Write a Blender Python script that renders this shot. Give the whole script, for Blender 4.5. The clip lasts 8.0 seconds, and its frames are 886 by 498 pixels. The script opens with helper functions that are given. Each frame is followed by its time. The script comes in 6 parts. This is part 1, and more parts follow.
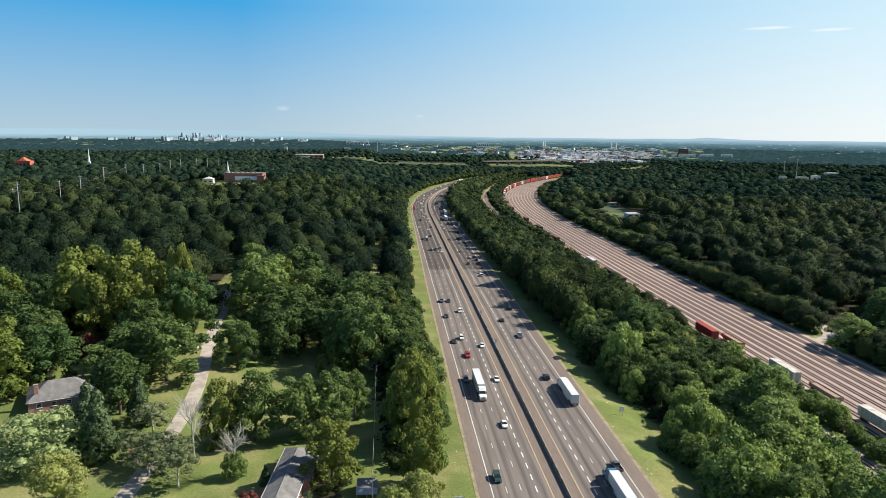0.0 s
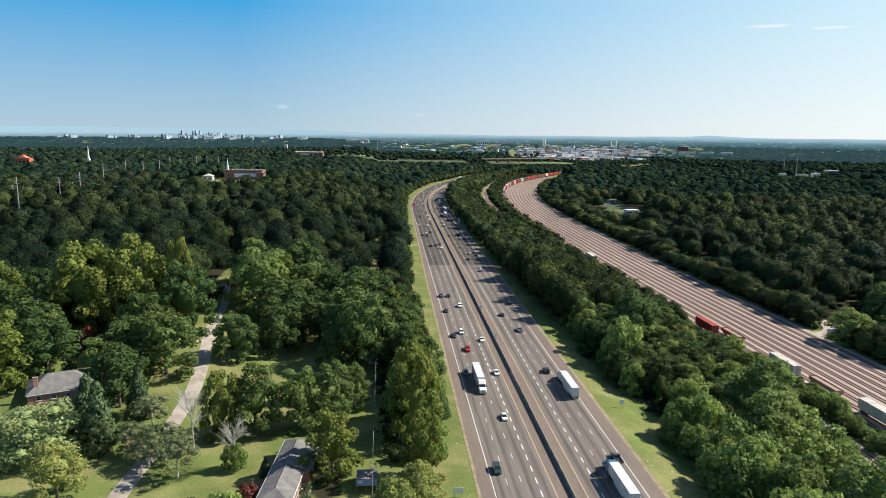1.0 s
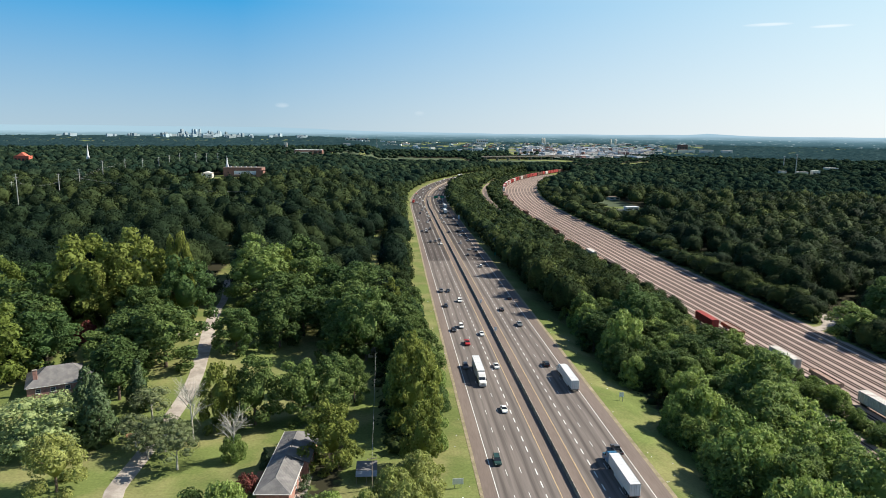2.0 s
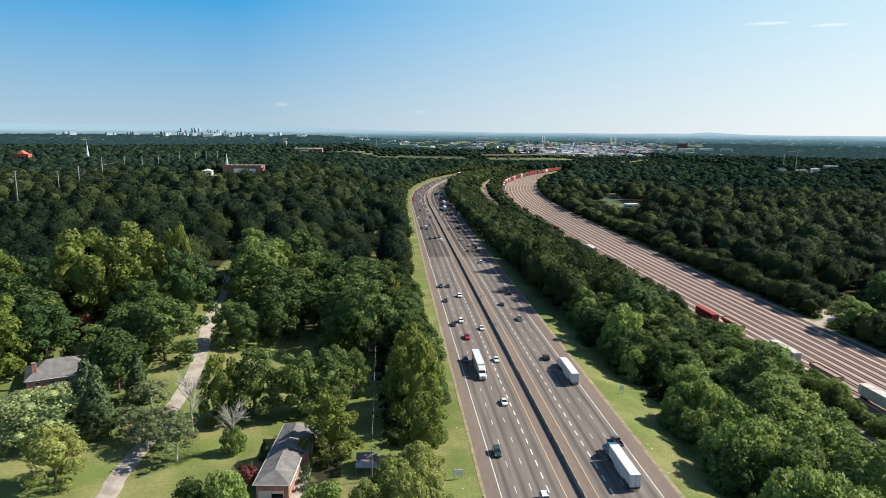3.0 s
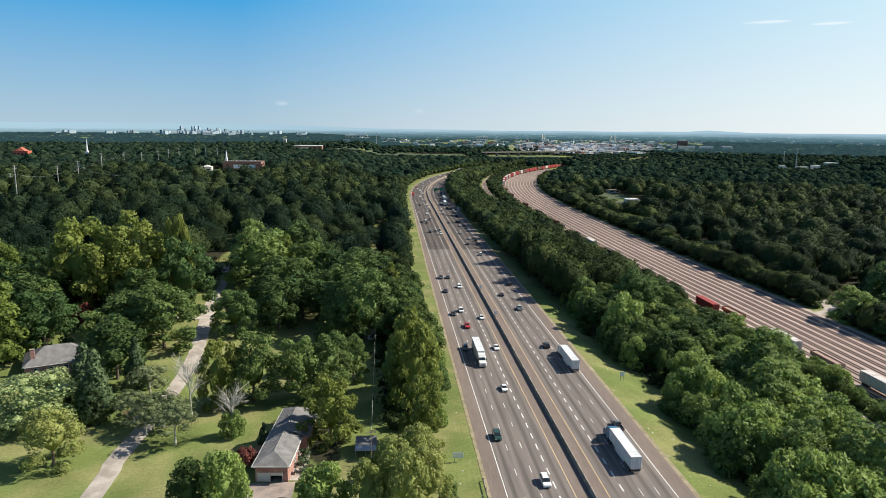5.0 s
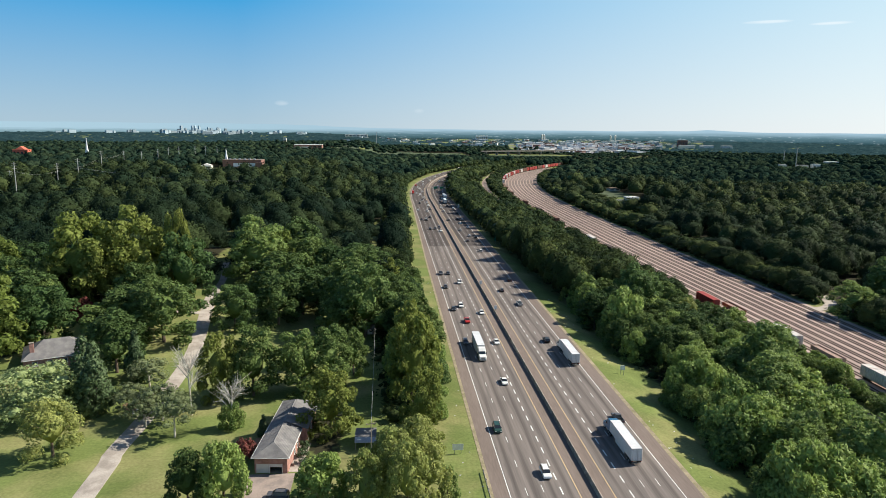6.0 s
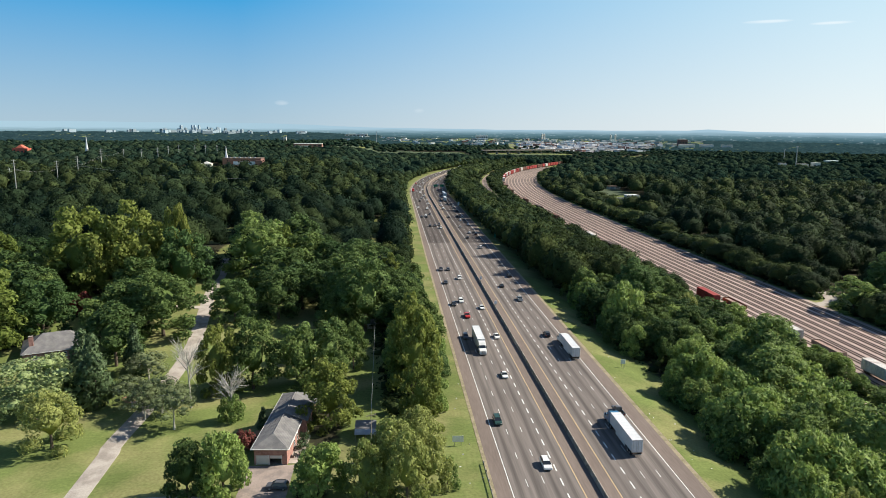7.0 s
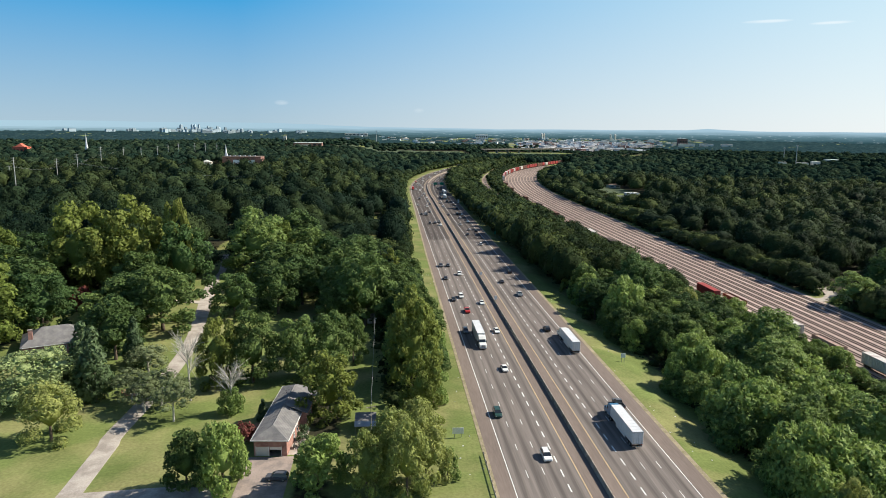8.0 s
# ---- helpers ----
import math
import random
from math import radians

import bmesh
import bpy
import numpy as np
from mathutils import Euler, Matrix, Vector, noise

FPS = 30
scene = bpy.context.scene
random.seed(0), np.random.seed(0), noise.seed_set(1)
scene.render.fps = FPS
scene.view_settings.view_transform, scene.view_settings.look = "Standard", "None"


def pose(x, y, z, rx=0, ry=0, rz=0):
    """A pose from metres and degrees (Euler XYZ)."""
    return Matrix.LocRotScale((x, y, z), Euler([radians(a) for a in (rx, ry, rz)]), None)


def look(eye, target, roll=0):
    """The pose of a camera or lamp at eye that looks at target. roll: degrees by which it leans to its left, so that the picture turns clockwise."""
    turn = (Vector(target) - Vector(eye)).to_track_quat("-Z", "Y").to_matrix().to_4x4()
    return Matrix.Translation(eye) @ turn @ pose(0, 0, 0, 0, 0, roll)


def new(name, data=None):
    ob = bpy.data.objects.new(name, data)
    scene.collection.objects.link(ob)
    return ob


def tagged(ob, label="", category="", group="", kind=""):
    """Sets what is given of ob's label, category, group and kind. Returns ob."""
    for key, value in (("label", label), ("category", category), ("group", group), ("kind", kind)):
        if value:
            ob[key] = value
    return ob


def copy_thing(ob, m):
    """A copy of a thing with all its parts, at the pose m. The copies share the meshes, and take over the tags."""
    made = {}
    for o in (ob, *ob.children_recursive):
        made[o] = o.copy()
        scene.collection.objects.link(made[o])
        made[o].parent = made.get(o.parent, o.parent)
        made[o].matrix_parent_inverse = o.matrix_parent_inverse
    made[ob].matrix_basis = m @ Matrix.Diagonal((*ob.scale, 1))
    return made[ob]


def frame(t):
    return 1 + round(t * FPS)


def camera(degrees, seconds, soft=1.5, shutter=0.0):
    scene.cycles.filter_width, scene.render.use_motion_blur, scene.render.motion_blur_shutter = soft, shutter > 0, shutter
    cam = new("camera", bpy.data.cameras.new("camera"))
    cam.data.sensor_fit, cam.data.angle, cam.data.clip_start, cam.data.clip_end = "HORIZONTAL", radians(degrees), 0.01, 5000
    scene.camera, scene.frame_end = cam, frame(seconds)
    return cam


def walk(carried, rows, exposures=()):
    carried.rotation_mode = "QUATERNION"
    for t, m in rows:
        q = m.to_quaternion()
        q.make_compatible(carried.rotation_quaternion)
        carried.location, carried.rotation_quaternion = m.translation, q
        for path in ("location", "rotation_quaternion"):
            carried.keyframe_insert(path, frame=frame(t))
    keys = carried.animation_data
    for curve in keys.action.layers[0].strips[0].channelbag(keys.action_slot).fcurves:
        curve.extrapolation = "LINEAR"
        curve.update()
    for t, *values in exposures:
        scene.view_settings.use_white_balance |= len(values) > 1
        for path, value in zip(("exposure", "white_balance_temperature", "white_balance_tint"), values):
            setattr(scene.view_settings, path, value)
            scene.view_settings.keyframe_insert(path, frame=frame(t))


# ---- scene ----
# camera: a drone that sinks straight down beside the motorway
cam = camera(66.18, 8.0, soft=0.9)
PATH = [
    (0.0, -0.348, -2.022, 87.585, -4.434, -9.767, -0.582),
    (0.5, -0.335, -2.000, 86.742, -4.441, -9.845, -0.579),
    (1.0, -0.343, -2.045, 85.838, -4.453, -9.915, -0.573),
    (1.5, -0.358, -2.080, 84.870, -4.469, -9.977, -0.566),
    (3.0, -0.345, -2.085, 81.877, -4.500, -10.102, -0.533),
    (3.5, -0.302, -2.060, 80.840, -4.506, -10.139, -0.523),
    (4.0, -0.272, -2.058, 79.817, -4.507, -10.169, -0.515),
    (4.5, -0.258, -2.040, 78.800, -4.507, -10.187, -0.507),
    (6.0, -0.218, -1.970, 75.710, -4.510, -10.208, -0.495),
    (6.5, -0.214, -1.925, 74.702, -4.509, -10.215, -0.490),
    (7.0, -0.197, -1.900, 73.700, -4.508, -10.230, -0.487),
    (7.5, -0.200, -1.908, 72.715, -4.511, -10.243, -0.489),
    (8.0, -0.230, -1.970, 71.773, -4.519, -10.249, -0.496),
]
walk(cam, [(t, pose(x, y, z, 90 + pitch, roll, yaw)) for t, x, y, z, yaw, pitch, roll in PATH],
     exposures=[(0.0, 0.68, 6400, 8), (8.0, 0.62, 6400, 8)])

# ---------------------------------------------------------------- light
SUN_EL, SUN_AZ = 39.0, 80.0        # azimuth clockwise from +y
world = bpy.data.worlds.new("sky")
scene.world = world
world.use_nodes = True
wn = world.node_tree
sky = wn.nodes.new("ShaderNodeTexSky")
sky.sky_type = "NISHITA"
sky.sun_disc = False
sky.sun_elevation, sky.sun_rotation = radians(SUN_EL), radians(SUN_AZ)
sky.altitude, sky.air_density, sky.dust_density, sky.ozone_density = 200, 1.0, 0.4, 2.5
# thin summer haze that pales the sky towards the horizon
wtc, wsep = wn.nodes.new("ShaderNodeTexCoord"), wn.nodes.new("ShaderNodeSeparateXYZ")
wn.links.new(wtc.outputs["Generated"], wsep.inputs[0])
def sky_node(kind, **inputs):
    n = wn.nodes.new(kind)
    if kind == "ShaderNodeMix":
        n.data_type = "RGBA"
    for k, v in inputs.items():
        n.inputs[k.replace("_", " ")].default_value = v
    return n


hz = sky_node("ShaderNodeMapRange", From_Min=0.2, From_Max=0.55, To_Min=0.92, To_Max=0.0)
up = sky_node("ShaderNodeMapRange", From_Min=0.0, From_Max=0.165)
side = sky_node("ShaderNodeMapRange", From_Min=-0.2, From_Max=0.74)
left_sky = sky_node("ShaderNodeMix", A=(3.75, 5.15, 6.25, 1), B=(0.44, 3.33, 6.67, 1))
right_sky = sky_node("ShaderNodeMix", A=(8.6, 8.85, 8.85, 1), B=(6.6, 8.3, 8.85, 1))
pale, wm = sky_node("ShaderNodeMix"), sky_node("ShaderNodeMix")
wn.links.new(wsep.outputs["Z"], hz.inputs["Value"])
wn.links.new(wsep.outputs["Z"], up.inputs["Value"])
wn.links.new(wsep.outputs["X"], side.inputs["Value"])
wn.links.new(up.outputs[0], left_sky.inputs["Factor"])
wn.links.new(up.outputs[0], right_sky.inputs["Factor"])
wn.links.new(side.outputs[0], pale.inputs["Factor"])
wn.links.new(left_sky.outputs["Result"], pale.inputs["A"])
wn.links.new(right_sky.outputs["Result"], pale.inputs["B"])
wn.links.new(hz.outputs[0], wm.inputs["Factor"])
wn.links.new(sky.outputs[0], wm.inputs["A"])
wn.links.new(pale.outputs["Result"], wm.inputs["B"])
# a few thin wisps of cloud, by bearing (x / y) and height
bearing = wn.nodes.new("ShaderNodeMath")
bearing.operation = "DIVIDE"
wn.links.new(wsep.outputs["X"], bearing.inputs[0])
wn.links.new(wsep.outputs["Y"], bearing.inputs[1])
wisp = wn.nodes.new("ShaderNodeTexNoise")
wisp.inputs["Scale"].default_value, wisp.inputs["Detail"].default_value = 1.0, 5.0
wmap = wn.nodes.new("ShaderNodeMapping")
wmap.inputs["Scale"].default_value = (22, 22, 190)
wn.links.new(wtc.outputs["Generated"], wmap.inputs[0])
wn.links.new(wmap.outputs[0], wisp.inputs["Vector"])


def sky_math(op, a, b):
    n = wn.nodes.new("ShaderNodeMath")
    n.operation = op
    for i, v in enumerate((a, b)):
        if isinstance(v, float):
            n.inputs[i].default_value = v
        else:
            wn.links.new(v, n.inputs[i])
    return n.outputs[0]


veil = sky_math("MULTIPLY", wisp.outputs["Fac"], 0.0)
for u0, z0, a, b, k in ((0.556, 0.1345, 0.042, 0.0024, 1.2), (0.655, 0.129, 0.038, 0.0022, 0.9), (-0.151, 0.0305, 0.011, 0.004, 0.4), (0.044, 0.0215, 0.008, 0.004, 0.25)):
    du = sky_math("DIVIDE", sky_math("SUBTRACT", bearing.outputs[0], u0), a)
    dz = sky_math("DIVIDE", sky_math("SUBTRACT", wsep.outputs["Z"], z0), b)
    q = sky_math("SUBTRACT", 1.0, sky_math("ADD", sky_math("MULTIPLY", du, du), sky_math("MULTIPLY", dz, dz)))
    veil = sky_math("ADD", veil, sky_math("MULTIPLY", sky_math("MULTIPLY", sky_math("MAXIMUM", q, 0.0), wisp.outputs["Fac"]), k))
cloudy = sky_node("ShaderNodeMix", B=(8.9, 9.15, 9.3, 1))
wn.links.new(sky_math("MINIMUM", veil, 0.85), cloudy.inputs["Factor"])
wn.links.new(wm.outputs["Result"], cloudy.inputs["A"])
wn.links.new(cloudy.outputs["Result"], wn.nodes["Background"].inputs[0])
wn.nodes["Background"].inputs[1].default_value = 0.072
sun = new("sun", bpy.data.lights.new("sun", "SUN"))
sun.data.energy, sun.data.angle, sun.data.color = 5.0, radians(0.6), (1.0, 0.91, 0.77)
_e, _a = radians(SUN_EL), radians(SUN_AZ)
to_sun = Vector((math.sin(_a) * math.cos(_e), math.cos(_a) * math.cos(_e), math.sin(_e)))
sun.matrix_basis = look(to_sun * 300, (0, 0, 0))


# ---------------------------------------------------------------- materials
def material(name, base, rough=0.85, metal=0.0, dark=0.75, light=1.2, scale=1.0, fine=8.0, bump=0.0, spec=0.3,
             vary=0.0, stretch=(1, 1, 1), second=None, second_scale=0.1, second_at=(0.45, 0.6)):
    """Base colour broken up by noise at two sizes; second: a colour that lies over it in patches; vary: spread from object to object."""
    m = bpy.data.materials.new(name)
    m.use_nodes = True
    nt = m.node_tree
    n, l = nt.nodes, nt.links
    b = n["Principled BSDF"]
    b.inputs["Roughness"].default_value = rough
    b.inputs["Metallic"].default_value = metal
    b.inputs["Specular IOR Level"].default_value = spec
    tc = n.new("ShaderNodeTexCoord")
    mp = n.new("ShaderNodeMapping")
    mp.inputs["Scale"].default_value = stretch
    l.new(tc.outputs["Object"], mp.inputs["Vector"])
    big = n.new("ShaderNodeTexNoise")
    big.inputs["Scale"].default_value, big.inputs["Detail"].default_value = scale, 3.0
    small = n.new("ShaderNodeTexNoise")
    small.inputs["Scale"].default_value, small.inputs["Detail"].default_value = fine, 4.0
    l.new(mp.outputs[0], big.inputs["Vector"]), l.new(mp.outputs[0], small.inputs["Vector"])
    add = n.new("ShaderNodeMath")
    add.operation = "ADD"
    l.new(big.outputs["Fac"], add.inputs[0]), l.new(small.outputs["Fac"], add.inputs[1])
    rng = n.new("ShaderNodeMapRange")
    rng.inputs["From Min"].default_value, rng.inputs["From Max"].default_value = 0.65, 1.35
    rng.inputs["To Min"].default_value, rng.inputs["To Max"].default_value = dark, light
    l.new(add.outputs[0], rng.inputs["Value"])
    colour = n.new("ShaderNodeMix")
    colour.data_type, colour.blend_type = "RGBA", "MULTIPLY"
    colour.inputs["Factor"].default_value = 1.0
    colour.inputs["A"].default_value = (*base, 1)
    if second:
        pat = n.new("ShaderNodeTexNoise")
        pat.inputs["Scale"].default_value, pat.inputs["Detail"].default_value = second_scale, 4.0
        l.new(mp.outputs[0], pat.inputs["Vector"])
        pr = n.new("ShaderNodeMapRange")
        pr.inputs["From Min"].default_value, pr.inputs["From Max"].default_value = second_at
        l.new(pat.outputs["Fac"], pr.inputs["Value"])
        mx = n.new("ShaderNodeMix")
        mx.data_type = "RGBA"
        mx.inputs["A"].default_value, mx.inputs["B"].default_value = (*base, 1), (*second, 1)
        l.new(pr.outputs[0], mx.inputs["Factor"]), l.new(mx.outputs["Result"], colour.inputs["A"])
    l.new(rng.outputs[0], colour.inputs["B"])
    out = colour.outputs["Result"]
    if vary:
        info = n.new("ShaderNodeObjectInfo")
        vr = n.new("ShaderNodeMapRange")
        vr.inputs["To Min"].default_value, vr.inputs["To Max"].default_value = 1 - vary, 1 + vary
        l.new(info.outputs["Random"], vr.inputs["Value"])
        vm = n.new("ShaderNodeMix")
        vm.data_type, vm.blend_type = "RGBA", "MULTIPLY"
        vm.inputs["Factor"].default_value = 1.0
        l.new(out, vm.inputs["A"]), l.new(vr.outputs[0], vm.inputs["B"])
        out = vm.outputs["Result"]
    l.new(out, b.inputs["Base Color"])
    if bump:
        bp = n.new("ShaderNodeBump")
        bp.inputs["Strength"].default_value, bp.inputs["Distance"].default_value = 1.0, bump
        l.new(small.outputs["Fac"], bp.inputs["Height"]), l.new(bp.outputs[0], b.inputs["Normal"])
    return m


def foliage(name, dark, light, by, grain=0.35, glow=0.25, gloss=0.25, patch_size=0.35, relief=1.1, depth=0.8):
    """Leaves: tone from tree to tree (by: 'object' or the mesh's tint), and from leaf clump to leaf clump."""
    m = bpy.data.materials.new(name)
    m.use_nodes = True
    n, l = m.node_tree.nodes, m.node_tree.links
    b = n["Principled BSDF"]
    b.inputs["Roughness"].default_value, b.inputs["Specular IOR Level"].default_value = 0.55, gloss
    if by == "object":
        info = n.new("ShaderNodeObjectInfo")
        tone = info.outputs["Random"]
    else:
        at = n.new("ShaderNodeAttribute")
        at.attribute_name = "tint"
        tone = at.outputs["Fac"]
    geo = n.new("ShaderNodeNewGeometry")
    tc = n.new("ShaderNodeTexCoord")
    no = n.new("ShaderNodeTexNoise")
    no.inputs["Scale"].default_value, no.inputs["Detail"].default_value = patch_size, 3.0
    l.new(tc.outputs["Object"], no.inputs["Vector"])
    mix = n.new("ShaderNodeMix")
    mix.data_type = "RGBA"
    mix.inputs["A"].default_value, mix.inputs["B"].default_value = (*dark, 1), (*light, 1)
    l.new(tone, mix.inputs["Factor"])
    add = n.new("ShaderNodeMath")
    add.operation = "ADD"
    l.new(geo.outputs["Random Per Island"], add.inputs[0]), l.new(no.outputs["Fac"], add.inputs[1])
    r = n.new("ShaderNodeMapRange")
    r.inputs["From Max"].default_value = 1.5
    r.inputs["To Min"].default_value, r.inputs["To Max"].default_value = 1 - grain, 1 + grain
    l.new(add.outputs[0], r.inputs["Value"])
    mul = n.new("ShaderNodeMix")
    mul.data_type, mul.blend_type = "RGBA", "MULTIPLY"
    mul.inputs["Factor"].default_value = 1.0
    l.new(mix.outputs["Result"], mul.inputs["A"]), l.new(r.outputs[0], mul.inputs["B"])
    l.new(mul.outputs["Result"], b.inputs["Base Color"])
    tuft = n.new("ShaderNodeTexNoise")
    tuft.inputs["Scale"].default_value, tuft.inputs["Detail"].default_value, tuft.inputs["Roughness"].default_value = relief, 4.0, 0.65
    l.new(tc.outputs["Object"], tuft.inputs["Vector"])
    bp = n.new("ShaderNodeBump")
    bp.inputs["Strength"].default_value, bp.inputs["Distance"].default_value = 1.0, depth
    l.new(tuft.outputs["Fac"], bp.inputs["Height"]), l.new(bp.outputs[0], b.inputs["Normal"])
    tr = n.new("ShaderNodeBsdfTranslucent")
    l.new(mul.outputs["Result"], tr.inputs["Color"])
    sh = n.new("ShaderNodeMixShader")
    sh.inputs[0].default_value = glow
    l.new(b.outputs[0], sh.inputs[1]), l.new(tr.outputs[0], sh.inputs[2])
    l.new(sh.outputs[0], n["Material Output"].inputs["Surface"])
    return m


M_GRASS = material("grass", (0.145, 0.182, 0.057), 0.95, dark=0.7, light=1.25, scale=0.08, fine=1.4, spec=0.1,
                   second=(0.225, 0.225, 0.093), second_scale=0.05, bump=0.05)
n, l = M_GRASS.node_tree.nodes, M_GRASS.node_tree.links
b = n["Principled BSDF"]
# the litter colour also stands in for deep shade between crowns
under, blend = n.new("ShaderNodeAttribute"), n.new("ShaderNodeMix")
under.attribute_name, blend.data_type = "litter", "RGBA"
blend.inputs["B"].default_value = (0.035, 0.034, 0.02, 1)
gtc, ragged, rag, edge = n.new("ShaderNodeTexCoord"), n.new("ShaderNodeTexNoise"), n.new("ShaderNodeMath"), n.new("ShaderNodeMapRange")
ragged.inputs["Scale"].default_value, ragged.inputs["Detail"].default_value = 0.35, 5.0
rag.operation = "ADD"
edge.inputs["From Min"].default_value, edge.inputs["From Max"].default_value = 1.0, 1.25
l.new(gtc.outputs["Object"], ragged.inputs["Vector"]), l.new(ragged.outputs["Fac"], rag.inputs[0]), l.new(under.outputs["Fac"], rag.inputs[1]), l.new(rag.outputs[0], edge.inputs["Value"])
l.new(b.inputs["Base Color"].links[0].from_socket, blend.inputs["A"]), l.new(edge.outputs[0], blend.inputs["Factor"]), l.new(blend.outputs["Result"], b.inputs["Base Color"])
def asphalt(name, base, second):
    m = material(name, base, 0.9, dark=0.8, light=1.17, scale=0.5, fine=3.0, stretch=(1, 0.03, 1), spec=0.02, second=second, second_scale=0.9)
    n, l = m.node_tree.nodes, m.node_tree.links
    b = n["Principled BSDF"]
    at, mr, mx = n.new("ShaderNodeAttribute"), n.new("ShaderNodeMapRange"), n.new("ShaderNodeMix")
    at.attribute_name, mx.data_type, mx.blend_type = "oil", "RGBA", "MULTIPLY"
    mr.inputs["To Min"].default_value, mr.inputs["To Max"].default_value = 1.08, 0.7
    mx.inputs["Factor"].default_value = 1.0
    l.new(at.outputs["Fac"], mr.inputs["Value"])
    l.new(b.inputs["Base Color"].links[0].from_socket, mx.inputs["A"]), l.new(mr.outputs[0], mx.inputs["B"]), l.new(mx.outputs["Result"], b.inputs["Base Color"])
    return m


M_ASPHALT = asphalt("worn_asphalt", (0.19, 0.166, 0.153), (0.157, 0.139, 0.13))
M_ASPHALT_DARK = asphalt("darker_asphalt", (0.112, 0.097, 0.091), (0.092, 0.082, 0.078))
M_SHOULDER = material("shoulder_asphalt", (0.2, 0.163, 0.144), 0.92, dark=0.8, light=1.15, scale=0.3, fine=3.0, stretch=(1, 0.08, 1), spec=0.02)
M_WHITE_LINE = material("white_road_paint", (0.72, 0.72, 0.7), 0.7, dark=0.75, light=1.05, scale=0.6, fine=4)
M_YELLOW_LINE = material("yellow_road_paint", (0.68, 0.5, 0.26), 0.7, dark=0.75, light=1.05, scale=0.6, fine=4)
M_CONCRETE = material("stained_concrete", (0.36, 0.32, 0.27), 0.9, dark=0.6, light=1.15, scale=0.4, fine=3, second=(0.22, 0.19, 0.16), second_scale=0.5)
M_BALLAST = material("track_ballast", (0.445, 0.352, 0.308), 0.95, dark=0.82, light=1.15, scale=0.15, fine=2.5, stretch=(1, 0.15, 1), bump=0.05, spec=0.02,
                     second=(0.36, 0.285, 0.25), second_scale=0.09)
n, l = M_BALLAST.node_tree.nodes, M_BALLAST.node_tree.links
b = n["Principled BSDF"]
tc, sp, dimming, wob, mx = n.new("ShaderNodeTexCoord"), n.new("ShaderNodeSeparateXYZ"), n.new("ShaderNodeMapRange"), n.new("ShaderNodeTexNoise"), n.new("ShaderNodeMix")
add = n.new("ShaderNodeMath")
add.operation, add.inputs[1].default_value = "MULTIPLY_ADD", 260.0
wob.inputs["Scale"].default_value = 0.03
dimming.inputs["From Min"].default_value, dimming.inputs["From Max"].default_value = 470.0, 720.0
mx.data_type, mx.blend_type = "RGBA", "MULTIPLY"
mx.inputs["B"].default_value = (0.84, 0.82, 0.8, 1)   # colour darkened up the line to match how dim it looks from the camera
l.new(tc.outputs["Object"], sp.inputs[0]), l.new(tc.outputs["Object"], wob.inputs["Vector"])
l.new(wob.outputs["Fac"], add.inputs[0]), l.new(sp.outputs["Y"], add.inputs[2]), l.new(add.outputs[0], dimming.inputs["Value"])
l.new(dimming.outputs[0], mx.inputs["Factor"]), l.new(b.inputs["Base Color"].links[0].from_socket, mx.inputs["A"]), l.new(mx.outputs["Result"], b.inputs["Base Color"])
M_TIES = material("tarred_ties_and_oily_stones", (0.29, 0.225, 0.192), 0.95, dark=0.7, light=1.25, scale=0.4, fine=3, stretch=(1, 0.6, 1), spec=0.15)
M_RAIL = material("rusty_rail", (0.062, 0.044, 0.037), 0.8, metal=0.0, dark=0.7, light=1.2, scale=0.3, fine=4)
M_BARK = material("bark", (0.13, 0.1, 0.075), 0.95, dark=0.6, light=1.3, scale=1.5, fine=7, stretch=(1, 1, 0.3), bump=0.04)
M_PALE_BARK = material("pale_bark", (0.55, 0.52, 0.46), 0.9, dark=0.55, light=1.1, scale=1.5, fine=7, stretch=(1, 1, 0.6), bump=0.03)
M_LEAF = foliage("broad_leaves", (0.067, 0.118, 0.04), (0.187, 0.252, 0.077), "object", 0.55, 0.38, 0.12)
# darker copy of broad_leaves, with shade over the further trees in its colour
M_LEAF_SHADED = foliage("shade_toned_leaves", (0.0425, 0.0788, 0.0275), (0.106, 0.153, 0.0462), "object", 0.55, 0.3, 0.1)
M_LEAF_BRIGHT = foliage("sunny_yellow_green_leaves", (0.125, 0.168, 0.038), (0.195, 0.22, 0.054), "object", 0.5, 0.35, 0.12)
M_LEAF_PALE = foliage("pale_green_leaves", (0.246, 0.308, 0.127), (0.32, 0.382, 0.166), "object", 0.45, 0.35)
M_LEAF_FRESH = foliage("fresh_green_leaves", (0.145, 0.217, 0.0594), (0.237, 0.309, 0.0855), "object", 0.5, 0.32, 0.15)
M_LEAF_GREY = foliage("thin_grey_green_leaves", (0.162, 0.1998, 0.0918), (0.2052, 0.2376, 0.1188), "object", 0.45, 0.4)
M_LEAF_LIME = foliage("light_yellowish_leaves", (0.2, 0.24, 0.065), (0.265, 0.29, 0.09), "object", 0.5, 0.4)
M_LEAF_RED = foliage("dull_red_leaves", (0.14, 0.04, 0.03), (0.19, 0.06, 0.05), "object")
M_LEAF_FIR = foliage("dark_needle_foliage", (0.075, 0.12, 0.055), (0.1, 0.15, 0.065), "object")
# M_MIX and M_WOODS are darkened: cloud shade over the woods put into colour
M_MIX = foliage("mixed_woodland_leaves", (0.0106, 0.023, 0.014), (0.0446, 0.0634, 0.0238), "mesh", 0.6, 0.16, 0.03)
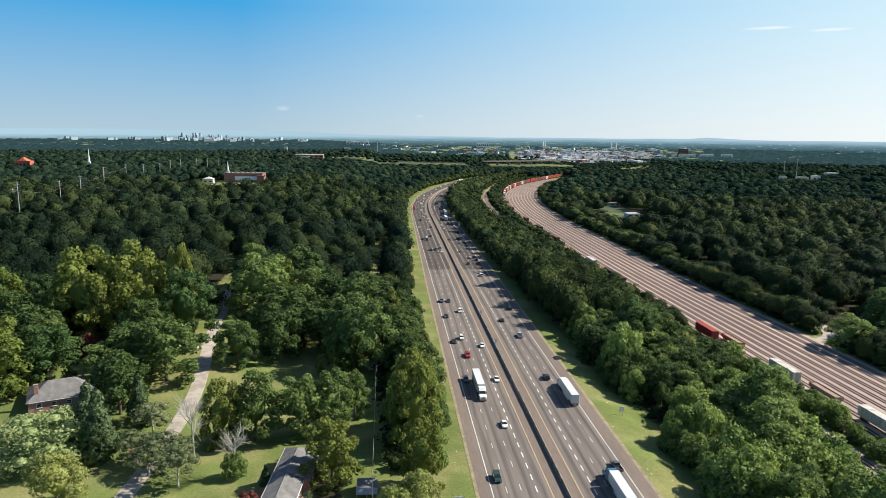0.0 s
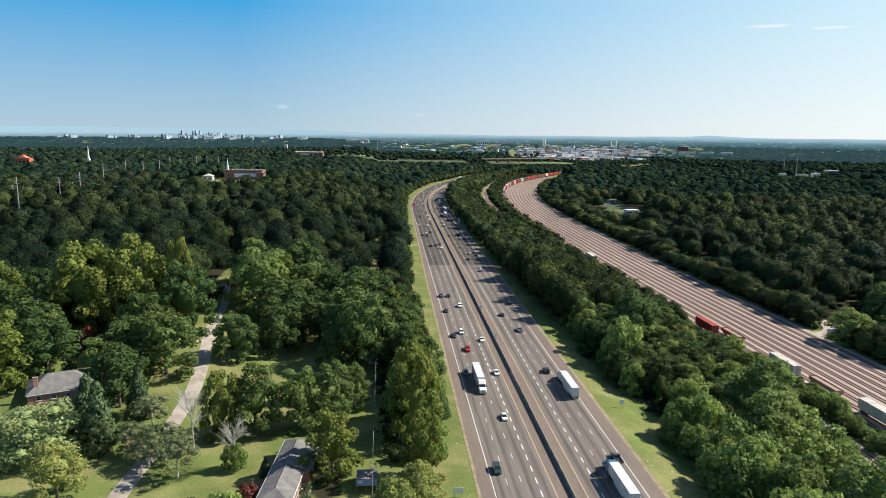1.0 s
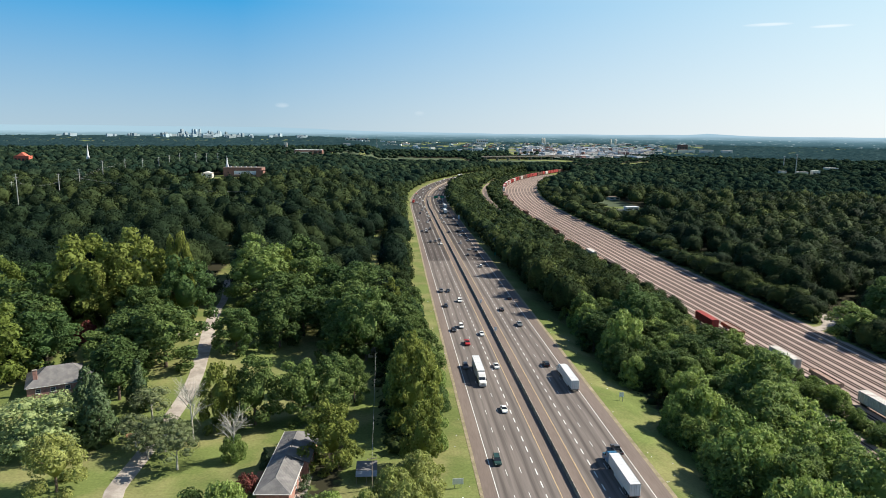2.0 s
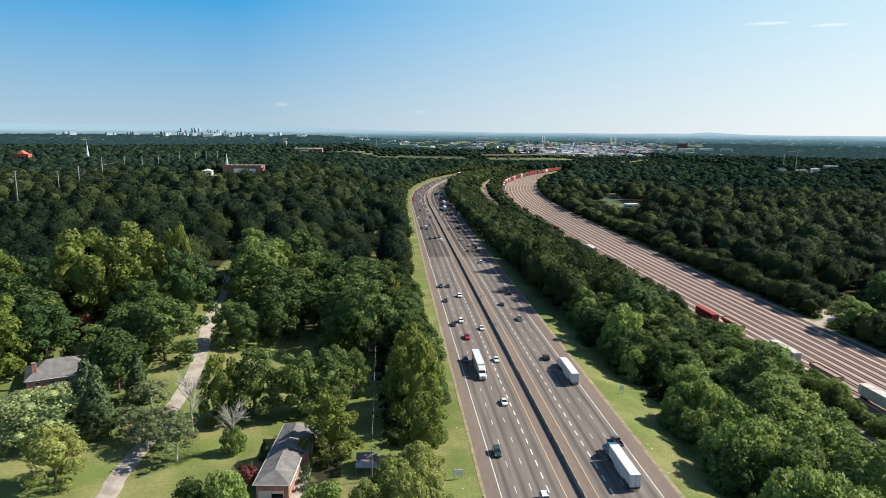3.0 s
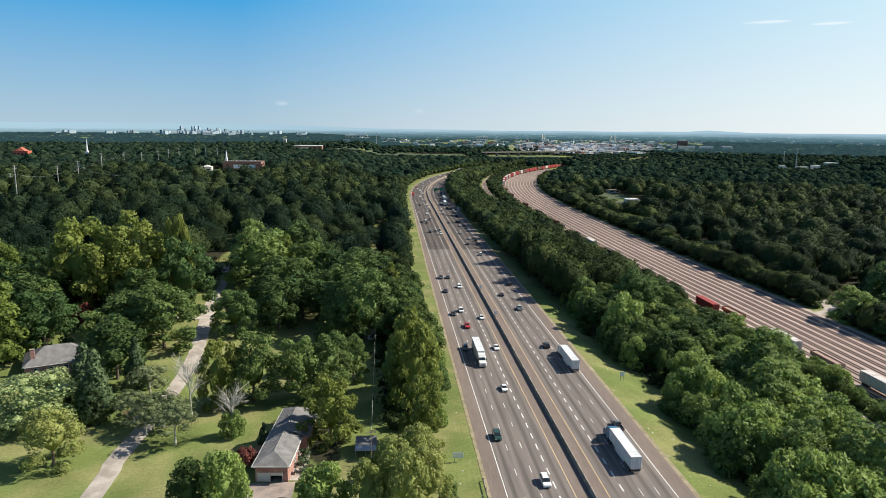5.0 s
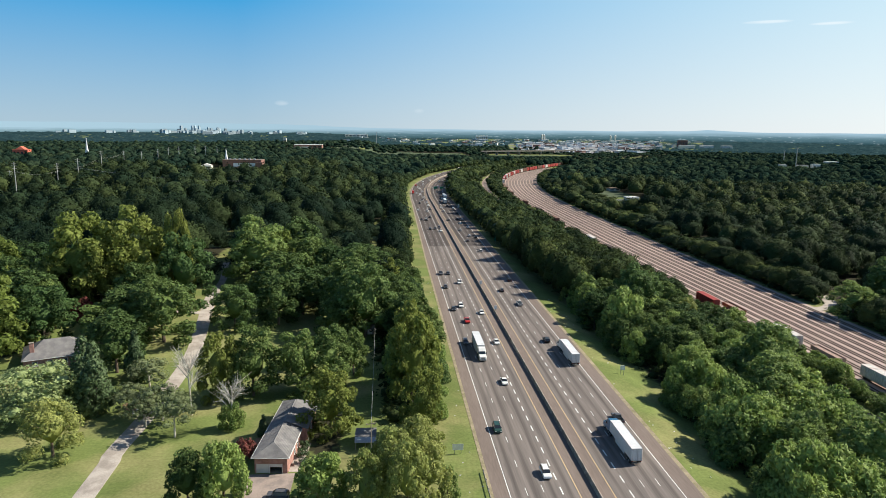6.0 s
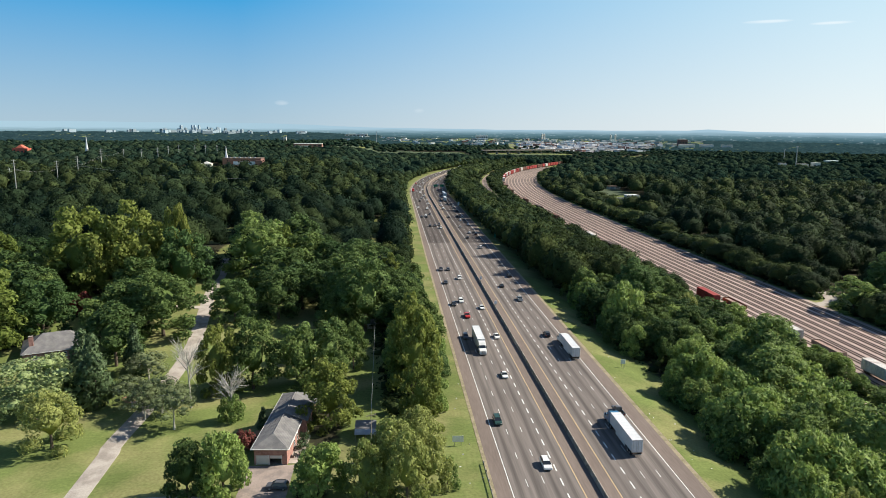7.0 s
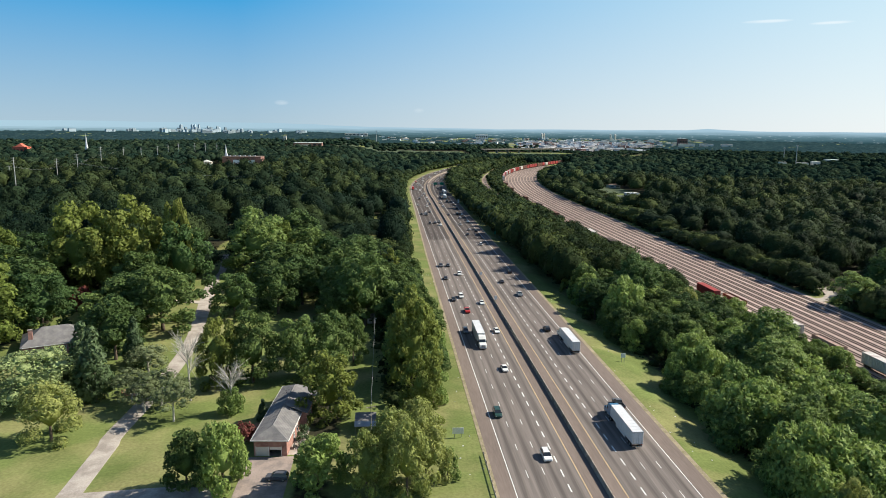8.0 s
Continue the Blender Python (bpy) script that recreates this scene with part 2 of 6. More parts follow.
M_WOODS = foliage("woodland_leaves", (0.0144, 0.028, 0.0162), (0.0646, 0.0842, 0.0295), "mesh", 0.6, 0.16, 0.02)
M_THICKET = foliage("thicket_leaves", (0.0171, 0.0316, 0.0137), (0.0708, 0.0918, 0.0289), "mesh", 0.6, 0.2, 0.03)
# further woods are tinted blue: distance haze put into the leaf colour
M_DIM_WOODS = foliage("hazed_hill_leaves", (0.0123, 0.0266, 0.0199), (0.0451, 0.0656, 0.0344), "mesh", 0.5, 0.16, 0.0)
M_HAZED_WOODS = foliage("hazed_distant_woodland", (0.013, 0.032, 0.039), (0.029, 0.054, 0.058), "mesh", 0.6, 0.1, 0.0, 0.06)


# ---------------------------------------------------------------- lines of the plan
class Line:
    """A plan line through a few points, to be offset to its right by metres."""

    def __init__(self, pts, step=6.0):
        p = [np.array(q, float) for q in pts]
        p = [2 * p[0] - p[1]] + p + [2 * p[-1] - p[-2]]
        out = []
        for a, b, c, d in zip(p, p[1:], p[2:], p[3:]):
            k = max(2, int(np.linalg.norm(c - b) / step))
            for i in range(k):
                t = i / k
                out.append(0.5 * (2 * b + (c - a) * t + (2 * a - 5 * b + 4 * c - d) * t * t + (3 * b - a - 3 * c + d) * t ** 3))
        out.append(p[-2])
        self.p = np.array(out)
        d = np.gradient(self.p, axis=0)
        d /= np.linalg.norm(d, axis=1)[:, None]
        self.d = d
        self.s = np.concatenate([[0], np.cumsum(np.linalg.norm(np.diff(self.p, axis=0), axis=1))])

    def at(self, s, off=0.0):
        x, y = np.interp(s, self.s, self.p[:, 0]), np.interp(s, self.s, self.p[:, 1])
        dx, dy = np.interp(s, self.s, self.d[:, 0]), np.interp(s, self.s, self.d[:, 1])
        return x + dy * off, y - dx * off, np.arctan2(-dx, dy)

    def side(self, x, y):
        """Metres to the right of the line."""
        x, y = np.asarray(x, float), np.asarray(y, float)
        out = np.empty(x.shape)
        fx, fy, fo = x.ravel(), y.ravel(), out.ravel()
        q, d = self.p[::3], self.d[::3]
        for i in range(0, len(fx), 4000):
            ax, ay = fx[i:i + 4000, None] - q[None, :, 0], fy[i:i + 4000, None] - q[None, :, 1]
            j = np.argmin(ax * ax + ay * ay, axis=1)
            r = np.arange(len(j))
            fo[i:i + 4000] = ax[r, j] * d[j, 1] - ay[r, j] * d[j, 0]
        return fo.reshape(x.shape)


def arc(x0, y0, radius, length, n=12):
    return [(x0 + radius * (1 - math.cos(a)), y0 + radius * math.sin(a)) for a in [length * i / n / radius for i in range(n + 1)]]


MID = 43.2                                        # the motorway's barrier
ROAD = Line([(MID, y) for y in range(-400, 681, 60)] + arc(MID, 735, 1240, 1000))
YARD = Line([(172, -400), (172, -200), (172, 0), (172, 200), (171, 300), (168.5, 400), (167.5, 500), (167.5, 600), (167.5, 680), (169, 750), (174, 836), (185, 930), (201, 1020), (224, 1102), (265, 1205), (330, 1325), (410, 1450), (500, 1580)])
SIDING = Line([(137, -400), (135.5, 60), (134, 203), (130, 300), (124.5, 500), (121, 691), (123, 797), (128, 889), (142, 1006), (167, 1118), (197, 1214), (270, 1370), (370, 1540)])
ROAD_S0 = 400.0                                   # plan length at y = 0


def step01(v):
    v = np.clip(v, 0, 1)
    return v * v * (3 - 2 * v)


def lie(x, y):
    """Height of the ground."""
    x, y = np.asarray(x, float), np.asarray(y, float)
    side = ROAD.side(x, y)
    z = -4.4 * step01((side - 22) / 20)
    left = step01((-x - 20) / 60)
    z = z + left * (5.5 * step01((y - 165) / 100) + 8 * step01((y - 320) / 500))
    r = np.hypot(x, y)
    z = z - 10 * step01((r - 2500) / 1500)
    z = z + 1.5 * step01((r - 1300) / 600) * np.sin(x * 0.0041 + 1) * np.sin(y * 0.0037)
    z = z + 4 * np.exp(-((x + 95) / 290) ** 2) * step01((y - 1570) / 560) + 2 * np.exp(-((x - 385) / 160) ** 2) * step01((y - 1650) / 220)
    z = z + 17 * step01((r - 3300) / 900) * step01((-x / np.maximum(y, 1.0) - 0.02) / 0.1) * (y > 0)
    z = np.where(np.abs(side) < 22.5, z - 0.15, z)
    return z


def ground(x, y):
    return float(lie(np.array([x]), np.array([y]))[0])


# ---------------------------------------------------------------- mesh helpers
def part(name, bm, mat, parent=None, label="", smooth=False):
    me = bpy.data.meshes.new(name)
    bm.to_mesh(me)
    bm.free()
    me.materials.append(mat)
    if smooth:
        me.shade_smooth()
    ob = new(name, me)
    if parent:
        ob.parent = parent
    return tagged(ob, label) if label else ob


def raw(name, verts, faces, mat, parent=None, smooth=False):
    me = bpy.data.meshes.new(name)
    verts = np.asarray(verts, np.float32)
    faces = np.asarray(faces, np.int32)
    k = faces.shape[1]
    me.vertices.add(len(verts)), me.loops.add(faces.size), me.polygons.add(len(faces))
    me.vertices.foreach_set("co", verts.ravel())
    me.loops.foreach_set("vertex_index", faces.ravel())
    me.polygons.foreach_set("loop_start", np.arange(0, faces.size, k, dtype=np.int32))
    me.update(calc_edges=True)
    me.materials.append(mat)
    if smooth:
        me.shade_smooth()
    else:
        me.shade_flat()
    ob = new(name, me)
    if parent:
        ob.parent = parent
    return ob


def block(bm, x0, x1, y0, y1, z0, z1, bevel=0.0, m=None):
    vs = bmesh.ops.create_cube(bm, size=1.0)["verts"]
    bmesh.ops.scale(bm, vec=(x1 - x0, y1 - y0, z1 - z0), verts=vs)
    bmesh.ops.translate(bm, vec=((x0 + x1) / 2, (y0 + y1) / 2, (z0 + z1) / 2), verts=vs)
    if bevel:
        es = list({e for v in vs for e in v.link_edges})
        r = bmesh.ops.bevel(bm, geom=es, offset=bevel, segments=1, affect="EDGES")
        vs = list({v for f in r["faces"] for v in f.verts} | {v for v in vs if v.is_valid})
    if m:
        bmesh.ops.transform(bm, matrix=m, verts=vs)
    return vs


def box(x0, x1, y0, y1, z0, z1, bevel=0.0):
    bm = bmesh.new()
    block(bm, x0, x1, y0, y1, z0, z1, bevel)
    return bm


def rod(bm, a, b, r0, r1=None, n=8):
    a, b = Vector(a), Vector(b)
    r1 = r0 if r1 is None else r1
    q = (b - a).to_track_quat("Z", "Y").to_matrix().to_4x4()
    bmesh.ops.create_cone(bm, cap_ends=True, segments=n, radius1=r0, radius2=r1, depth=(b - a).length, matrix=Matrix.Translation((a + b) / 2) @ q)


def rods(*items, n=8):
    bm = bmesh.new()
    for it in items:
        rod(bm, *it, n=n)
    return bm


def thing(name, m, label, category, group="", kind=""):
    e = new(name)
    e.empty_display_size = 0.5
    e.matrix_basis = m
    return tagged(e, label, category, group, kind)


def swept(name, line, profile, s0, s1, mat, parent=None, step=8.0, z=0.0, closed=True, smooth=False):
    """A profile of (offset, height) along a plan line."""
    k = max(2, int((s1 - s0) / step) + 1)
    ss = np.linspace(s0, s1, k)
    v, f = [], []
    n = len(profile)
    for s in ss:
        for o, h in profile:
            x, y, _ = line.at(s, o)
            v.append((x, y, z + h))
    edges = n if closed else n - 1
    for i in range(k - 1):
        for j in range(edges):
            a, b = i * n + j, i * n + (j + 1) % n
            f.append((a, b, b + n, a + n))
    return raw(name, v, f, mat, parent, smooth)


def slab(name, line, o0, o1, top, thick, s0, s1, mat, parent=None, step=8.0):
    return swept(name, line, [(o0, top - thick), (o0, top), (o1, top), (o1, top - thick)], s0, s1, mat, parent, step)


# ---------------------------------------------------------------- ground
gx = np.unique(np.concatenate([np.linspace(-4900, -700, 43), np.linspace(-700, -160, 28), np.arange(-160, 460, 8.0), np.linspace(460, 1200, 38), np.linspace(1200, 4900, 38)]))
gy = np.unique(np.concatenate([np.linspace(-4900, -100, 30), np.arange(-100, 400, 10.0), np.arange(400, 1500, 20.0), np.linspace(1500, 4900, 80)]))
GX, GY = np.meshgrid(gx, gy)
GZ = lie(GX, GY)
W = len(gx)
ii = (np.arange(len(gy) - 1)[:, None] * W + np.arange(W - 1)[None, :]).ravel()
land = raw("ground", np.stack([GX, GY, GZ], -1).reshape(-1, 3), np.stack([ii, ii + 1, ii + 1 + W, ii + W], -1), M_GRASS, smooth=True)
tagged(land, "rolling grassy ground under lawns, verges and woods", "ground", kind="structure")

# ---------------------------------------------------------------- motorway
END = ROAD_S0 + 1430
M_DIRT = material("dry_verge_soil", (0.34, 0.28, 0.195), 0.95, dark=0.65, light=1.2, scale=0.4, fine=3, second=(0.24, 0.215, 0.12), second_scale=0.6, second_at=(0.35, 0.7))
road = thing("road", Matrix(), "grey motorway with two worn asphalt carriageways", "road", kind="structure")


def carriageway(x0, x1, lanes, s0, s1, mat):
    """A surface with the dark oil streak that drips leave along the middle of each lane, and faint wheel tracks beside it."""
    across = np.linspace(x0, x1, 44)
    along = np.linspace(s0, s1, int((s1 - s0) / 10) + 2)
    v, oil = [], []
    for s in along:
        for o in across:
            x, y, _ = ROAD.at(s, o - MID)
            v.append((x, y, 0.0))
            oil.append(sum(math.exp(-((o - c) / 0.55) ** 2) for c in lanes))
    k = len(across)
    i = (np.arange(len(along) - 1)[:, None] * k + np.arange(k - 1)[None]).ravel()
    ob = raw("carriageway", v, np.stack([i, i + 1, i + 1 + k, i + k], -1), mat, road)
    ob.data.attributes.new("oil", "FLOAT", "POINT").data.foreach_set("value", np.array(oil, np.float32))
    slab("pavement_base", ROAD, x0 - MID, x1 - MID, -0.02, 0.3, s0, s1, mat, ob)


SEAM = ROAD_S0 + 428                              # the surface beyond is darker
for x0, x1, lanes in ((24.7, 39.4, (26.5, 30.2, 34.0, 37.6)), (46.6, 61.3, (48.5, 52.2, 55.9, 59.5))):
    carriageway(x0, x1, lanes, 0, SEAM, M_ASPHALT)
    carriageway(x0, x1, lanes, SEAM, END, M_ASPHALT_DARK)
for a, b in ((39.4, 43.0), (43.4, 46.6), (61.3, 65.2)):
    slab("shoulder", ROAD, a - MID, b - MID, -0.003, 0.3, 0, END, M_SHOULDER, road)
ss = np.arange(0, END, 8.0)
bands = {"shoulder": ([], M_SHOULDER, lambda s: (24.7 - np.interp(s - ROAD_S0, [380, 720], [3.4, 1.3]), 24.7), -0.003), "verge_edge": ([], M_DIRT, lambda s: (23.8 - np.interp(s - ROAD_S0, [380, 720], [3.4, 1.3]), 24.7 - np.interp(s - ROAD_S0, [380, 720], [3.4, 1.3])), -0.02)}
for band, (v, mt, edges, top) in bands.items():      # the outer shoulder narrows along the way
    for s in ss:
        for o, z in zip(np.repeat(edges(s), 2), (top - 0.3, top, top, top - 0.3)):
            x, y, _ = ROAD.at(s, o - MID)
            v.append((x, y, z))
    raw(band, v, [(i * 4 + j, i * 4 + j + 1, i * 4 + j + 5, i * 4 + j + 4) for i in range(len(ss) - 1) for j in range(3)], mt, road)
for x, w, mt in ((24.7, 0.2, M_WHITE_LINE), (39.4, 0.17, M_YELLOW_LINE), (46.6, 0.17, M_YELLOW_LINE), (61.3, 0.2, M_WHITE_LINE)):
    slab("edge_line", ROAD, x - MID - w / 2, x - MID + w / 2, 0.008, 0.02, 0, END, mt, road)


def dashes(x, w, length, period, phase, s1):
    v, f = [], []
    s = phase % period + ROAD_S0 - 48
    while s < s1:
        q = [ROAD.at(s, x - MID - w / 2), ROAD.at(s, x - MID + w / 2), ROAD.at(s + length, x - MID + w / 2), ROAD.at(s + length, x - MID - w / 2)]
        i = len(v)
        v += [(a, b, 0.009) for a, b, _ in q]
        f.append((i, i + 1, i + 2, i + 3))
        s += period
    return raw("lane_line", v, f, M_WHITE_LINE, road)


for x, w, length, period, phase in ((28.39, 0.15, 3.05, 12.192, 138.95), (32.07, 0.15, 3.05, 12.192, 140.1), (35.92, 0.3, 3.0, 6.096, 138.95),
                                    (50.39, 0.3, 3.0, 6.096, 136.8), (54.06, 0.15, 3.05, 12.192, 165.2), (57.71, 0.15, 3.05, 12.192, 165.5)):
    dashes(x, w, length, period, phase + 48, END)
for a, b in ((65.2, 66.3),):
    slab("verge_edge", ROAD, a - MID, b - MID, -0.02, 0.2, 0, END, M_DIRT, road)
barrier = thing("median_barrier", Matrix(), "stained concrete median barrier between the carriageways", "barrier", kind="structure")
swept("barrier_wall", ROAD, [(-0.34, -0.1), (-0.34, 0.08), (-0.2, 0.33), (-0.11, 1.07), (0.11, 1.07), (0.2, 0.33), (0.34, 0.08), (0.34, -0.1)], 0, END, M_CONCRETE, barrier)

# ---------------------------------------------------------------- railway
YZ = -4.2
yard = thing("rail_yard", Matrix(), "wide rail yard of parallel tracks on pinkish ballast", "railway", kind="structure")
YS1 = 1760.0
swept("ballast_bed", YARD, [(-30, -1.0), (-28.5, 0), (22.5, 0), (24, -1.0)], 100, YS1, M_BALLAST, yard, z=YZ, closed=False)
for k in range(11):
    o = -26 + k * 4.45
    t = new("track")
    t.parent = yard
    swept("tie_bed", YARD, [(o - 1.4, 0.0), (o - 1.25, 0.05), (o + 1.25, 0.05), (o + 1.4, 0.0)], 100, YS1, M_TIES, t, z=YZ, closed=False)
    # yard rails drawn broad and dark, taking in their shadow and oil
    for r in (-0.75, 0.75):
        swept("rail", YARD, [(o + r - 0.32, 0.0), (o + r - 0.1, 0.2), (o + r + 0.1, 0.2), (o + r + 0.32, 0.0)], 100, YS1, M_RAIL, t, z=YZ + 0.05, closed=False)
line2 = thing("branch_track", Matrix(), "single rusty track on a narrow ballast bed between trees", "railway", kind="structure")
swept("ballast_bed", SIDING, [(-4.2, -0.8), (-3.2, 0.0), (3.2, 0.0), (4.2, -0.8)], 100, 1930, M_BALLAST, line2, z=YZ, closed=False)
swept("tie_bed", SIDING, [(-1.25, 0.0), (-1.1, 0.05), (1.1, 0.05), (1.25, 0.0)], 100, 1930, M_TIES, line2, z=YZ, closed=False)
for r in (-0.75, 0.75):
    swept("rail", SIDING, [(r - 0.12, 0.0), (r - 0.06, 0.2), (r + 0.06, 0.2), (r + 0.12, 0.0)], 100, 1930, M_RAIL, line2, z=YZ + 0.05, closed=False)

# ---------------------------------------------------------------- trees
rng = np.random.default_rng(7)


def ico(level):
    bm = bmesh.new()
    bmesh.ops.create_icosphere(bm, subdivisions=level, radius=1.0)
    v = np.array([q.co[:] for q in bm.verts])
    f = np.array([[q.index for q in p.verts] for p in bm.faces])
    bm.free()
    return v, f


ICO1, ICO2, ICO3 = ico(1), ico(2), ico(3)


def unit(v):
    return v / np.maximum(np.linalg.norm(v, axis=-1, keepdims=True), 1e-9)


def leaf_clumps(r, pos, nrm, size, loose=0.75):
    """Three-cornered sprays of leaves at pos, facing about nrm."""
    n = len(pos)
    nn = unit(nrm + loose * r.normal(size=(n, 3)))
    t = unit(np.cross(nn, r.normal(size=(n, 3))))
    b = np.cross(nn, t)
    s = size * r.uniform(0.55, 1.35, (n, 1))
    k = r.uniform(0.6, 1.0, (n, 1))
    v = np.stack([pos - t * s - b * s * k * 0.6, pos + t * s - b * s * k * 0.5, pos + b * s * k], 1).reshape(-1, 3)
    return v, np.arange(3 * n).reshape(-1, 3)


def crown_arrays(r, radius, low, high, lobes, leaves, leaf, core, kind="round", loose=0.75, fill=0.72):
    """Crown of a tree: lobes of leaf clumps round a dim leafy core."""
    mid, half = (low + high) / 2, (high - low) / 2
    cs, rs = [], []
    if kind in ("round", "clump"):
        tilt, sway = r.uniform(0, 6.28), r.uniform(0.08, 0.2)
        for k in range(lobes):
            up = -0.8 + 1.8 * (k + 0.5) / lobes
            a = 2.4 * k + r.uniform(-0.5, 0.5)
            w = math.sqrt(1 - up * up) * (1 + sway * math.sin(2 * a + tilt))
            q = r.uniform(0.54, 0.78) + 0.28 * max(0.0, -up)
            cs.append(np.array([math.cos(a) * w * radius * q, math.sin(a) * w * radius * q, mid + up * half * q * 1.04]))
            rs.append(radius * r.uniform(0.85, 1.2) * 1.22 / math.sqrt(lobes + 2))
    else:                                          # a spire
        for k in range(lobes):
            h = k / (lobes - 1)
            a = r.uniform(0, 6.3)
            w = radius * (1 - h) * 0.45
            cs.append(np.array([math.cos(a) * w, math.sin(a) * w, low + (high - low) * (0.08 + 0.85 * h)]))
            rs.append(radius * (0.62 - 0.42 * h))
    cs, rs = np.array(cs), np.array(rs)
    share = rs ** 2 / (rs ** 2).sum()
    P, N = [], []
    for c, q, w in zip(cs, rs, share):
        n = int(leaves * w * 1.7)
        d = unit(r.normal(size=(n, 3)))
        d = d[d[:, 2] > -0.75]
        p = c + d * q * r.uniform(0.86, 1.12, (len(d), 1)) * np.array([1, 1, 0.9])
        inside = ((np.linalg.norm(p[:, None] - cs[None], axis=2) / rs[None]) < 0.84).any(1)
        if kind != "spire":
            inside |= np.linalg.norm((p - [0, 0, mid]) / [radius, radius, half], axis=1) < (0.6 if fill > 0.6 else 0.42)
        P.append(p[~inside]), N.append(d[~inside])
    P, N = np.concatenate(P), np.concatenate(N)
    if len(P) > leaves:
        keep = r.permutation(len(P))[:leaves]
        P, N = P[keep], N[keep]
    N = unit(N + [0, 0, 0.25])
    V, F = leaf_clumps(r, P, N, leaf, loose)
    fn = unit(np.cross(V[1::3] - V[0::3], V[2::3] - V[0::3]))
    VN = np.repeat(unit(N * 0.75 + unit(P - np.array([0, 0, mid])) * 0.45 + fn * 0.3), 3, 0)
    cv, cf = core
    if kind == "clump":
        cs, rs = np.array([[0, 0, mid - 0.06 * half]]), np.array([min(radius, half) * 0.88])
    if kind == "round":
        v = cv * (0.5 if fill > 0.6 else 0.4) * np.array([radius, radius, half]) * r.uniform(0.85, 1.1, (len(cv), 1)) + [0, 0, mid]
        F, V, VN = np.concatenate([F, cf + len(V)]), np.concatenate([V, v]), np.concatenate([VN, unit(v - [0, 0, mid])])
    for c, q in zip(cs, rs):
        v = cv * q * fill * r.uniform(0.8, 1.14, (len(cv), 1)) * np.array([1, 1, 0.9]) + c
        F = np.concatenate([F, cf + len(V)])
        V = np.concatenate([V, v])
        VN = np.concatenate([VN, unit(v - c)])
    return V, F, VN


def dome_arrays(r, radius, high, lobes, leaves, leaf, core, rough=1.0):
    """Round crown of a tree in the woods: a knobbly dome under a coat of leaf clumps."""
    k = np.arange(lobes) + 0.5
    up = 1 - 1.5 * k / lobes + r.uniform(-0.5, 0.5, lobes) * 1.2 / lobes
    turn = 2.39996 * k + r.uniform(-0.35, 0.35, lobes)
    w = np.sqrt(np.clip(1 - up * up, 0, 1))
    knobs = np.stack([np.cos(turn) * w, np.sin(turn) * w, up], 1)
    swell = r.uniform(0.24, 0.58, lobes) * rough
    reach = 2.3 / math.sqrt(lobes)
    half = high / 2
    lean = r.uniform(0, 6.28)

    def form(d):
        dots = np.clip(d @ knobs.T, -1, 1)
        bump = swell[None] * np.sqrt(np.clip(1 - (np.arccos(dots) / reach) ** 2, 0, 1))
        j = bump.argmax(1)
        m = 0.54 + bump[np.arange(len(d)), j] + 0.07 * np.sin(2 * np.arctan2(d[:, 1], d[:, 0]) + lean)
        p = d * m[:, None] * np.array([radius, radius, half]) + [0, 0, half]
        q = d * [1, 1, radius / half]
        return p, unit(unit(q) * 0.75 + (d - knobs[j] * 0.72) * 1.25 * rough)

    d = unit(r.normal(size=(leaves * 2, 3)) + [0, 0, 0.25])
    d = d[d[:, 2] > -0.55][:leaves]
    P, N = form(d)
    P = (P - [0, 0, half]) * r.uniform(0.9, 1.1, (len(P), 1)) + [0, 0, half]
    V, F = leaf_clumps(r, P, N, leaf, 0.6)
    fn = unit(np.cross(V[1::3] - V[0::3], V[2::3] - V[0::3]))
    fn *= np.sign((fn * N).sum(1, keepdims=True))
    VN = np.repeat(unit(N + fn * 0.85), 3, 0)
    cv, cf = core
    keep = cv[cf].mean(1)[:, 2] > -0.72
    v, vn = form(cv)
    v = (v - [0, 0, half]) * 0.9 + [0, 0, half]
    return np.concatenate([V, v]), np.concatenate([F, cf[keep] + len(V)]), np.concatenate([VN, vn])


def trunk_mesh(r, h, r0, spread, limbs=5, bare=0):
    bm = bmesh.new()
    top = Vector((r.uniform(-0.3, 0.3), r.uniform(-0.3, 0.3), h))
    rod(bm, (0, 0, -0.6), top * 0.45, r0, r0 * 0.72, 8)
    rod(bm, top * 0.45, top, r0 * 0.72, r0 * 0.25, 7)
    for k in range(limbs):
        a = 2.4 * k + r.uniform(0, 0.6)
        s = top * r.uniform(0.4, 0.8)
        e = s + Vector((math.cos(a) * spread, math.sin(a) * spread, spread * r.uniform(0.7, 1.5))) * r.uniform(0.6, 1)
        rod(bm, s, e, r0 * 0.4, r0 * 0.12, 5)
        for j in range(bare):
            q = s.lerp(e, r.uniform(0.35, 0.95))
            w = Vector(r.normal(size=3)) * 0.8 + Vector((math.cos(a), math.sin(a), 1.1))
            rod(bm, q, q + w * r.uniform(0.5, 1.1), r0 * 0.13, r0 * 0.04, 3)
    return bm


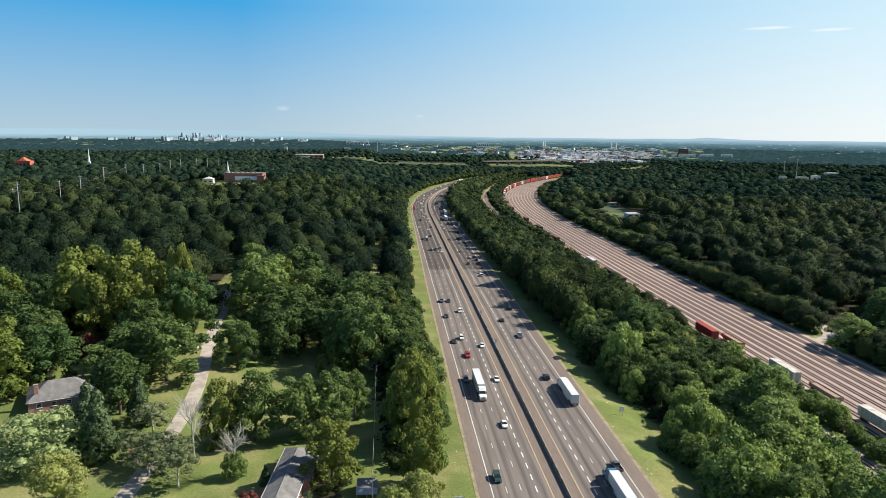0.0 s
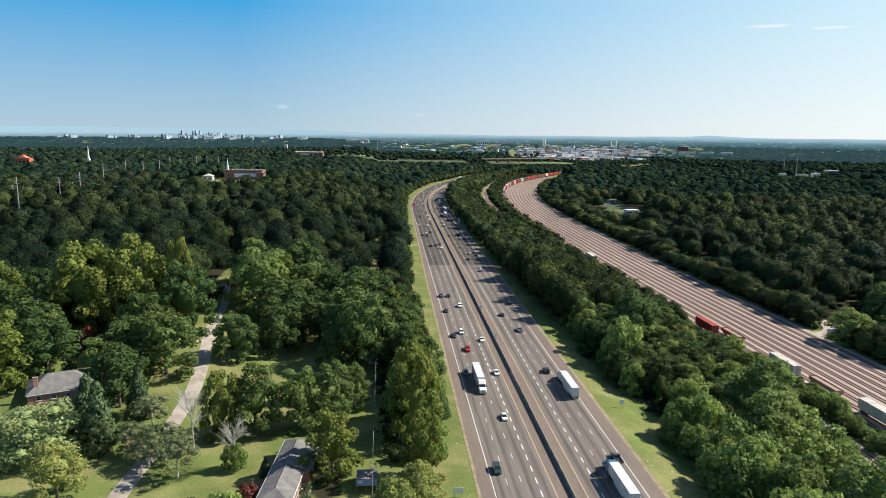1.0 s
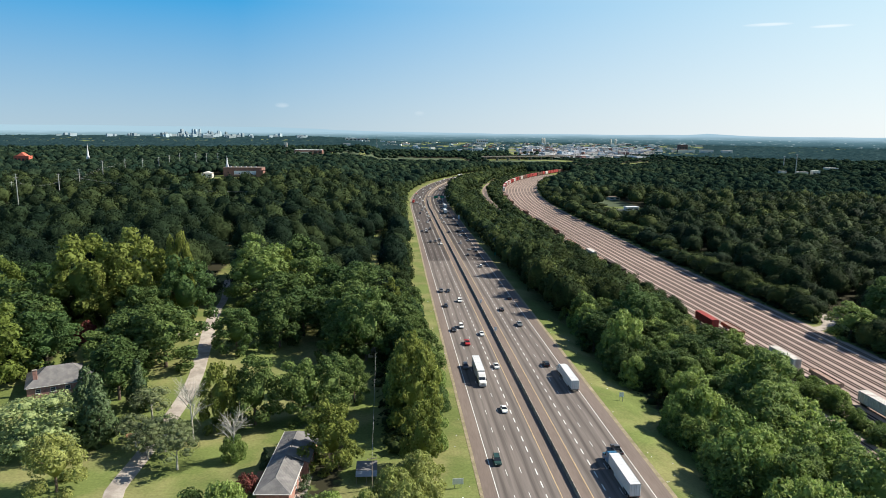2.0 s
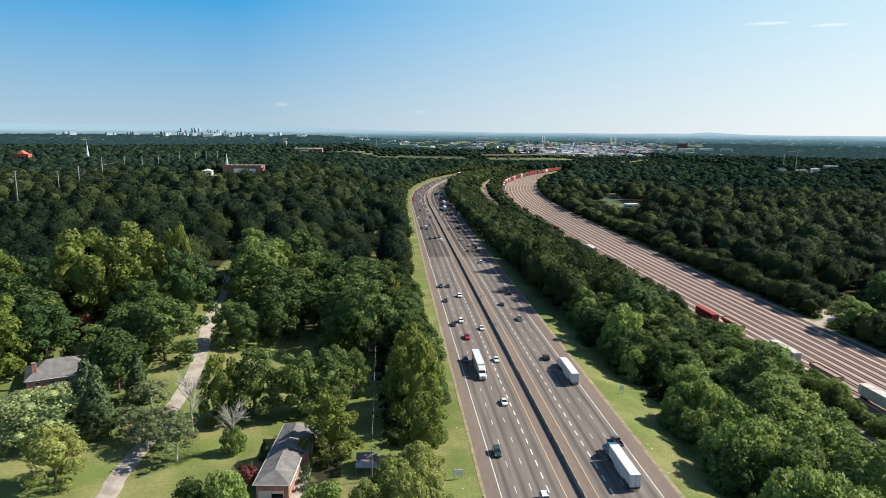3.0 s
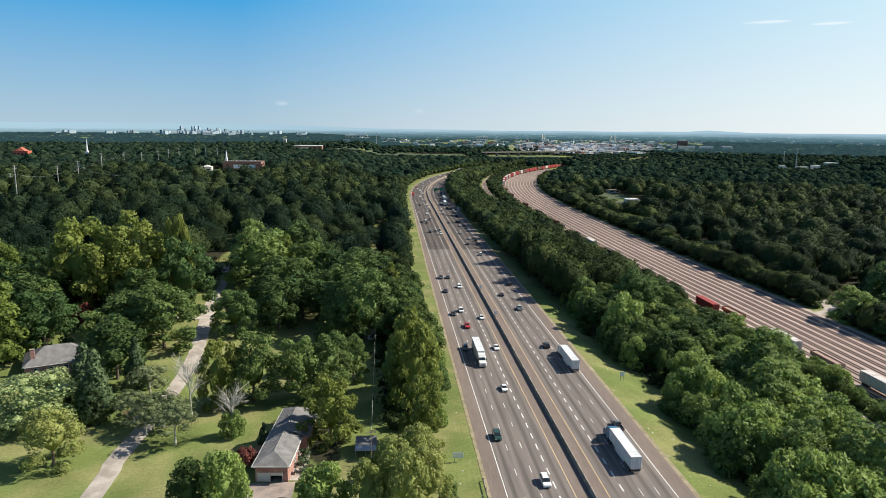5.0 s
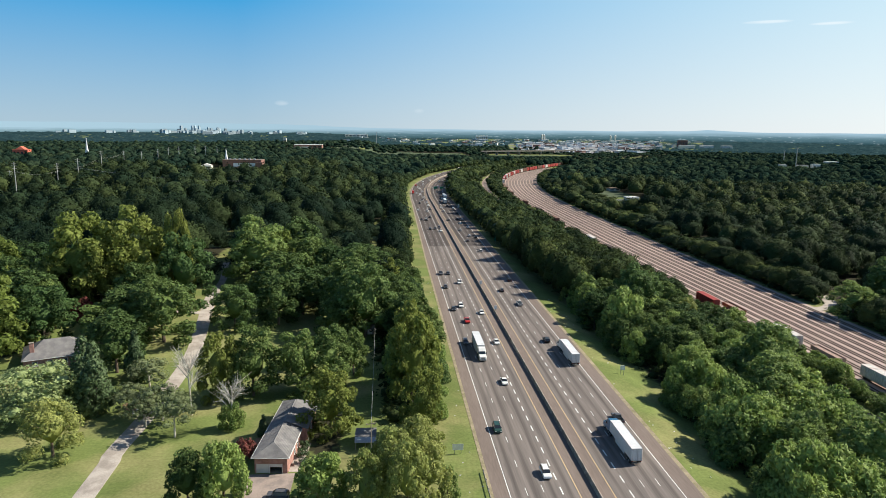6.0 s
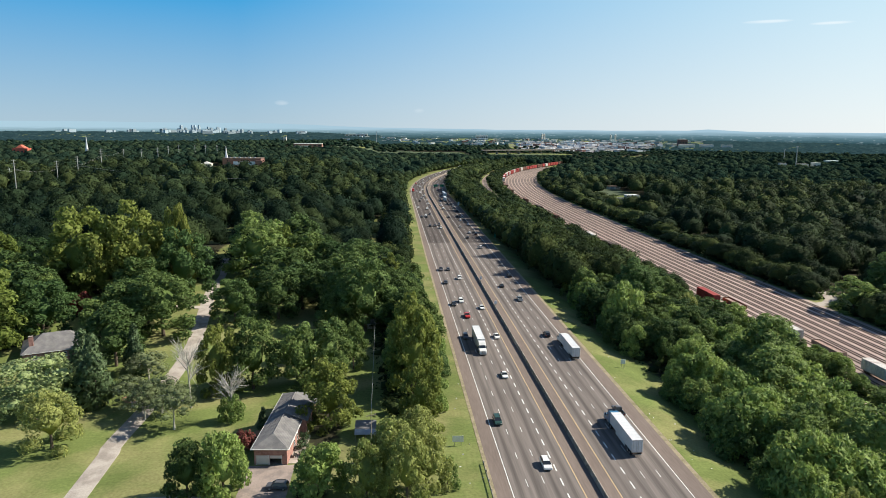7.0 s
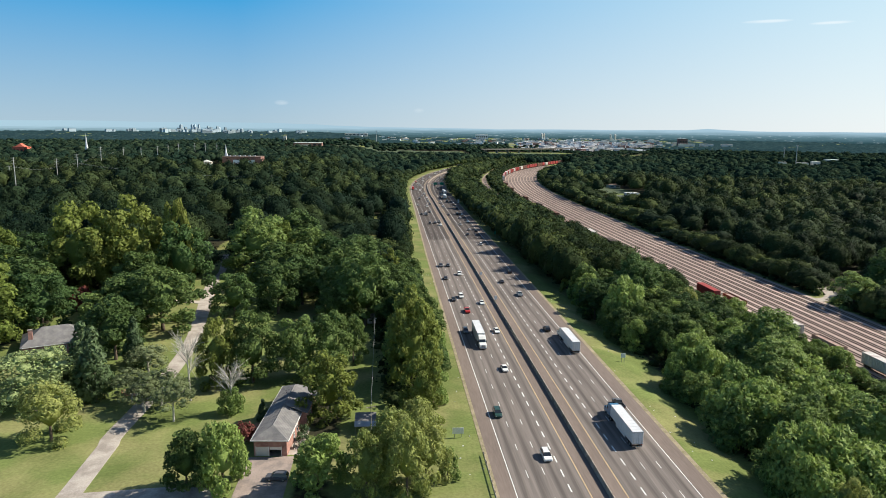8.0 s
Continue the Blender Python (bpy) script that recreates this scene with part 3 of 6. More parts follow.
def tree_kind(name, label, leafmat, radius, low, high, lobes, leaves, leaf, seed, kind="round", bark=M_BARK, bare=0, category="tree", limbs=5):
    """Builds one tree or shrub; returns its Empty, to be copied."""
    r = np.random.default_rng(seed)
    e = thing(name, Matrix(), label, category, {"shrub": "garden shrubs", "young_tree": "thicket trees"}.get(name, "trees of the woods"))
    part("trunk", trunk_mesh(r, low + (high - low) * 0.55, max(0.09, radius * 0.05), radius * 0.5, limbs, bare), bark, e)
    if leaves:
        V, F, N = crown_arrays(r, radius, low, high, lobes, leaves, leaf, ICO1, kind, fill=0.6)
        crown = raw("crown", V, F, leafmat, e, True)
        face = unit(np.cross(V[F[:, 1]] - V[F[:, 0]], V[F[:, 2]] - V[F[:, 0]]))
        leafy = 3 * leaves if len(V) > 3 * leaves else 0
        N[:leafy] = unit(N[:leafy] + 1.5 * np.repeat(face[:leafy // 3], 3, 0))
        crown.data.normals_split_custom_set_from_vertices(N)
    return e


KINDS = {}
for k in range(5):
    KINDS["broad", k] = tree_kind("broadleaf_tree", "mature broadleaf tree with a dense dark green crown", M_LEAF, 7.2, -3.2 + k * 0.3, 18.7 + (k % 3), 28 + 3 * k, 4000, 0.38, 100 + k)
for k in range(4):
    KINDS["deep", k] = tree_kind("broadleaf_tree", "tall broadleaf tree with a green crown darkened for shade", M_LEAF_SHADED, 7.2, -3.0 + k * 0.3, 19.0 + (k % 2), 28 + 3 * k, 4000, 0.38, 150 + k)
for k in range(3):
    KINDS["sunny", k] = tree_kind("broadleaf_tree", "mature tree with a yellow-green sunlit crown", M_LEAF_BRIGHT, 7.4, -3.4, 18.3, 36, 4400, 0.37, 200 + k)
for k in range(4):
    KINDS["young", k] = tree_kind("young_tree", "small bushy green tree in a thicket", M_LEAF, 5.0, -1.4, 9.5, 15 + k, 2200, 0.29, 300 + k)
for k in range(3):
    KINDS["fresh", k] = tree_kind("young_tree", "bushy tree with fresh bright green leaves", M_LEAF_FRESH, 5.0, -1.6, 9.5, 18 + k, 3000, 0.3, 350 + k)
KINDS["pale", 0] = tree_kind("broadleaf_tree", "broad tree with a pale silvery green crown", M_LEAF_PALE, 8.0, -2.5, 12.0, 40, 8000, 0.21, 400)
KINDS["pale", 1] = tree_kind("broadleaf_tree", "tall tree with pale yellowish flowering crown", M_LEAF_LIME, 5.0, -1.5, 12.0, 24, 4200, 0.2, 401)
for k in range(2):
    KINDS["fir", k] = tree_kind("conifer", "dark green conifer with drooping branches", M_LEAF_FIR, 4.2, 0.4, 14.0, 14, 2200, 0.4, 500 + k, "spire")
KINDS["red", 0] = tree_kind("shrub", "rounded shrub with dull red leaves", M_LEAF_RED, 2.6, 0.2, 4.4, 10, 800, 0.24, 600, category="shrub")
KINDS["shrub", 0] = tree_kind("shrub", "rounded dark green garden shrub", M_LEAF_FIR, 1.5, 0.05, 2.0, 7, 500, 0.16, 601, category="shrub")
KINDS["sparse", 0] = tree_kind("birch_tree", "thin birch with a pale trunk and sparse leaves", M_LEAF_GREY, 5.2, 3.0, 12.0, 18, 1500, 0.2, 700, bark=M_PALE_BARK, bare=6, limbs=8)
KINDS["bare", 0] = tree_kind("dead_tree", "leafless tree with pale bare branches", M_LEAF_PALE, 4.2, 2.0, 12.0, 0, 0, 0.4, 701, bark=M_PALE_BARK, bare=16, limbs=14)
FIRST = set()


def plant(kind, x, y, radius_scale, height_scale=None, turn=None):
    e = KINDS[kind]
    h = height_scale or radius_scale
    a = rng.uniform(0, 6.28) if turn is None else turn
    m = Matrix.Translation((x, y, ground(x, y))) @ Matrix.Rotation(a, 4, "Z") @ Matrix.Diagonal((radius_scale, radius_scale, h, 1))
    if kind not in FIRST:
        FIRST.add(kind)
        e.matrix_basis = m
        return e
    return copy_thing(e, m)


# single trees of the gardens: kind, x, y, width scale, height scale
GARDEN = [
    # round the lawn and the drive
    (("broad", 0), -25.4, 187, 1.16, 1.11), (("broad", 2), -18.0, 190, 1.08, 1.04), (("broad", 4), -11.4, 199, 0.66, 0.83), (("sunny", 2), -47.6, 181, 0.88, 1.22), (("deep", 1), -38.7, 184, 1.20, 1.16),
    (("broad", 3), -55.8, 240.5, 1.28, 1.00), (("deep", 3), -42.0, 250, 1.41, 1.10), (("deep", 1), -14.5, 254, 1.61, 1.26), (("deep", 0), -31, 282, 1.34, 1.05), (("deep", 2), -20, 235, 1.07, 0.95),
    (("broad", 0), -60, 309, 1.97, 1.54), (("deep", 3), -45.8, 349, 1.32, 1.38), (("deep", 2), -32.6, 342, 1.26, 1.13), (("broad", 2), -68, 345, 1.26, 1.42), (("sunny", 0), -52, 322, 1.26, 1.47),
    (("broad", 1), -80.5, 265, 1.64, 1.68), (("sunny", 1), -92.2, 281, 1.26, 1.58), (("sunny", 2), -83.5, 272, 0.95, 1.89), (("deep", 3), -26, 306, 1.48, 1.16), (("deep", 1), -12, 290, 1.48, 1.16), (("deep", 0), -13, 322, 1.48, 1.16), (("pale", 1), -16, 274, 1.10, 1.60),
    (("sunny", 0), -121, 272, 1.89, 1.49), (("sunny", 1), -101, 272, 1.70, 1.45), (("sunny", 2), -111, 263, 1.51, 1.28),
    # behind the low house
    (("broad", 3), -114.8, 225, 1.28, 1.2), (("sunny", 0), -125, 212.5, 1.39, 1.13), (("sunny", 2), -157, 278, 1.72, 1.34), (("deep", 2), -82.5, 201, 1.41, 1.21), (("deep", 3), -76.1, 225, 1.29, 1.13), (("deep", 0), -87, 231, 1.26, 1.03),
    (("fir", 1), -74.4, 195, 1.00, 1.11), (("fir", 0), -76.5, 172, 1.45, 1.5), (("fir", 1), -82.6, 180, 1.4, 1.25), (("red", 0), -111.5, 247, 1.60, 1.90), (("young", 1), -92, 186, 0.70, 0.70), (("deep", 1), -93, 250, 1.28, 1.00),
    (("pale", 0), -91, 174, 2.0, 1.25), (("pale", 1), -77.5, 150, 1.4, 0.88),
    (("deep", 2), -22, 264, 1.34, 1.05), (("deep", 3), -35, 266, 1.26, 1.00), (("deep", 0), -47, 284, 1.51, 1.18), (("deep", 1), -38, 303, 1.55, 1.21), (("broad", 1), -9, 238, 1.01, 0.95), (("young", 2), -30, 205, 0.90, 0.90),
    # thin trees on the lawn
    (("bare", 0), -40.2, 163.4, 1.6, 1.5), (("fresh", 2), -40.1, 163, 0.66, 0.8), (("sparse", 0), -53, 159, 1.15, 0.9), (("bare", 0), -52.5, 172, 0.9, 1.4), (("sparse", 0), -59, 169, 1.25, 0.95), (("sparse", 0), -62, 165, 0.9, 0.8), (("sparse", 0), -67.5, 172, 1.0, 0.85), (("sparse", 0), -68.5, 188, 1.1, 0.95),
    # verge trees beside the house
    (("sunny", 0), -15, 159, 0.82, 0.7), (("sunny", 1), 6.0, 177, 0.92, 1.12), (("sunny", 2), 7.5, 155, 0.92, 0.92), (("pale", 1), 6.5, 140, 1.0, 0.78), (("pale", 1), -0.5, 126, 1.15, 0.98), (("pale", 1), 3, 121, 1.05, 1.0),
    (("pale", 1), -4.8, 121, 0.9, 0.85), (("pale", 1), 7, 125, 1.0, 0.88), (("fresh", 2), 5, 148, 1.0, 1.0), (("fresh", 0), 11, 166, 0.95, 1.1), (("young", 0), 11.5, 127, 0.5, 0.85),
    (("fresh", 0), -33.5, 126.5, 1.25, 1.5), (("deep", 1), -40.5, 126, 0.6, 0.62), (("fresh", 1), -14.0, 125, 1.25, 1.38),
    # shrubs by the walls
    (("red", 0), -33.4, 146.5, 0.62, 0.62), (("fir", 1), -31.5, 159, 0.40, 0.35), (("shrub", 0), -20.5, 147, 1.00, 1.00), (("shrub", 0), -20.5, 151, 0.80, 1.10), (("shrub", 0), -19.8, 143.5, 0.80, 0.60), (("young", 3), -20, 162, 0.40, 0.35),
]
for kind, x, y, a, b in GARDEN:
    plant(kind, x, y, a, b)

DRIVE = Line([(-58, -60), (-63, 128), (-64.5, 150), (-64, 170), (-63.8, 210), (-67.4, 239), (-70.5, 258), (-74.5, 284), (-76.5, 310), (-83, 344), (-90.5, 388), (-104, 440), (-123, 505)])
# open ground, some cleared for the camera's sight of buildings: x, y, half widths
OPEN = [(-45, 248, 38, 75), (-98, 409, 8, 16), (-6, 430, 3, 130), (-46, 120, 30, 60), (-108, 228, 9, 16), (-112, 266, 20, 12), (-66, 232, 15, 22), (-75, 202, 9, 25), (-50, 188, 13, 12), (-106, 196, 20, 18), (-97, 150, 32, 28), (-9, 165, 7, 70), (272, 792, 20, 58), (254, 730, 9, 13), (200, 285, 12, 8), (209, 302, 6, 14), (-209, 937, 40, 90), (-254, 953, 20, 42),
        (-662, 1295, 20, 14), (-209, 1816, 60, 60), (-40, 1790, 110, 42), (-60, 1905, 95, 38), (-47, 2111, 120, 60), (112, 1810, 90, 95), (368, 1760, 115, 85), 
        (730, 1366, 28, 14), (830, 1326, 42, 18), (999, 1475, 24, 14), (-314, 2121, 30, 30), (-323, 595, 20, 8)]


def wooded(x, y, grow=0.0):
    """Where the woods stand."""
    side, ys, ls = ROAD.side(x, y), YARD.side(x, y), SIDING.side(x, y)
    far_end = np.hypot(x - 470, y - 1560) < 160
    ok = (side < -33 - grow) | ((side > 40 + grow) & (np.abs(ls) > 6.5 + grow) & ((ys > 27 + grow) | (ys < -33 - grow) | far_end))
    ok |= (y > 1405) & (np.abs(side) < 40)
    for cx, cy, a, b in OPEN:
        ok &= ~((np.abs(x - cx) < a + grow) & (np.abs(y - cy) < b + grow))
    q = x / np.maximum(y, 1.0)
    ok &= ~((y > 1930) & (y < 3500) & (q > np.interp(y, [1930, 2150], [0.235, 0.175])) & (q < np.interp(y, [1930, 2300, 3400], [0.30, 0.385, 0.40])) & (np.sin(x * 0.027 + 1.5 * np.sin(y * 0.006)) * np.sin(y * 0.011 + 1) < 0.55))
    ok &= np.abs(DRIVE.side(x, y)) + 1000 * ((y < 50) | (y > 520)) > np.where(y > 290, 4.0, 8) + grow
    return ok


# dark leaf litter under the woods, coloured so that crown gaps read as shade
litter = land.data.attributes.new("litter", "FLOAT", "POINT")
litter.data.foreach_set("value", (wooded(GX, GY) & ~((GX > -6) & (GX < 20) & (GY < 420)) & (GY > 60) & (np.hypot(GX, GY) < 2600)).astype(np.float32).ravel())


def scatter(x0, x1, y0, y1, gap, r, jitter=0.38):
    X, Y = np.meshgrid(np.arange(x0, x1, gap), np.arange(y0, y1, gap * 0.9))
    X = X + (np.arange(X.shape[0]) % 2)[:, None] * gap / 2
    X, Y = X.ravel(), Y.ravel()
    return X + r.uniform(-jitter, jitter, len(X)) * gap, Y + r.uniform(-jitter, jitter, len(X)) * gap


def in_view(x, y, a0=-32.0, a1=42.0):
    """Whether a spot lies in the fan that the camera sees, with a margin."""
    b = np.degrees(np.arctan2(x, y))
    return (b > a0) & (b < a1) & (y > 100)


def on_track(x, y):
    """The gravel track that leaves the rail yard."""
    return ((np.abs(x - 197) < 13) & (np.abs(y - 284) < 5.5)) | ((np.abs(x - 208) < 6) & (np.abs(y - 298) < 14))


GT = np.array([(x, y) for _, x, y, _, _ in GARDEN], float)
NEAR = 300.0
# thicket along the motorway's left verge
X, Y = scatter(-1, 9, 120, NEAR, 6.0, rng)
X = X + np.interp(Y, [200, 300], [4, 0])
ok = in_view(X, Y) & (Y > 168) & (np.hypot(X[:, None] - GT[:, 0], Y[:, None] - GT[:, 1]).min(1) > 6)
for x, y in zip(X[ok], Y[ok]):
    k = (("sunny", int(rng.integers(3))) if rng.random() < 0.4 else ("broad", int(rng.integers(5)))) if rng.random() < 0.5 else ("fresh" if rng.random() < 0.6 else "young", int(rng.integers(3)))
    # further verge trees lean to the shade-toned kind
    if y > 205 and rng.random() < 0.6:
        k = ("deep", int(rng.integers(4)))
    s = rng.uniform(0.55, 0.8) if k[0] in ("broad", "sunny", "deep") else rng.uniform(0.9, 1.25)
    plant(k, x, y, s, s * rng.uniform(0.9, 1.15))
# thicket between motorway and branch line
X, Y = scatter(80, 127, 100, NEAR, 6.8, rng)
ok = (X > np.interp(Y, [150, 195, 230], [80, 83, 80.5])) & in_view(X, Y) & (SIDING.side(X, Y) < -4.5) & ~((X < 90) & (np.abs(Y - 199) < 12))
for x, y in zip(X[ok], Y[ok]):
    near_line = float(SIDING.side(np.array([x]), np.array([y]))[0]) > -16
    k = (("fresh", int(rng.integers(3))) if rng.random() < (0.85 if y < 175 else 0.4) else ("young", int(rng.integers(4)))) if near_line or rng.random() < 0.6 else ("broad", int(rng.integers(5)))
    if (y < 165 and rng.random() < 0.75) or x < 95:
        k = ("fresh" if rng.random() < 0.6 else "young", int(rng.integers(3)))
    if y > 215 and rng.random() < 0.55:
        k = ("deep", int(rng.integers(4)))
    if rng.random() < 0.07:
        k = ("pale", 1)
    s = rng.uniform(0.6, 0.9) if near_line else (rng.uniform(0.6, 0.85) if k[0] in ("broad", "deep") else rng.uniform(0.95, 1.3) * (0.62 if k[0] == "pale" else 1.0))
    plant(k, x, y, s * 1.1, s * rng.uniform(0.8, 1.0) * ((1.15 if k[0] == "deep" else np.interp(y, [210, 235], [1.3, 1.45])) if x < 95 else 1.0))
# low thicket between branch line and yard
X, Y = scatter(136, 152, 120, NEAR, 4.6, rng)
ok = in_view(X, Y) & (X < np.interp(Y, [120, 235, 280, 300], [149, 145.5, 141, 138])) & (SIDING.side(X, Y) > 4.0)
for x, y in zip(X[ok], Y[ok]):
    s = rng.uniform(0.75, 1.25) * (0.5 if 268 < y < 298 and x > 136 else np.interp(x, [138, 146], [0.95, 0.65]))
    plant(("fresh" if rng.random() < 0.35 else "young", int(rng.integers(3))), x, y, s, s * rng.uniform(0.7, 0.95))
# woods left of the gardens and right of the yard, near part
for x0, x1 in ((-260, -5), (200, 330)):
    X, Y = scatter(x0, x1, 130, NEAR, 13.0, rng)
    ok = in_view(X, Y) & wooded(X, Y) & (np.hypot(X[:, None] - GT[:, 0], Y[:, None] - GT[:, 1]).min(1) > 9)
    for x, y in zip(X[ok], Y[ok]):
        k = ("deep", int(rng.integers(4))) if y > 195 and rng.random() < (0.75 if x < 0 else 0.2) else ("broad", int(rng.integers(5)))
        s = rng.uniform(0.95, 1.35)
        plant(k, x, y, s * (0.8 if 190 < x < 225 else 1), s * rng.uniform(0.75, 0.95) * (0.5 if 190 < x < 225 else 1))


def joined(name, templates, X, Y, S, H, T, mat, label):
    """Many crowns in one mesh: scaled, turned copies of a few templates, each with a tint."""
    Z = lie(X, Y)
    V, F, A, NN, base = [], [], [], [], 0
    pick = rng.integers(len(templates), size=len(X))
    turn = rng.uniform(0, 6.28, len(X))
    for k, (tv, tf, tn) in enumerate(templates):
        i = np.where(pick == k)[0]
        c, s = np.cos(turn[i])[:, None], np.sin(turn[i])[:, None]
        x = (tv[None, :, 0] * c - tv[None, :, 1] * s) * S[i, None] + X[i, None]
        y = (tv[None, :, 0] * s + tv[None, :, 1] * c) * S[i, None] + Y[i, None]
        z = tv[None, :, 2] * H[i, None] + Z[i, None]
        V.append(np.stack([x, y, z], -1).reshape(-1, 3))
        F.append((tf[None] + (base + np.arange(len(i)) * len(tv))[:, None, None]).reshape(-1, 3))
        A.append(np.repeat(T[i], len(tv)))
        NN.append(np.stack([tn[None, :, 0] * c - tn[None, :, 1] * s, tn[None, :, 0] * s + tn[None, :, 1] * c, np.repeat(tn[None, :, 2], len(i), 0)], -1).reshape(-1, 3))
        base += len(i) * len(tv)
    ob = raw(name, np.concatenate(V), np.concatenate(F), mat, None, True)
    ob.data.normals_split_custom_set_from_vertices(np.concatenate(NN))
    at = ob.data.attributes.new("tint", "FLOAT", "POINT")
    at.data.foreach_set("value", np.concatenate(A).astype(np.float32))
    return tagged(ob, label, "woods", kind="stuff")


FINEWOOD = [dome_arrays(np.random.default_rng(880 + k), 7.8, 17.0, 24 + 2 * k, 1700, 0.42, ICO3) for k in range(8)]
SMALLWOOD = [dome_arrays(np.random.default_rng(860 + k), 7.8, 16.5, 20 + 2 * k, 700, 0.55, ICO3) for k in range(8)]
MIDWOOD = [dome_arrays(np.random.default_rng(900 + k), 7.8, 16.0, 14 + 2 * k, 260, 0.78, ICO2) for k in range(10)]
LOWWOOD = [dome_arrays(np.random.default_rng(930 + k), 7.8, 15.0, 9 + k, 40, 1.0, ICO2) for k in range(8)]


# trees lowered for the camera's sight of clearings: x, y, half widths, height
LOWERED = [(256, 690, 42, 80, 0.26), (-205, 850, 55, 90, 0.36), (-250, 870, 35, 90, 0.36), (-640, 1230, 60, 80, 0.5), (827, 1244, 90, 110, 0.5), (976, 1387, 80, 110, 0.55), (-314, 566, 40, 50, 0.7), (-51, 1585, 260, 120, 0.55), (356, 1602, 160, 150, 0.45), (600, 1800, 230, 330, 0.5)]


def lower(x, y):
    f = np.ones(len(x))
    for cx, cy, a, b, h in LOWERED:
        f = np.where((np.abs(x - cx) < a) & (np.abs(y - cy) < b), np.minimum(f, h), f)
    # the row along the yard is kept low too
    ys = YARD.side(x, y)
    return np.where((ys > 0) & (ys < 46), np.minimum(f, 0.65), f)


def tones(n):
    return np.clip(rng.beta(0.8, 1.9, n), 0, 1)


# woods in the middle distance
X, Y = scatter(-760, 960, NEAR, 900, 16.0, rng, 0.42)
ok = in_view(X, Y) & wooded(X, Y, 2) & (np.hypot(X, Y) < 930) & (np.hypot(X[:, None] - GT[:, 0], Y[:, None] - GT[:, 1]).min(1) > 9)
ok &= ~((ROAD.side(X, Y) > 0) & (YARD.side(X, Y) < 0))
ok |= in_view(X, Y) & (YARD.side(X, Y) > 27) & (YARD.side(X, Y) < 42) & wooded(X, Y)
X, Y = X[ok], Y[ok]
S = (0.85 + 0.75 * rng.beta(1.3, 2.0, len(X))) * lower(X, Y) ** 0.12
H, T = (0.5 + 0.5 * S) * rng.uniform(0.65, 1.3, len(X)) * lower(X, Y) ** 0.88, tones(len(X))
# tint raised right of the tracks to brighten sides that face away from the sun
T = np.clip(T + np.where(X > 150, np.interp(np.hypot(X, Y), [380, 520], [0.3, 0.1]), 0), 0, 1)
H *= np.where((YARD.side(X, Y) > 0) & (YARD.side(X, Y) < 50) & (Y < 700), 0.78, 1.0)
close = np.hypot(X, Y) < 440
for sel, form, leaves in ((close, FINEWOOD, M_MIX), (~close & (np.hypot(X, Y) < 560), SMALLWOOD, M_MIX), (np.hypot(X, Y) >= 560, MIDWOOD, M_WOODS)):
    joined("woods", form, X[sel], Y[sel], S[sel], H[sel], T[sel], leaves, "dense broadleaf woods, their green darkened for shade")
LOWTHICK = [dome_arrays(np.random.default_rng(950 + k), 7.8, 15.0, 9 + k, 60, 0.95, ICO1) for k in range(6)]
# verge trees and thickets further along the motorway and the tracks
O1, S1 = scatter(-50, -26.5, NEAR, 1500, 7.2, rng)
X1, Y1, _ = ROAD.at(ROAD_S0 + S1, O1)
ok1 = (Y1 > NEAR) & (ROAD.side(X1, Y1) < np.interp(Y1, [300, 450, 800], [-34, -31.5, -26.5])) & ((ROAD.side(X1, Y1) > -46) | (Y1 > 620)) & in_view(X1, Y1)
X2, Y2 = scatter(66, 300, NEAR, 1420, 7.0, rng)
ls, ys = SIDING.side(X2, Y2), YARD.side(X2, Y2)
ok2 = (ROAD.side(X2, Y2) > np.interp(Y2, [300, 400, 600], [37, 31, 26])) & (ls < -6) & in_view(X2, Y2)
ok3 = (ls > 5) & (ys < -31) & in_view(X2, Y2)
X4, Y4 = scatter(196, 330, 240, 1300, 7.0, rng)
y4 = YARD.side(X4, Y4)
ok4 = (y4 > 26) & (y4 < 36) & in_view(X4, Y4) & ~on_track(X4, Y4)
X, Y = np.concatenate([X4[ok4], X1[ok1], X2[ok2], X2[ok3]]), np.concatenate([Y4[ok4], Y1[ok1], Y2[ok2], Y2[ok3]])
S = np.concatenate([rng.uniform(0.55, 0.95, ok4.sum()), rng.uniform(0.55, 0.8, ok1.sum()), np.where(ls[ok2] > np.interp(Y2[ok2], [640, 720, 980, 1060], [-9, -26, -34, -12]), rng.uniform(0.3, 0.5, ok2.sum()), rng.uniform(0.65, 1.0, ok2.sum())) * np.interp(Y2[ok2], [450, 700, 1150], [1.15, 1.1, 1.15]), rng.uniform(0.4, 0.62, ok3.sum())])
edge_up = np.where(ROAD.side(X2[ok2], Y2[ok2]) < 44, np.interp(Y2[ok2], [360, 560], [1.25, 1.0]), 1.0)
low_line = edge_up * np.where((ls[ok2] > -18) & (Y2[ok2] > 640) & (Y2[ok2] < 1010), 0.6, 1.0)
H = S * np.concatenate([np.ones(ok4.sum() + ok1.sum()), low_line, np.ones(ok3.sum())]) * np.repeat([0.8, 1.0, 1.05, 0.9], [ok4.sum(), ok1.sum(), ok2.sum(), ok3.sum()])
T = tones(len(X))
T[:ok4.sum()] = rng.beta(1.6, 1.6, ok4.sum())
close = Y < 410
for sel, form, leaves in ((close, SMALLWOOD, M_THICKET), (~close, LOWTHICK, M_THICKET)):
    joined("thicket", form, X[sel], Y[sel], S[sel], H[sel], T[sel], leaves, "green thicket of small trees along motorway and tracks")
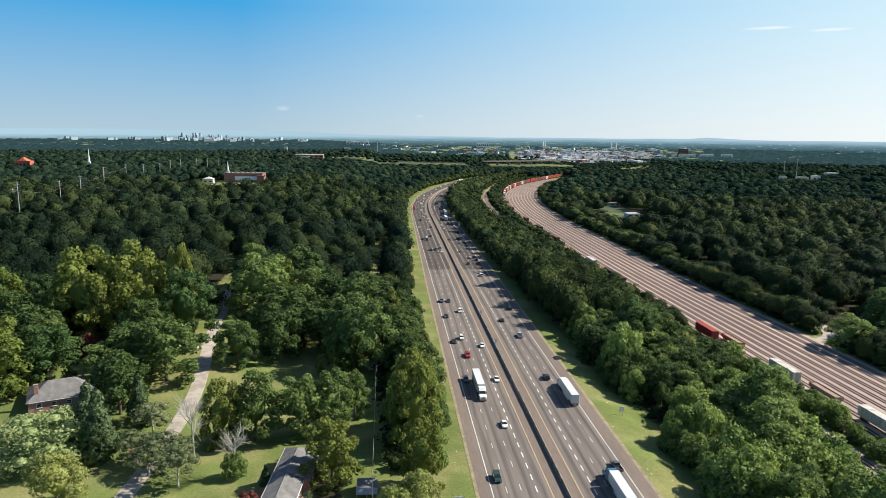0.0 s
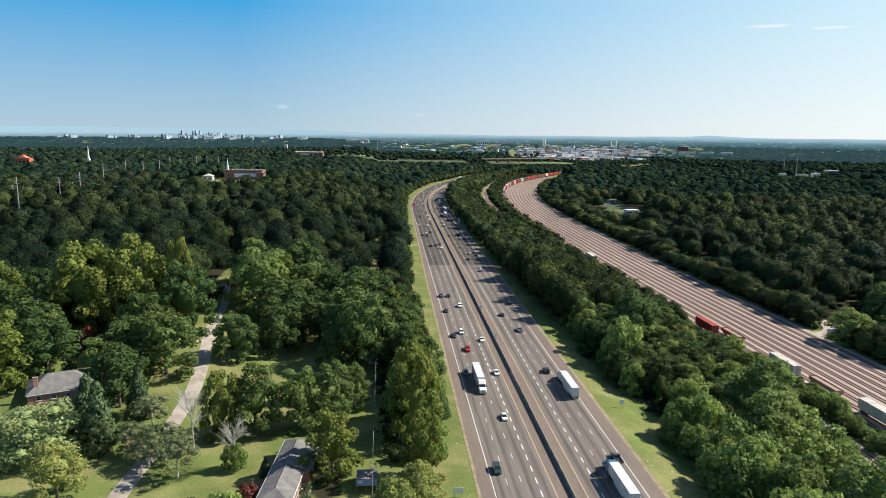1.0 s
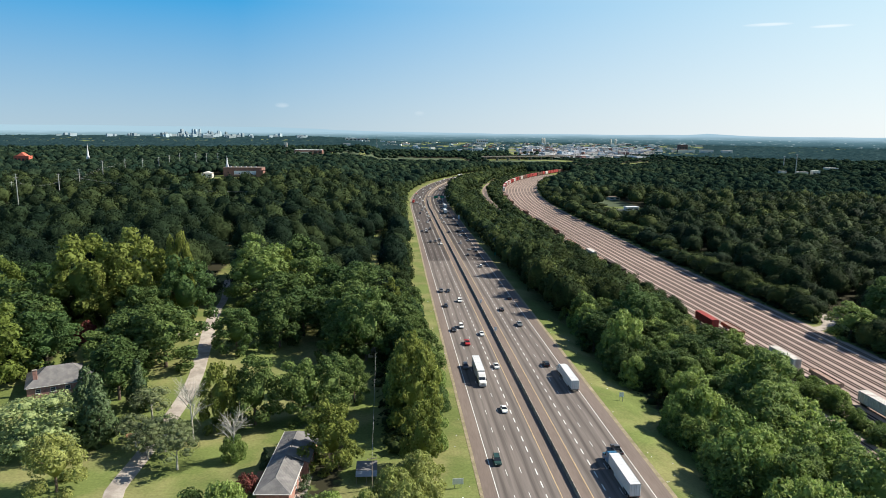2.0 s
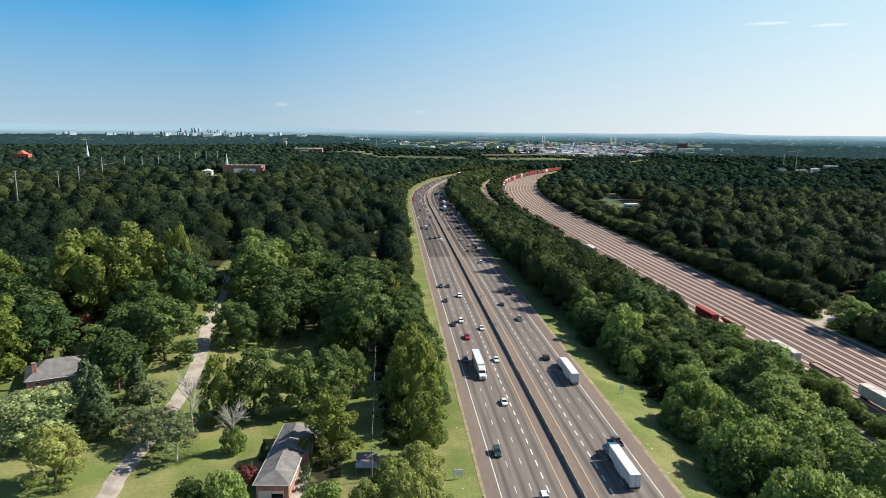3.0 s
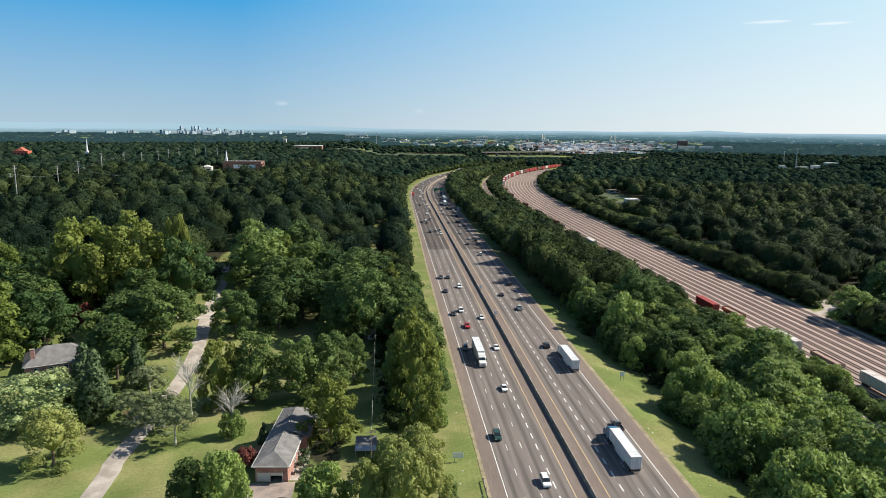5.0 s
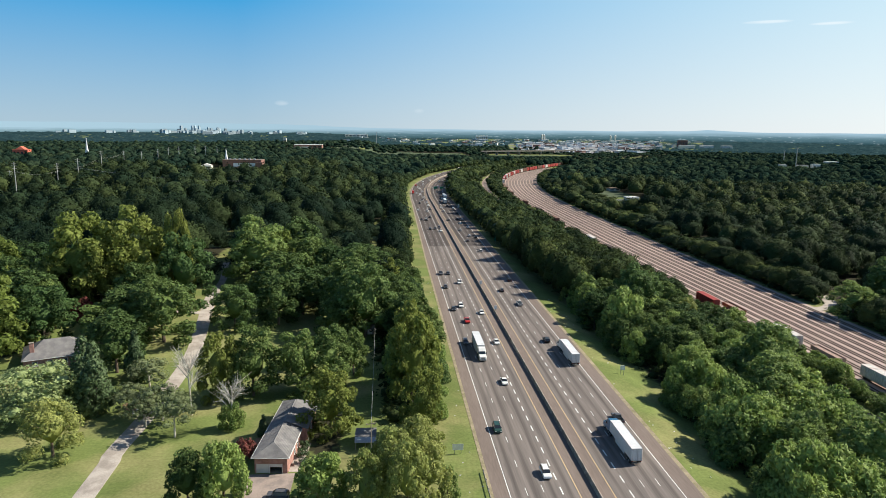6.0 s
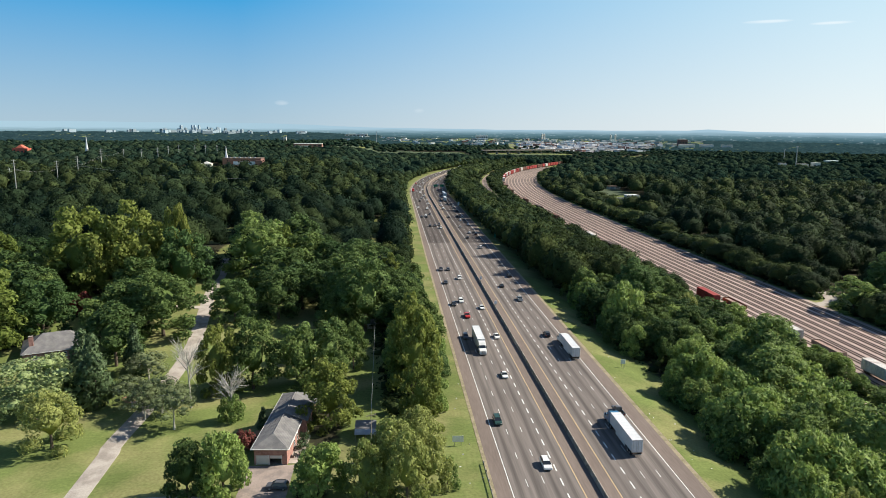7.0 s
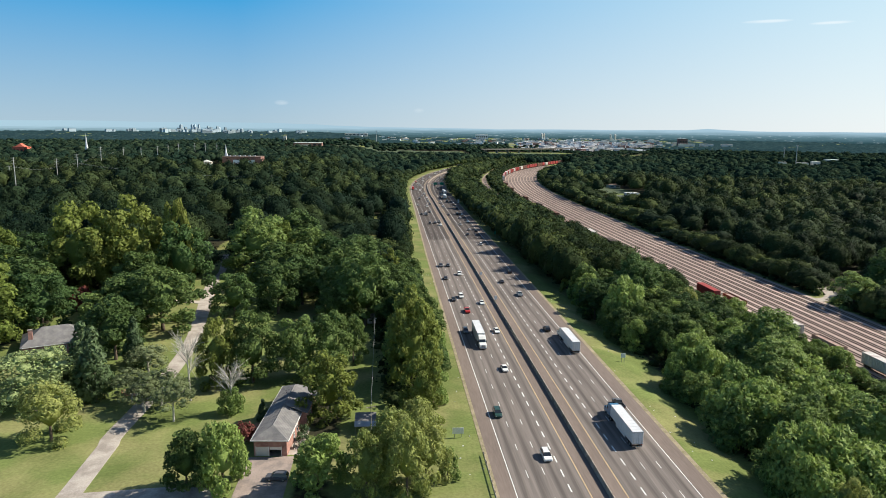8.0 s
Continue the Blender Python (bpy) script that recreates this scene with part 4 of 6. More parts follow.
# further woods
X, Y = scatter(-1500, 1900, 500, 1700, 16.0, rng, 0.42)
q = np.hypot(X, Y)
ok = in_view(X, Y) & (q >= 930) & (q < 1750) & wooded(X, Y, 3) & ~((ROAD.side(X, Y) > 0) & (YARD.side(X, Y) < 0) & (Y < 1350))
X, Y = X[ok], Y[ok]
S = 0.85 + 0.75 * rng.beta(1.4, 2.0, len(X))
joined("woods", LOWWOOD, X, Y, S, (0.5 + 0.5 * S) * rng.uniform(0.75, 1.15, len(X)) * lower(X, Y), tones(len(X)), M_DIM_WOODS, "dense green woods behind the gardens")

X, Y = scatter(-1700, 2100, 1000, 2300, 16.5, rng, 0.42)
q = np.hypot(X, Y)
ok = in_view(X, Y) & (q >= 1750) & (q < 2330) & wooded(X, Y, 3)
X, Y = X[ok], Y[ok]
S = rng.uniform(0.85, 1.4, len(X))
HILLWOOD = [dome_arrays(np.random.default_rng(990 + k), 7.8, 15.0, 6 + k, 14, 1.3, ICO1) for k in range(6)]
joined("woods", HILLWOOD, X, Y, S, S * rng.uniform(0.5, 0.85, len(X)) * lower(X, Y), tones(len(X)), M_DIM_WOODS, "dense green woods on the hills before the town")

# canopy of the distance: domes of crowns over a fan-shaped grid
rad = 2250 * (4860 / 2250) ** np.linspace(0, 1, 170)
ang = np.radians(np.linspace(-36, 45, 400))
RA, AN = np.meshgrid(rad, ang, indexing="ij")
RA = RA * (1 + rng.uniform(-0.0012, 0.0012, RA.shape))
CX, CY = RA * np.sin(AN), RA * np.cos(AN)
cell = 17.0
best = np.full(CX.shape, 1e9)
tint = np.zeros(CX.shape)
hgt = np.zeros(CX.shape)
for dx in (-1, 0, 1):
    for dy in (-1, 0, 1):
        ix, iy = np.floor(CX / cell).astype(int) + dx, np.floor(CY / cell).astype(int) + dy
        h1 = np.mod(np.sin(ix * 127.1 + iy * 311.7) * 43758.5453, 1)
        h2 = np.mod(np.sin(ix * 269.5 + iy * 183.3) * 24634.6345, 1)
        dist = np.hypot(CX - (ix + h1) * cell, CY - (iy + h2) * cell)
        nearer = dist < best
        best = np.where(nearer, dist, best)
        tint = np.where(nearer, np.mod(h1 * 7.13 + h2 * 3.7, 1), tint)
        hgt = np.where(nearer, np.interp(RA, [1700, 2300], [10, 5]) + 6 * np.mod(h1 * 3.3 + h2 * 9.1, 1), hgt)
CZ = lie(CX, CY) + hgt - 5.0 * np.minimum(best / 9.0, 1.5) ** 2
urban = (CY > 2250) & (CX > 0.02 * CY) & (CX < 0.47 * CY)
CZ = np.where(CY > 2250, CZ - 3.5, CZ)
woody = wooded(CX, CY) & ~(urban & (np.sin(CX * 0.031 + 2 * np.sin(CY * 0.013)) * np.sin(CY * 0.019 + 1) > 0.0))
glades = np.sin(CX * 0.011 + 2 * np.sin(CY * 0.004)) * np.sin(CY * 0.0083 + 1.7) > 0.95
CZ = np.where(woody & ~glades, CZ, lie(CX, CY) - 4)
n1, n2 = CX.shape
ii = (np.arange(n1 - 1)[:, None] * n2 + np.arange(n2 - 1)[None, :]).ravel()
far_woods = raw("far_woods", np.stack([CX, CY, CZ], -1).reshape(-1, 3), np.stack([ii, ii + 1, ii + 1 + n2, ii + n2], -1), M_HAZED_WOODS, None, True)
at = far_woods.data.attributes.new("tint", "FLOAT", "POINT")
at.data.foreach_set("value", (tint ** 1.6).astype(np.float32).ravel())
tagged(far_woods, "green woods stretching to the horizon, tinted blue for haze", "woods", kind="stuff")

# low undergrowth that hides the ground along motorway, tracks and wood edges
UNDER = [crown_arrays(np.random.default_rng(960 + k), 8.0, -4.0, 11.0, 8, 36, 1.4, ICO1, "clump", 0.5) for k in range(6)]
X, Y = scatter(60, 320, 100, 900, 5.2, rng)
sd, ls, ys = ROAD.side(X, Y), SIDING.side(X, Y), YARD.side(X, Y)
ok = in_view(X, Y) & (((sd > np.interp(Y, [280, 420], [41.5, 36]) + 2 * np.sin(Y * 0.11)) & (ls < -4.5)) | ((ls > 4.2) & (ys < -31)) | ((ys > 25) & (ys < 34) & ~on_track(X, Y)))
X3, Y3 = scatter(-10, 17, 118, 700, 5.2, rng)
ok3 = in_view(X3, Y3) & (X3 > -5) & (X3 < 9 + np.interp(Y3, [200, 300], [4, 0]) + 1.2 * np.sin(Y3 * 0.13)) & (Y3 > 165)
X, Y = np.concatenate([X[ok], X3[ok3]]), np.concatenate([Y[ok], Y3[ok3]])
S = rng.uniform(0.3, 0.5, len(X))
joined("undergrowth", UNDER, X, Y, S, S * rng.uniform(0.55, 0.9, len(X)), tones(len(X)), M_THICKET, "tangled green undergrowth along the wood edges")

# ---------------------------------------------------------------- vehicles
def paint(name, c, rough=0.35, spec=0.5, metal=0.0):
    return material(name, c, rough, metal, dark=0.9, light=1.06, scale=0.6, fine=3, spec=spec)


PAINTS = {"white": paint("white_paint", (0.75, 0.75, 0.73)), "silver": paint("silver_paint", (0.46, 0.47, 0.47), 0.3), "grey": paint("dark_grey_paint", (0.09, 0.09, 0.1)),
          "black": paint("black_paint", (0.02, 0.02, 0.022)), "red": paint("red_paint", (0.42, 0.03, 0.025)), "orange": paint("orange_red_paint", (0.55, 0.1, 0.03)),
          "blue": paint("blue_paint", (0.04, 0.16, 0.3)), "green": paint("dark_green_paint", (0.02, 0.055, 0.045))}
M_GLASS = material("dark_car_glass", (0.02, 0.025, 0.03), 0.08, dark=0.9, light=1.1, spec=0.8)
M_TYRE = material("tyre_rubber", (0.022, 0.022, 0.022), 0.9)
M_RIM = material("alloy_rim", (0.45, 0.45, 0.46), 0.35, metal=0.8)
M_CHASSIS = material("dark_chassis", (0.035, 0.034, 0.033), 0.8)
M_LAMP = material("clear_headlamp", (0.7, 0.7, 0.68), 0.2, spec=0.7)
M_TAIL = material("red_tail_lamp", (0.35, 0.01, 0.01), 0.25, spec=0.6)
M_TRAILER = material("white_trailer_panels", (0.64, 0.65, 0.66), 0.5, dark=0.85, light=1.05, scale=0.3, fine=2)
M_STEEL = material("galvanised_steel", (0.42, 0.43, 0.43), 0.45, metal=0.7, dark=0.7, light=1.15, scale=1, fine=6)


def outline(pts, half, bevel=0.07):
    """A side outline of (along, height) pulled out to both sides, with softened edges."""
    bm = bmesh.new()
    a = [bm.verts.new((-half, y, z)) for y, z in pts]
    b = [bm.verts.new((half, y, z)) for y, z in pts]
    bm.faces.new(a), bm.faces.new(b[::-1])
    for i in range(len(pts)):
        j = (i + 1) % len(pts)
        bm.faces.new((a[j], a[i], b[i], b[j]))
    bmesh.ops.recalc_face_normals(bm, faces=bm.faces)
    if bevel:
        bmesh.ops.bevel(bm, geom=list(bm.edges), offset=bevel, segments=1, affect="EDGES")
    return bm


def frustum(x0, y0, y1, z0, x1, y2, y3, z1):
    bm = bmesh.new()
    a = [bm.verts.new(p) for p in ((-x0, y0, z0), (x0, y0, z0), (x0, y1, z0), (-x0, y1, z0))]
    b = [bm.verts.new(p) for p in ((-x1, y2, z1), (x1, y2, z1), (x1, y3, z1), (-x1, y3, z1))]
    bm.faces.new(a[::-1]), bm.faces.new(b)
    for i in range(4):
        j = (i + 1) % 4
        bm.faces.new((a[i], a[j], b[j], b[i]))
    return bm


def wheel(parent, x, y, r=0.34, w=0.24, rim=True):
    ob = part("wheel", rods(((x - w / 2, y, r), (x + w / 2, y, r), r), n=14), M_TYRE, parent)
    if rim:
        part("rim", rods(((x - w / 2 - 0.012, y, r), (x + w / 2 + 0.012, y, r), r * 0.62), n=10), M_RIM, ob)
    return ob


def light_pair(parent, name, mat, x, y, z, w=0.36, h=0.14):
    for s in (-1, 1):
        part(name, box(s * x - w / 2, s * x + w / 2, y - 0.05, y + 0.05, z - h / 2, z + h / 2, 0.02), mat, parent)


TRADE = {"sedan": "sedan", "suv": "sport utility vehicle", "pickup": "pickup truck", "van": "minivan"}


def build_car(kind, colour):
    e = thing({"sedan": "car", "suv": "suv", "pickup": "pickup_truck", "van": "minivan"}[kind], Matrix(),
              f"{colour} {TRADE[kind]} driving on the grey asphalt motorway", "car", "traffic on the motorway")
    p = PAINTS[colour]
    if kind == "sedan":
        part("body", outline([(-2.32, 0.32), (-2.38, 0.62), (-2.25, 0.92), (-1.5, 0.97), (1.0, 0.95), (2.1, 0.78), (2.36, 0.6), (2.34, 0.3)], 0.9, 0.09), p, e)
        part("glass_band", frustum(0.82, -1.75, 1.15, 0.94, 0.6, -0.95, 0.25, 1.38), M_GLASS, e)
        part("roof", outline([(-1.0, 1.36), (-0.9, 1.43), (0.15, 1.44), (0.3, 1.36)], 0.62, 0.02), p, e)
        f, r, base = 2.33, -2.35, 1.4
    elif kind in ("suv", "van"):
        q = 0.1 if kind == "van" else 0.0
        part("body", outline([(-2.28, 0.36), (-2.34, 0.7), (-2.3, 1.06), (1.1 + q, 1.06), (2.15, 0.95), (2.34, 0.7), (2.32, 0.34)], 0.95, 0.09), p, e)
        part("glass_band", frustum(0.88, -2.28, 1.2 + q, 1.04, 0.72, -1.95, 0.45 + q, 1.62), M_GLASS, e)
        part("roof", outline([(-2.02, 1.6), (-1.95, 1.7), (0.3 + q, 1.7), (0.5 + q, 1.6)], 0.74, 0.03), p, e)
        for s in (-1, 1):
            part("roof_rail", box(s * 0.68 - 0.03, s * 0.68 + 0.03, -1.6, 0.1, 1.7, 1.76), M_CHASSIS, e)
        f, r, base = 2.32, -2.32, 1.4
    else:
        part("body", outline([(-0.55, 0.42), (-0.55, 1.12), (1.35, 1.12), (2.7, 1.0), (2.85, 0.75), (2.82, 0.4)], 0.97, 0.08), p, e)
        part("glass_band", frustum(0.9, -0.5, 1.4, 1.1, 0.74, -0.35, 0.6, 1.72), M_GLASS, e)
        part("roof", outline([(-0.42, 1.7), (-0.36, 1.8), (0.5, 1.8), (0.64, 1.7)], 0.76, 0.03), p, e)
        bm = box(-0.97, 0.97, -2.8, -0.5, 0.42, 0.72, 0.04)
        for x0, x1, y0, y1 in ((-0.97, -0.85, -2.8, -0.5), (0.85, 0.97, -2.8, -0.5), (-0.85, 0.85, -2.8, -2.68)):
            block(bm, x0, x1, y0, y1, 0.7, 1.14)
        part("cargo_bed", bm, p, e)
        part("bed_liner", box(-0.84, 0.84, -2.67, -0.56, 0.72, 0.76), M_CHASSIS, e)
        f, r, base = 2.82, -2.8, 1.75
    for s in (-1, 1):
        wheel(e, s * 0.82, base), wheel(e, s * 0.82, -base)
        part("mirror", box(s * 0.98 - 0.09, s * 0.98 + 0.09, 0.72, 0.86, 1.0, 1.14, 0.02), p, e)
    light_pair(e, "headlight", M_LAMP, 0.66, f - 0.06, 0.72)
    light_pair(e, "tail_light", M_TAIL, 0.72, r + 0.03, 0.84, 0.26, 0.2)
    return e


def build_semi(cab, load):
    """Tractor and trailer, front at +y, rear bumper at y = 0."""
    tank = load == "tanker"
    e = thing("tanker_truck" if tank else "semi_truck", Matrix(), f"{cab} semi truck pulling a " + ("shiny steel tank trailer" if tank else "long white box trailer"), "truck", "traffic on the motorway")
    p = PAINTS[cab]
    if tank:
        bm = rods(((0, 0.6, 2.35), (0, 12.6, 2.35), 1.02), ((0, 0.25, 2.35), (0, 0.6, 2.35), 0.7, 1.02), ((0, 12.6, 2.35), (0, 12.95, 2.35), 1.02, 0.7), n=20)
        t = part("tank", bm, M_STEEL, e, smooth=False)
        for y in (2.5, 5, 7.5, 10):
            part("band", rods(((0, y, 2.35), (0, y + 0.1, 2.35), 1.05), n=20), M_CHASSIS, t)
        L = 13.0
    else:
        bm = box(-1.29, 1.29, 0.0, 15.4, 1.2, 4.08, 0.05)
        t = part("trailer", bm, M_TRAILER, e)
        for s in (-1, 1):
            part("rear_door", box(s * 0.63 - 0.58, s * 0.63 + 0.58, -0.03, 0.0, 1.35, 3.95), M_TRAILER, t)
            part("side_skirt", box(s * 1.22 - 0.02, s * 1.22 + 0.02, 4.6, 11.2, 0.45, 1.2), M_TRAILER, t)
            for z0, z1 in ((1.2, 1.36), (3.94, 4.06)):
                part("corner_casting", box(s * 1.24 - 0.06, s * 1.24 + 0.06, -0.045, 0.05, z0, z1), M_STEEL, t)
            for x in (0.2, 0.95):
                part("lock_rod", rods(((s * x, -0.06, 1.3), (s * x, -0.06, 3.98), 0.03), n=6), M_STEEL, t)
            part("mud_flap", box(s * 0.98 - 0.3, s * 0.98 + 0.3, 0.5, 0.53, 0.2, 1.1), M_CHASSIS, e)
            part("top_rail", box(s * 1.27 - 0.035, s * 1.27 + 0.035, 0.02, 15.38, 3.98, 4.11), M_STEEL, t)
            for i in range(12):
                part("side_post", box(s * 1.3 - 0.012, s * 1.3 + 0.012, 0.9 + i * 1.25, 0.96 + i * 1.25, 1.28, 3.95), M_TRAILER, t)
        for i in range(9):
            part("roof_bow", box(-1.2, 1.2, 1.2 + i * 1.6, 1.27 + i * 1.6, 4.07, 4.095), M_TRAILER, t)
        part("rear_frame", box(-1.3, 1.3, -0.02, 0.08, 1.08, 1.2), M_STEEL, t)
        part("rear_header", box(-1.3, 1.3, -0.05, 0.06, 3.96, 4.1), M_STEEL, t)
        part("underride_bar", box(-1.1, 1.1, 0.02, 0.12, 0.5, 0.62), M_STEEL, e)
        L = 15.4
    part("chassis", box(-0.5, 0.5, 0.6, L + 4.6, 0.75, 1.15), M_CHASSIS, e)
    y = L + 0.5
    part("cab", outline([(y, 0.9), (y, 3.4), (y + 0.5, 3.85), (y + 1.6, 3.6), (y + 2.6, 2.8), (y + 3.0, 1.95), (y + 4.7, 1.75), (y + 4.95, 1.2), (y + 4.9, 0.55), (y + 3.2, 0.55), (y + 3.0, 0.9)], 1.18, 0.1), p, e)
    part("windscreen", frustum(1.05, y + 2.62, y + 3.02, 1.98, 1.0, y + 2.3, y + 2.66, 2.85), M_GLASS, e)
    for s in (-1, 1):
        part("side_window", box(s * 1.19 - 0.01, s * 1.19 + 0.01, y + 1.7, y + 2.6, 2.0, 2.65), M_GLASS, e)
        part("mirror", box(s * 1.38 - 0.1, s * 1.38 + 0.1, y + 2.75, y + 2.9, 1.9, 2.6, 0.02), M_CHASSIS, e)
        part("fuel_tank", rods(((s * 0.95, y + 0.5, 0.85), (s * 0.95, y + 2.2, 0.85), 0.3), n=12), M_STEEL, e)
        part("exhaust_stack", rods(((s * 1.0, y - 0.15, 1.0), (s * 1.0, y - 0.15, 3.9), 0.07)), M_STEEL, e)
        for wy in (1.4, 2.7, y - 0.9, y + 0.4, y + 4.0):
            wheel(e, s * 0.98, wy, 0.5, 0.55 if wy < y + 2 else 0.32)
    part("bumper", box(-1.15, 1.15, y + 4.85, y + 5.05, 0.45, 0.85, 0.05), M_STEEL, e)
    part("grille", box(-0.55, 0.55, y + 4.88, y + 4.98, 0.9, 1.55), M_STEEL, e)
    light_pair(e, "headlight", M_LAMP, 0.9, y + 4.92, 1.1, 0.3, 0.25)
    light_pair(e, "tail_light", M_TAIL, 1.0, 0.0, 1.0, 0.3, 0.12)
    return e


def build_box_truck(colour):
    e = thing("box_truck", Matrix(), f"{colour} box truck driving on the motorway", "truck", "traffic on the motorway")
    part("cargo_box", box(-1.2, 1.2, -3.6, 1.6, 0.95, 3.4, 0.05), PAINTS[colour], e)
    part("cab", outline([(1.7, 0.5), (1.7, 2.3), (2.6, 2.3), (3.2, 1.5), (3.9, 1.35), (4.0, 0.5)], 1.0, 0.08), PAINTS[colour], e)
    part("windscreen", frustum(0.9, 2.7, 3.16, 1.5, 0.85, 2.3, 2.66, 2.22), M_GLASS, e)
    part("chassis", box(-0.45, 0.45, -3.5, 3.6, 0.5, 0.9), M_CHASSIS, e)
    for s in (-1, 1):
        wheel(e, s * 0.9, -2.2, 0.45, 0.4), wheel(e, s * 0.9, 2.9, 0.45, 0.28)
    light_pair(e, "headlight", M_LAMP, 0.75, 3.97, 0.8)
    return e


MADE = {}


def drive(builder, args, lane, y, away):
    s = ROAD_S0 + y
    x, yy, a = ROAD.at(s, lane - MID)
    m = pose(x, yy, 0.0, 0, 0, math.degrees(a) + (0 if away else 180))
    key = (builder, args)
    if key in MADE:
        return copy_thing(MADE[key], m)
    MADE[key] = builder(*args)
    MADE[key].matrix_basis = m
    return MADE[key]


L1, L2, L3, L4 = 26.5, 30.2, 34.0, 37.6
R4, R3, R2, R1 = 48.5, 52.2, 55.9, 59.5
ONCOMING = [("suv", "green", L1 + 0.3, 158), ("suv", "white", L3, 135), ("sedan", "white", L3, 190), ("sedan", "white", L4, 228), ("suv", "grey", L1, 228), ("pickup", "red", L2, 255), ("sedan", "white", L4, 267),
            ("suv", "white", L2, 278), ("sedan", "black", L1, 273), ("suv", "white", L3, 322), ("sedan", "black", L1, 313), ("pickup", "grey", L1, 343), ("sedan", "black", L2, 343), ("suv", "black", L2, 498),
            ("sedan", "black", L3, 501), ("suv", "grey", L4, 506), ("suv", "white", L4, 490), ("sedan", "black", L1, 552), ("suv", "black", L2, 548), ("van", "white", L2, 557), ("sedan", "black", L3, 567), ("sedan", "white", L1, 617),
            ("suv", "white", L3, 606), ("sedan", "grey", L4, 623), ("van", "white", L4, 649), ("suv", "black", L2, 671), ("sedan", "white", L4, 681), ("sedan", "silver", L3, 700), ("suv", "white", L4, 720),
            ("suv", "white", L3, 757), ("suv", "white", L3, 829), ("sedan", "white", L2, 851), ("sedan", "white", L4, 795), ("suv", "silver", L2, 770), ("sedan", "white", L3, 896), ("suv", "white", L2, 936),
            ("van", "white", L4, 957), ("sedan", "silver", L1, 1001), ("suv", "white", L3, 1035), ("sedan", "white", L2, 1091), ("suv", "red", L1, 878), ("suv", "white", L1, 1133), ("van", "white", L3, 1179)]
LEAVING = [("pickup", "silver", R2, 280), ("suv", "black", R2, 229), ("sedan", "black", R3, 305), ("suv", "black", R1, 326), ("pickup", "grey", R1, 162), ("sedan", "black", R3, 445), ("sedan", "silver", R2, 466), ("suv", "black", R1, 459),
           ("suv", "white", R2, 407), ("sedan", "white", R2, 530), ("sedan", "white", R1, 507), ("sedan", "silver", R3, 493), ("suv", "black", R2, 553), ("suv", "white", R1, 549), ("sedan", "grey", R4, 549), ("van", "white", R4, 606),
           ("sedan", "white", R4, 634), ("suv", "black", R1, 591), ("suv", "white", R1, 626), ("suv", "black", R2, 649), ("sedan", "white", R2, 711), ("sedan", "grey", R3, 690), ("suv", "white", R2, 790), ("sedan", "black", R1, 770),
           ("suv", "grey", R3, 824), ("sedan", "white", R2, 865), ("suv", "white", R3, 949)]
for kind, colour, lane, y in ONCOMING:
    drive(build_car, (kind, colour), lane, y, False)
for kind, colour, lane, y in LEAVING:
    drive(build_car, (kind, colour), lane, y, True)
drive(build_semi, ("white", "box"), L2, 229.5, False)
drive(build_semi, ("blue", "box"), R2 - 0.2, 138, True)
drive(build_semi, ("white", "box"), R1, 203, True)
drive(build_semi, ("white", "box"), R2, 669, True)
drive(build_semi, ("blue", "box"), R1, 710, True)
drive(build_box_truck, ("red",), L1, 775, False)
drive(build_box_truck, ("white",), R1, 742, True)
drive(build_semi, ("white", "box"), L2, 1233, False)


# ---------------------------------------------------------------- rail cars
def rust(name, c):
    return material(name, c, 0.8, dark=0.6, light=1.2, scale=0.35, fine=2.5, stretch=(1, 1, 0.4), second=(c[0] * 0.55 + 0.03, c[1] * 0.5 + 0.02, c[2] * 0.5 + 0.015), second_scale=0.4, second_at=(0.5, 0.7))


CARS = {"red": rust("faded_red_steel", (0.36, 0.05, 0.045)), "brown": rust("rusty_brown_steel", (0.17, 0.085, 0.06)), "dark": rust("dark_brown_steel", (0.05, 0.035, 0.03)), "white": rust("dirty_white_steel", (0.62, 0.6, 0.56)),
        "tan": rust("tan_steel", (0.4, 0.28, 0.22)), "rust": rust("orange_rust_steel", (0.3, 0.12, 0.07))}


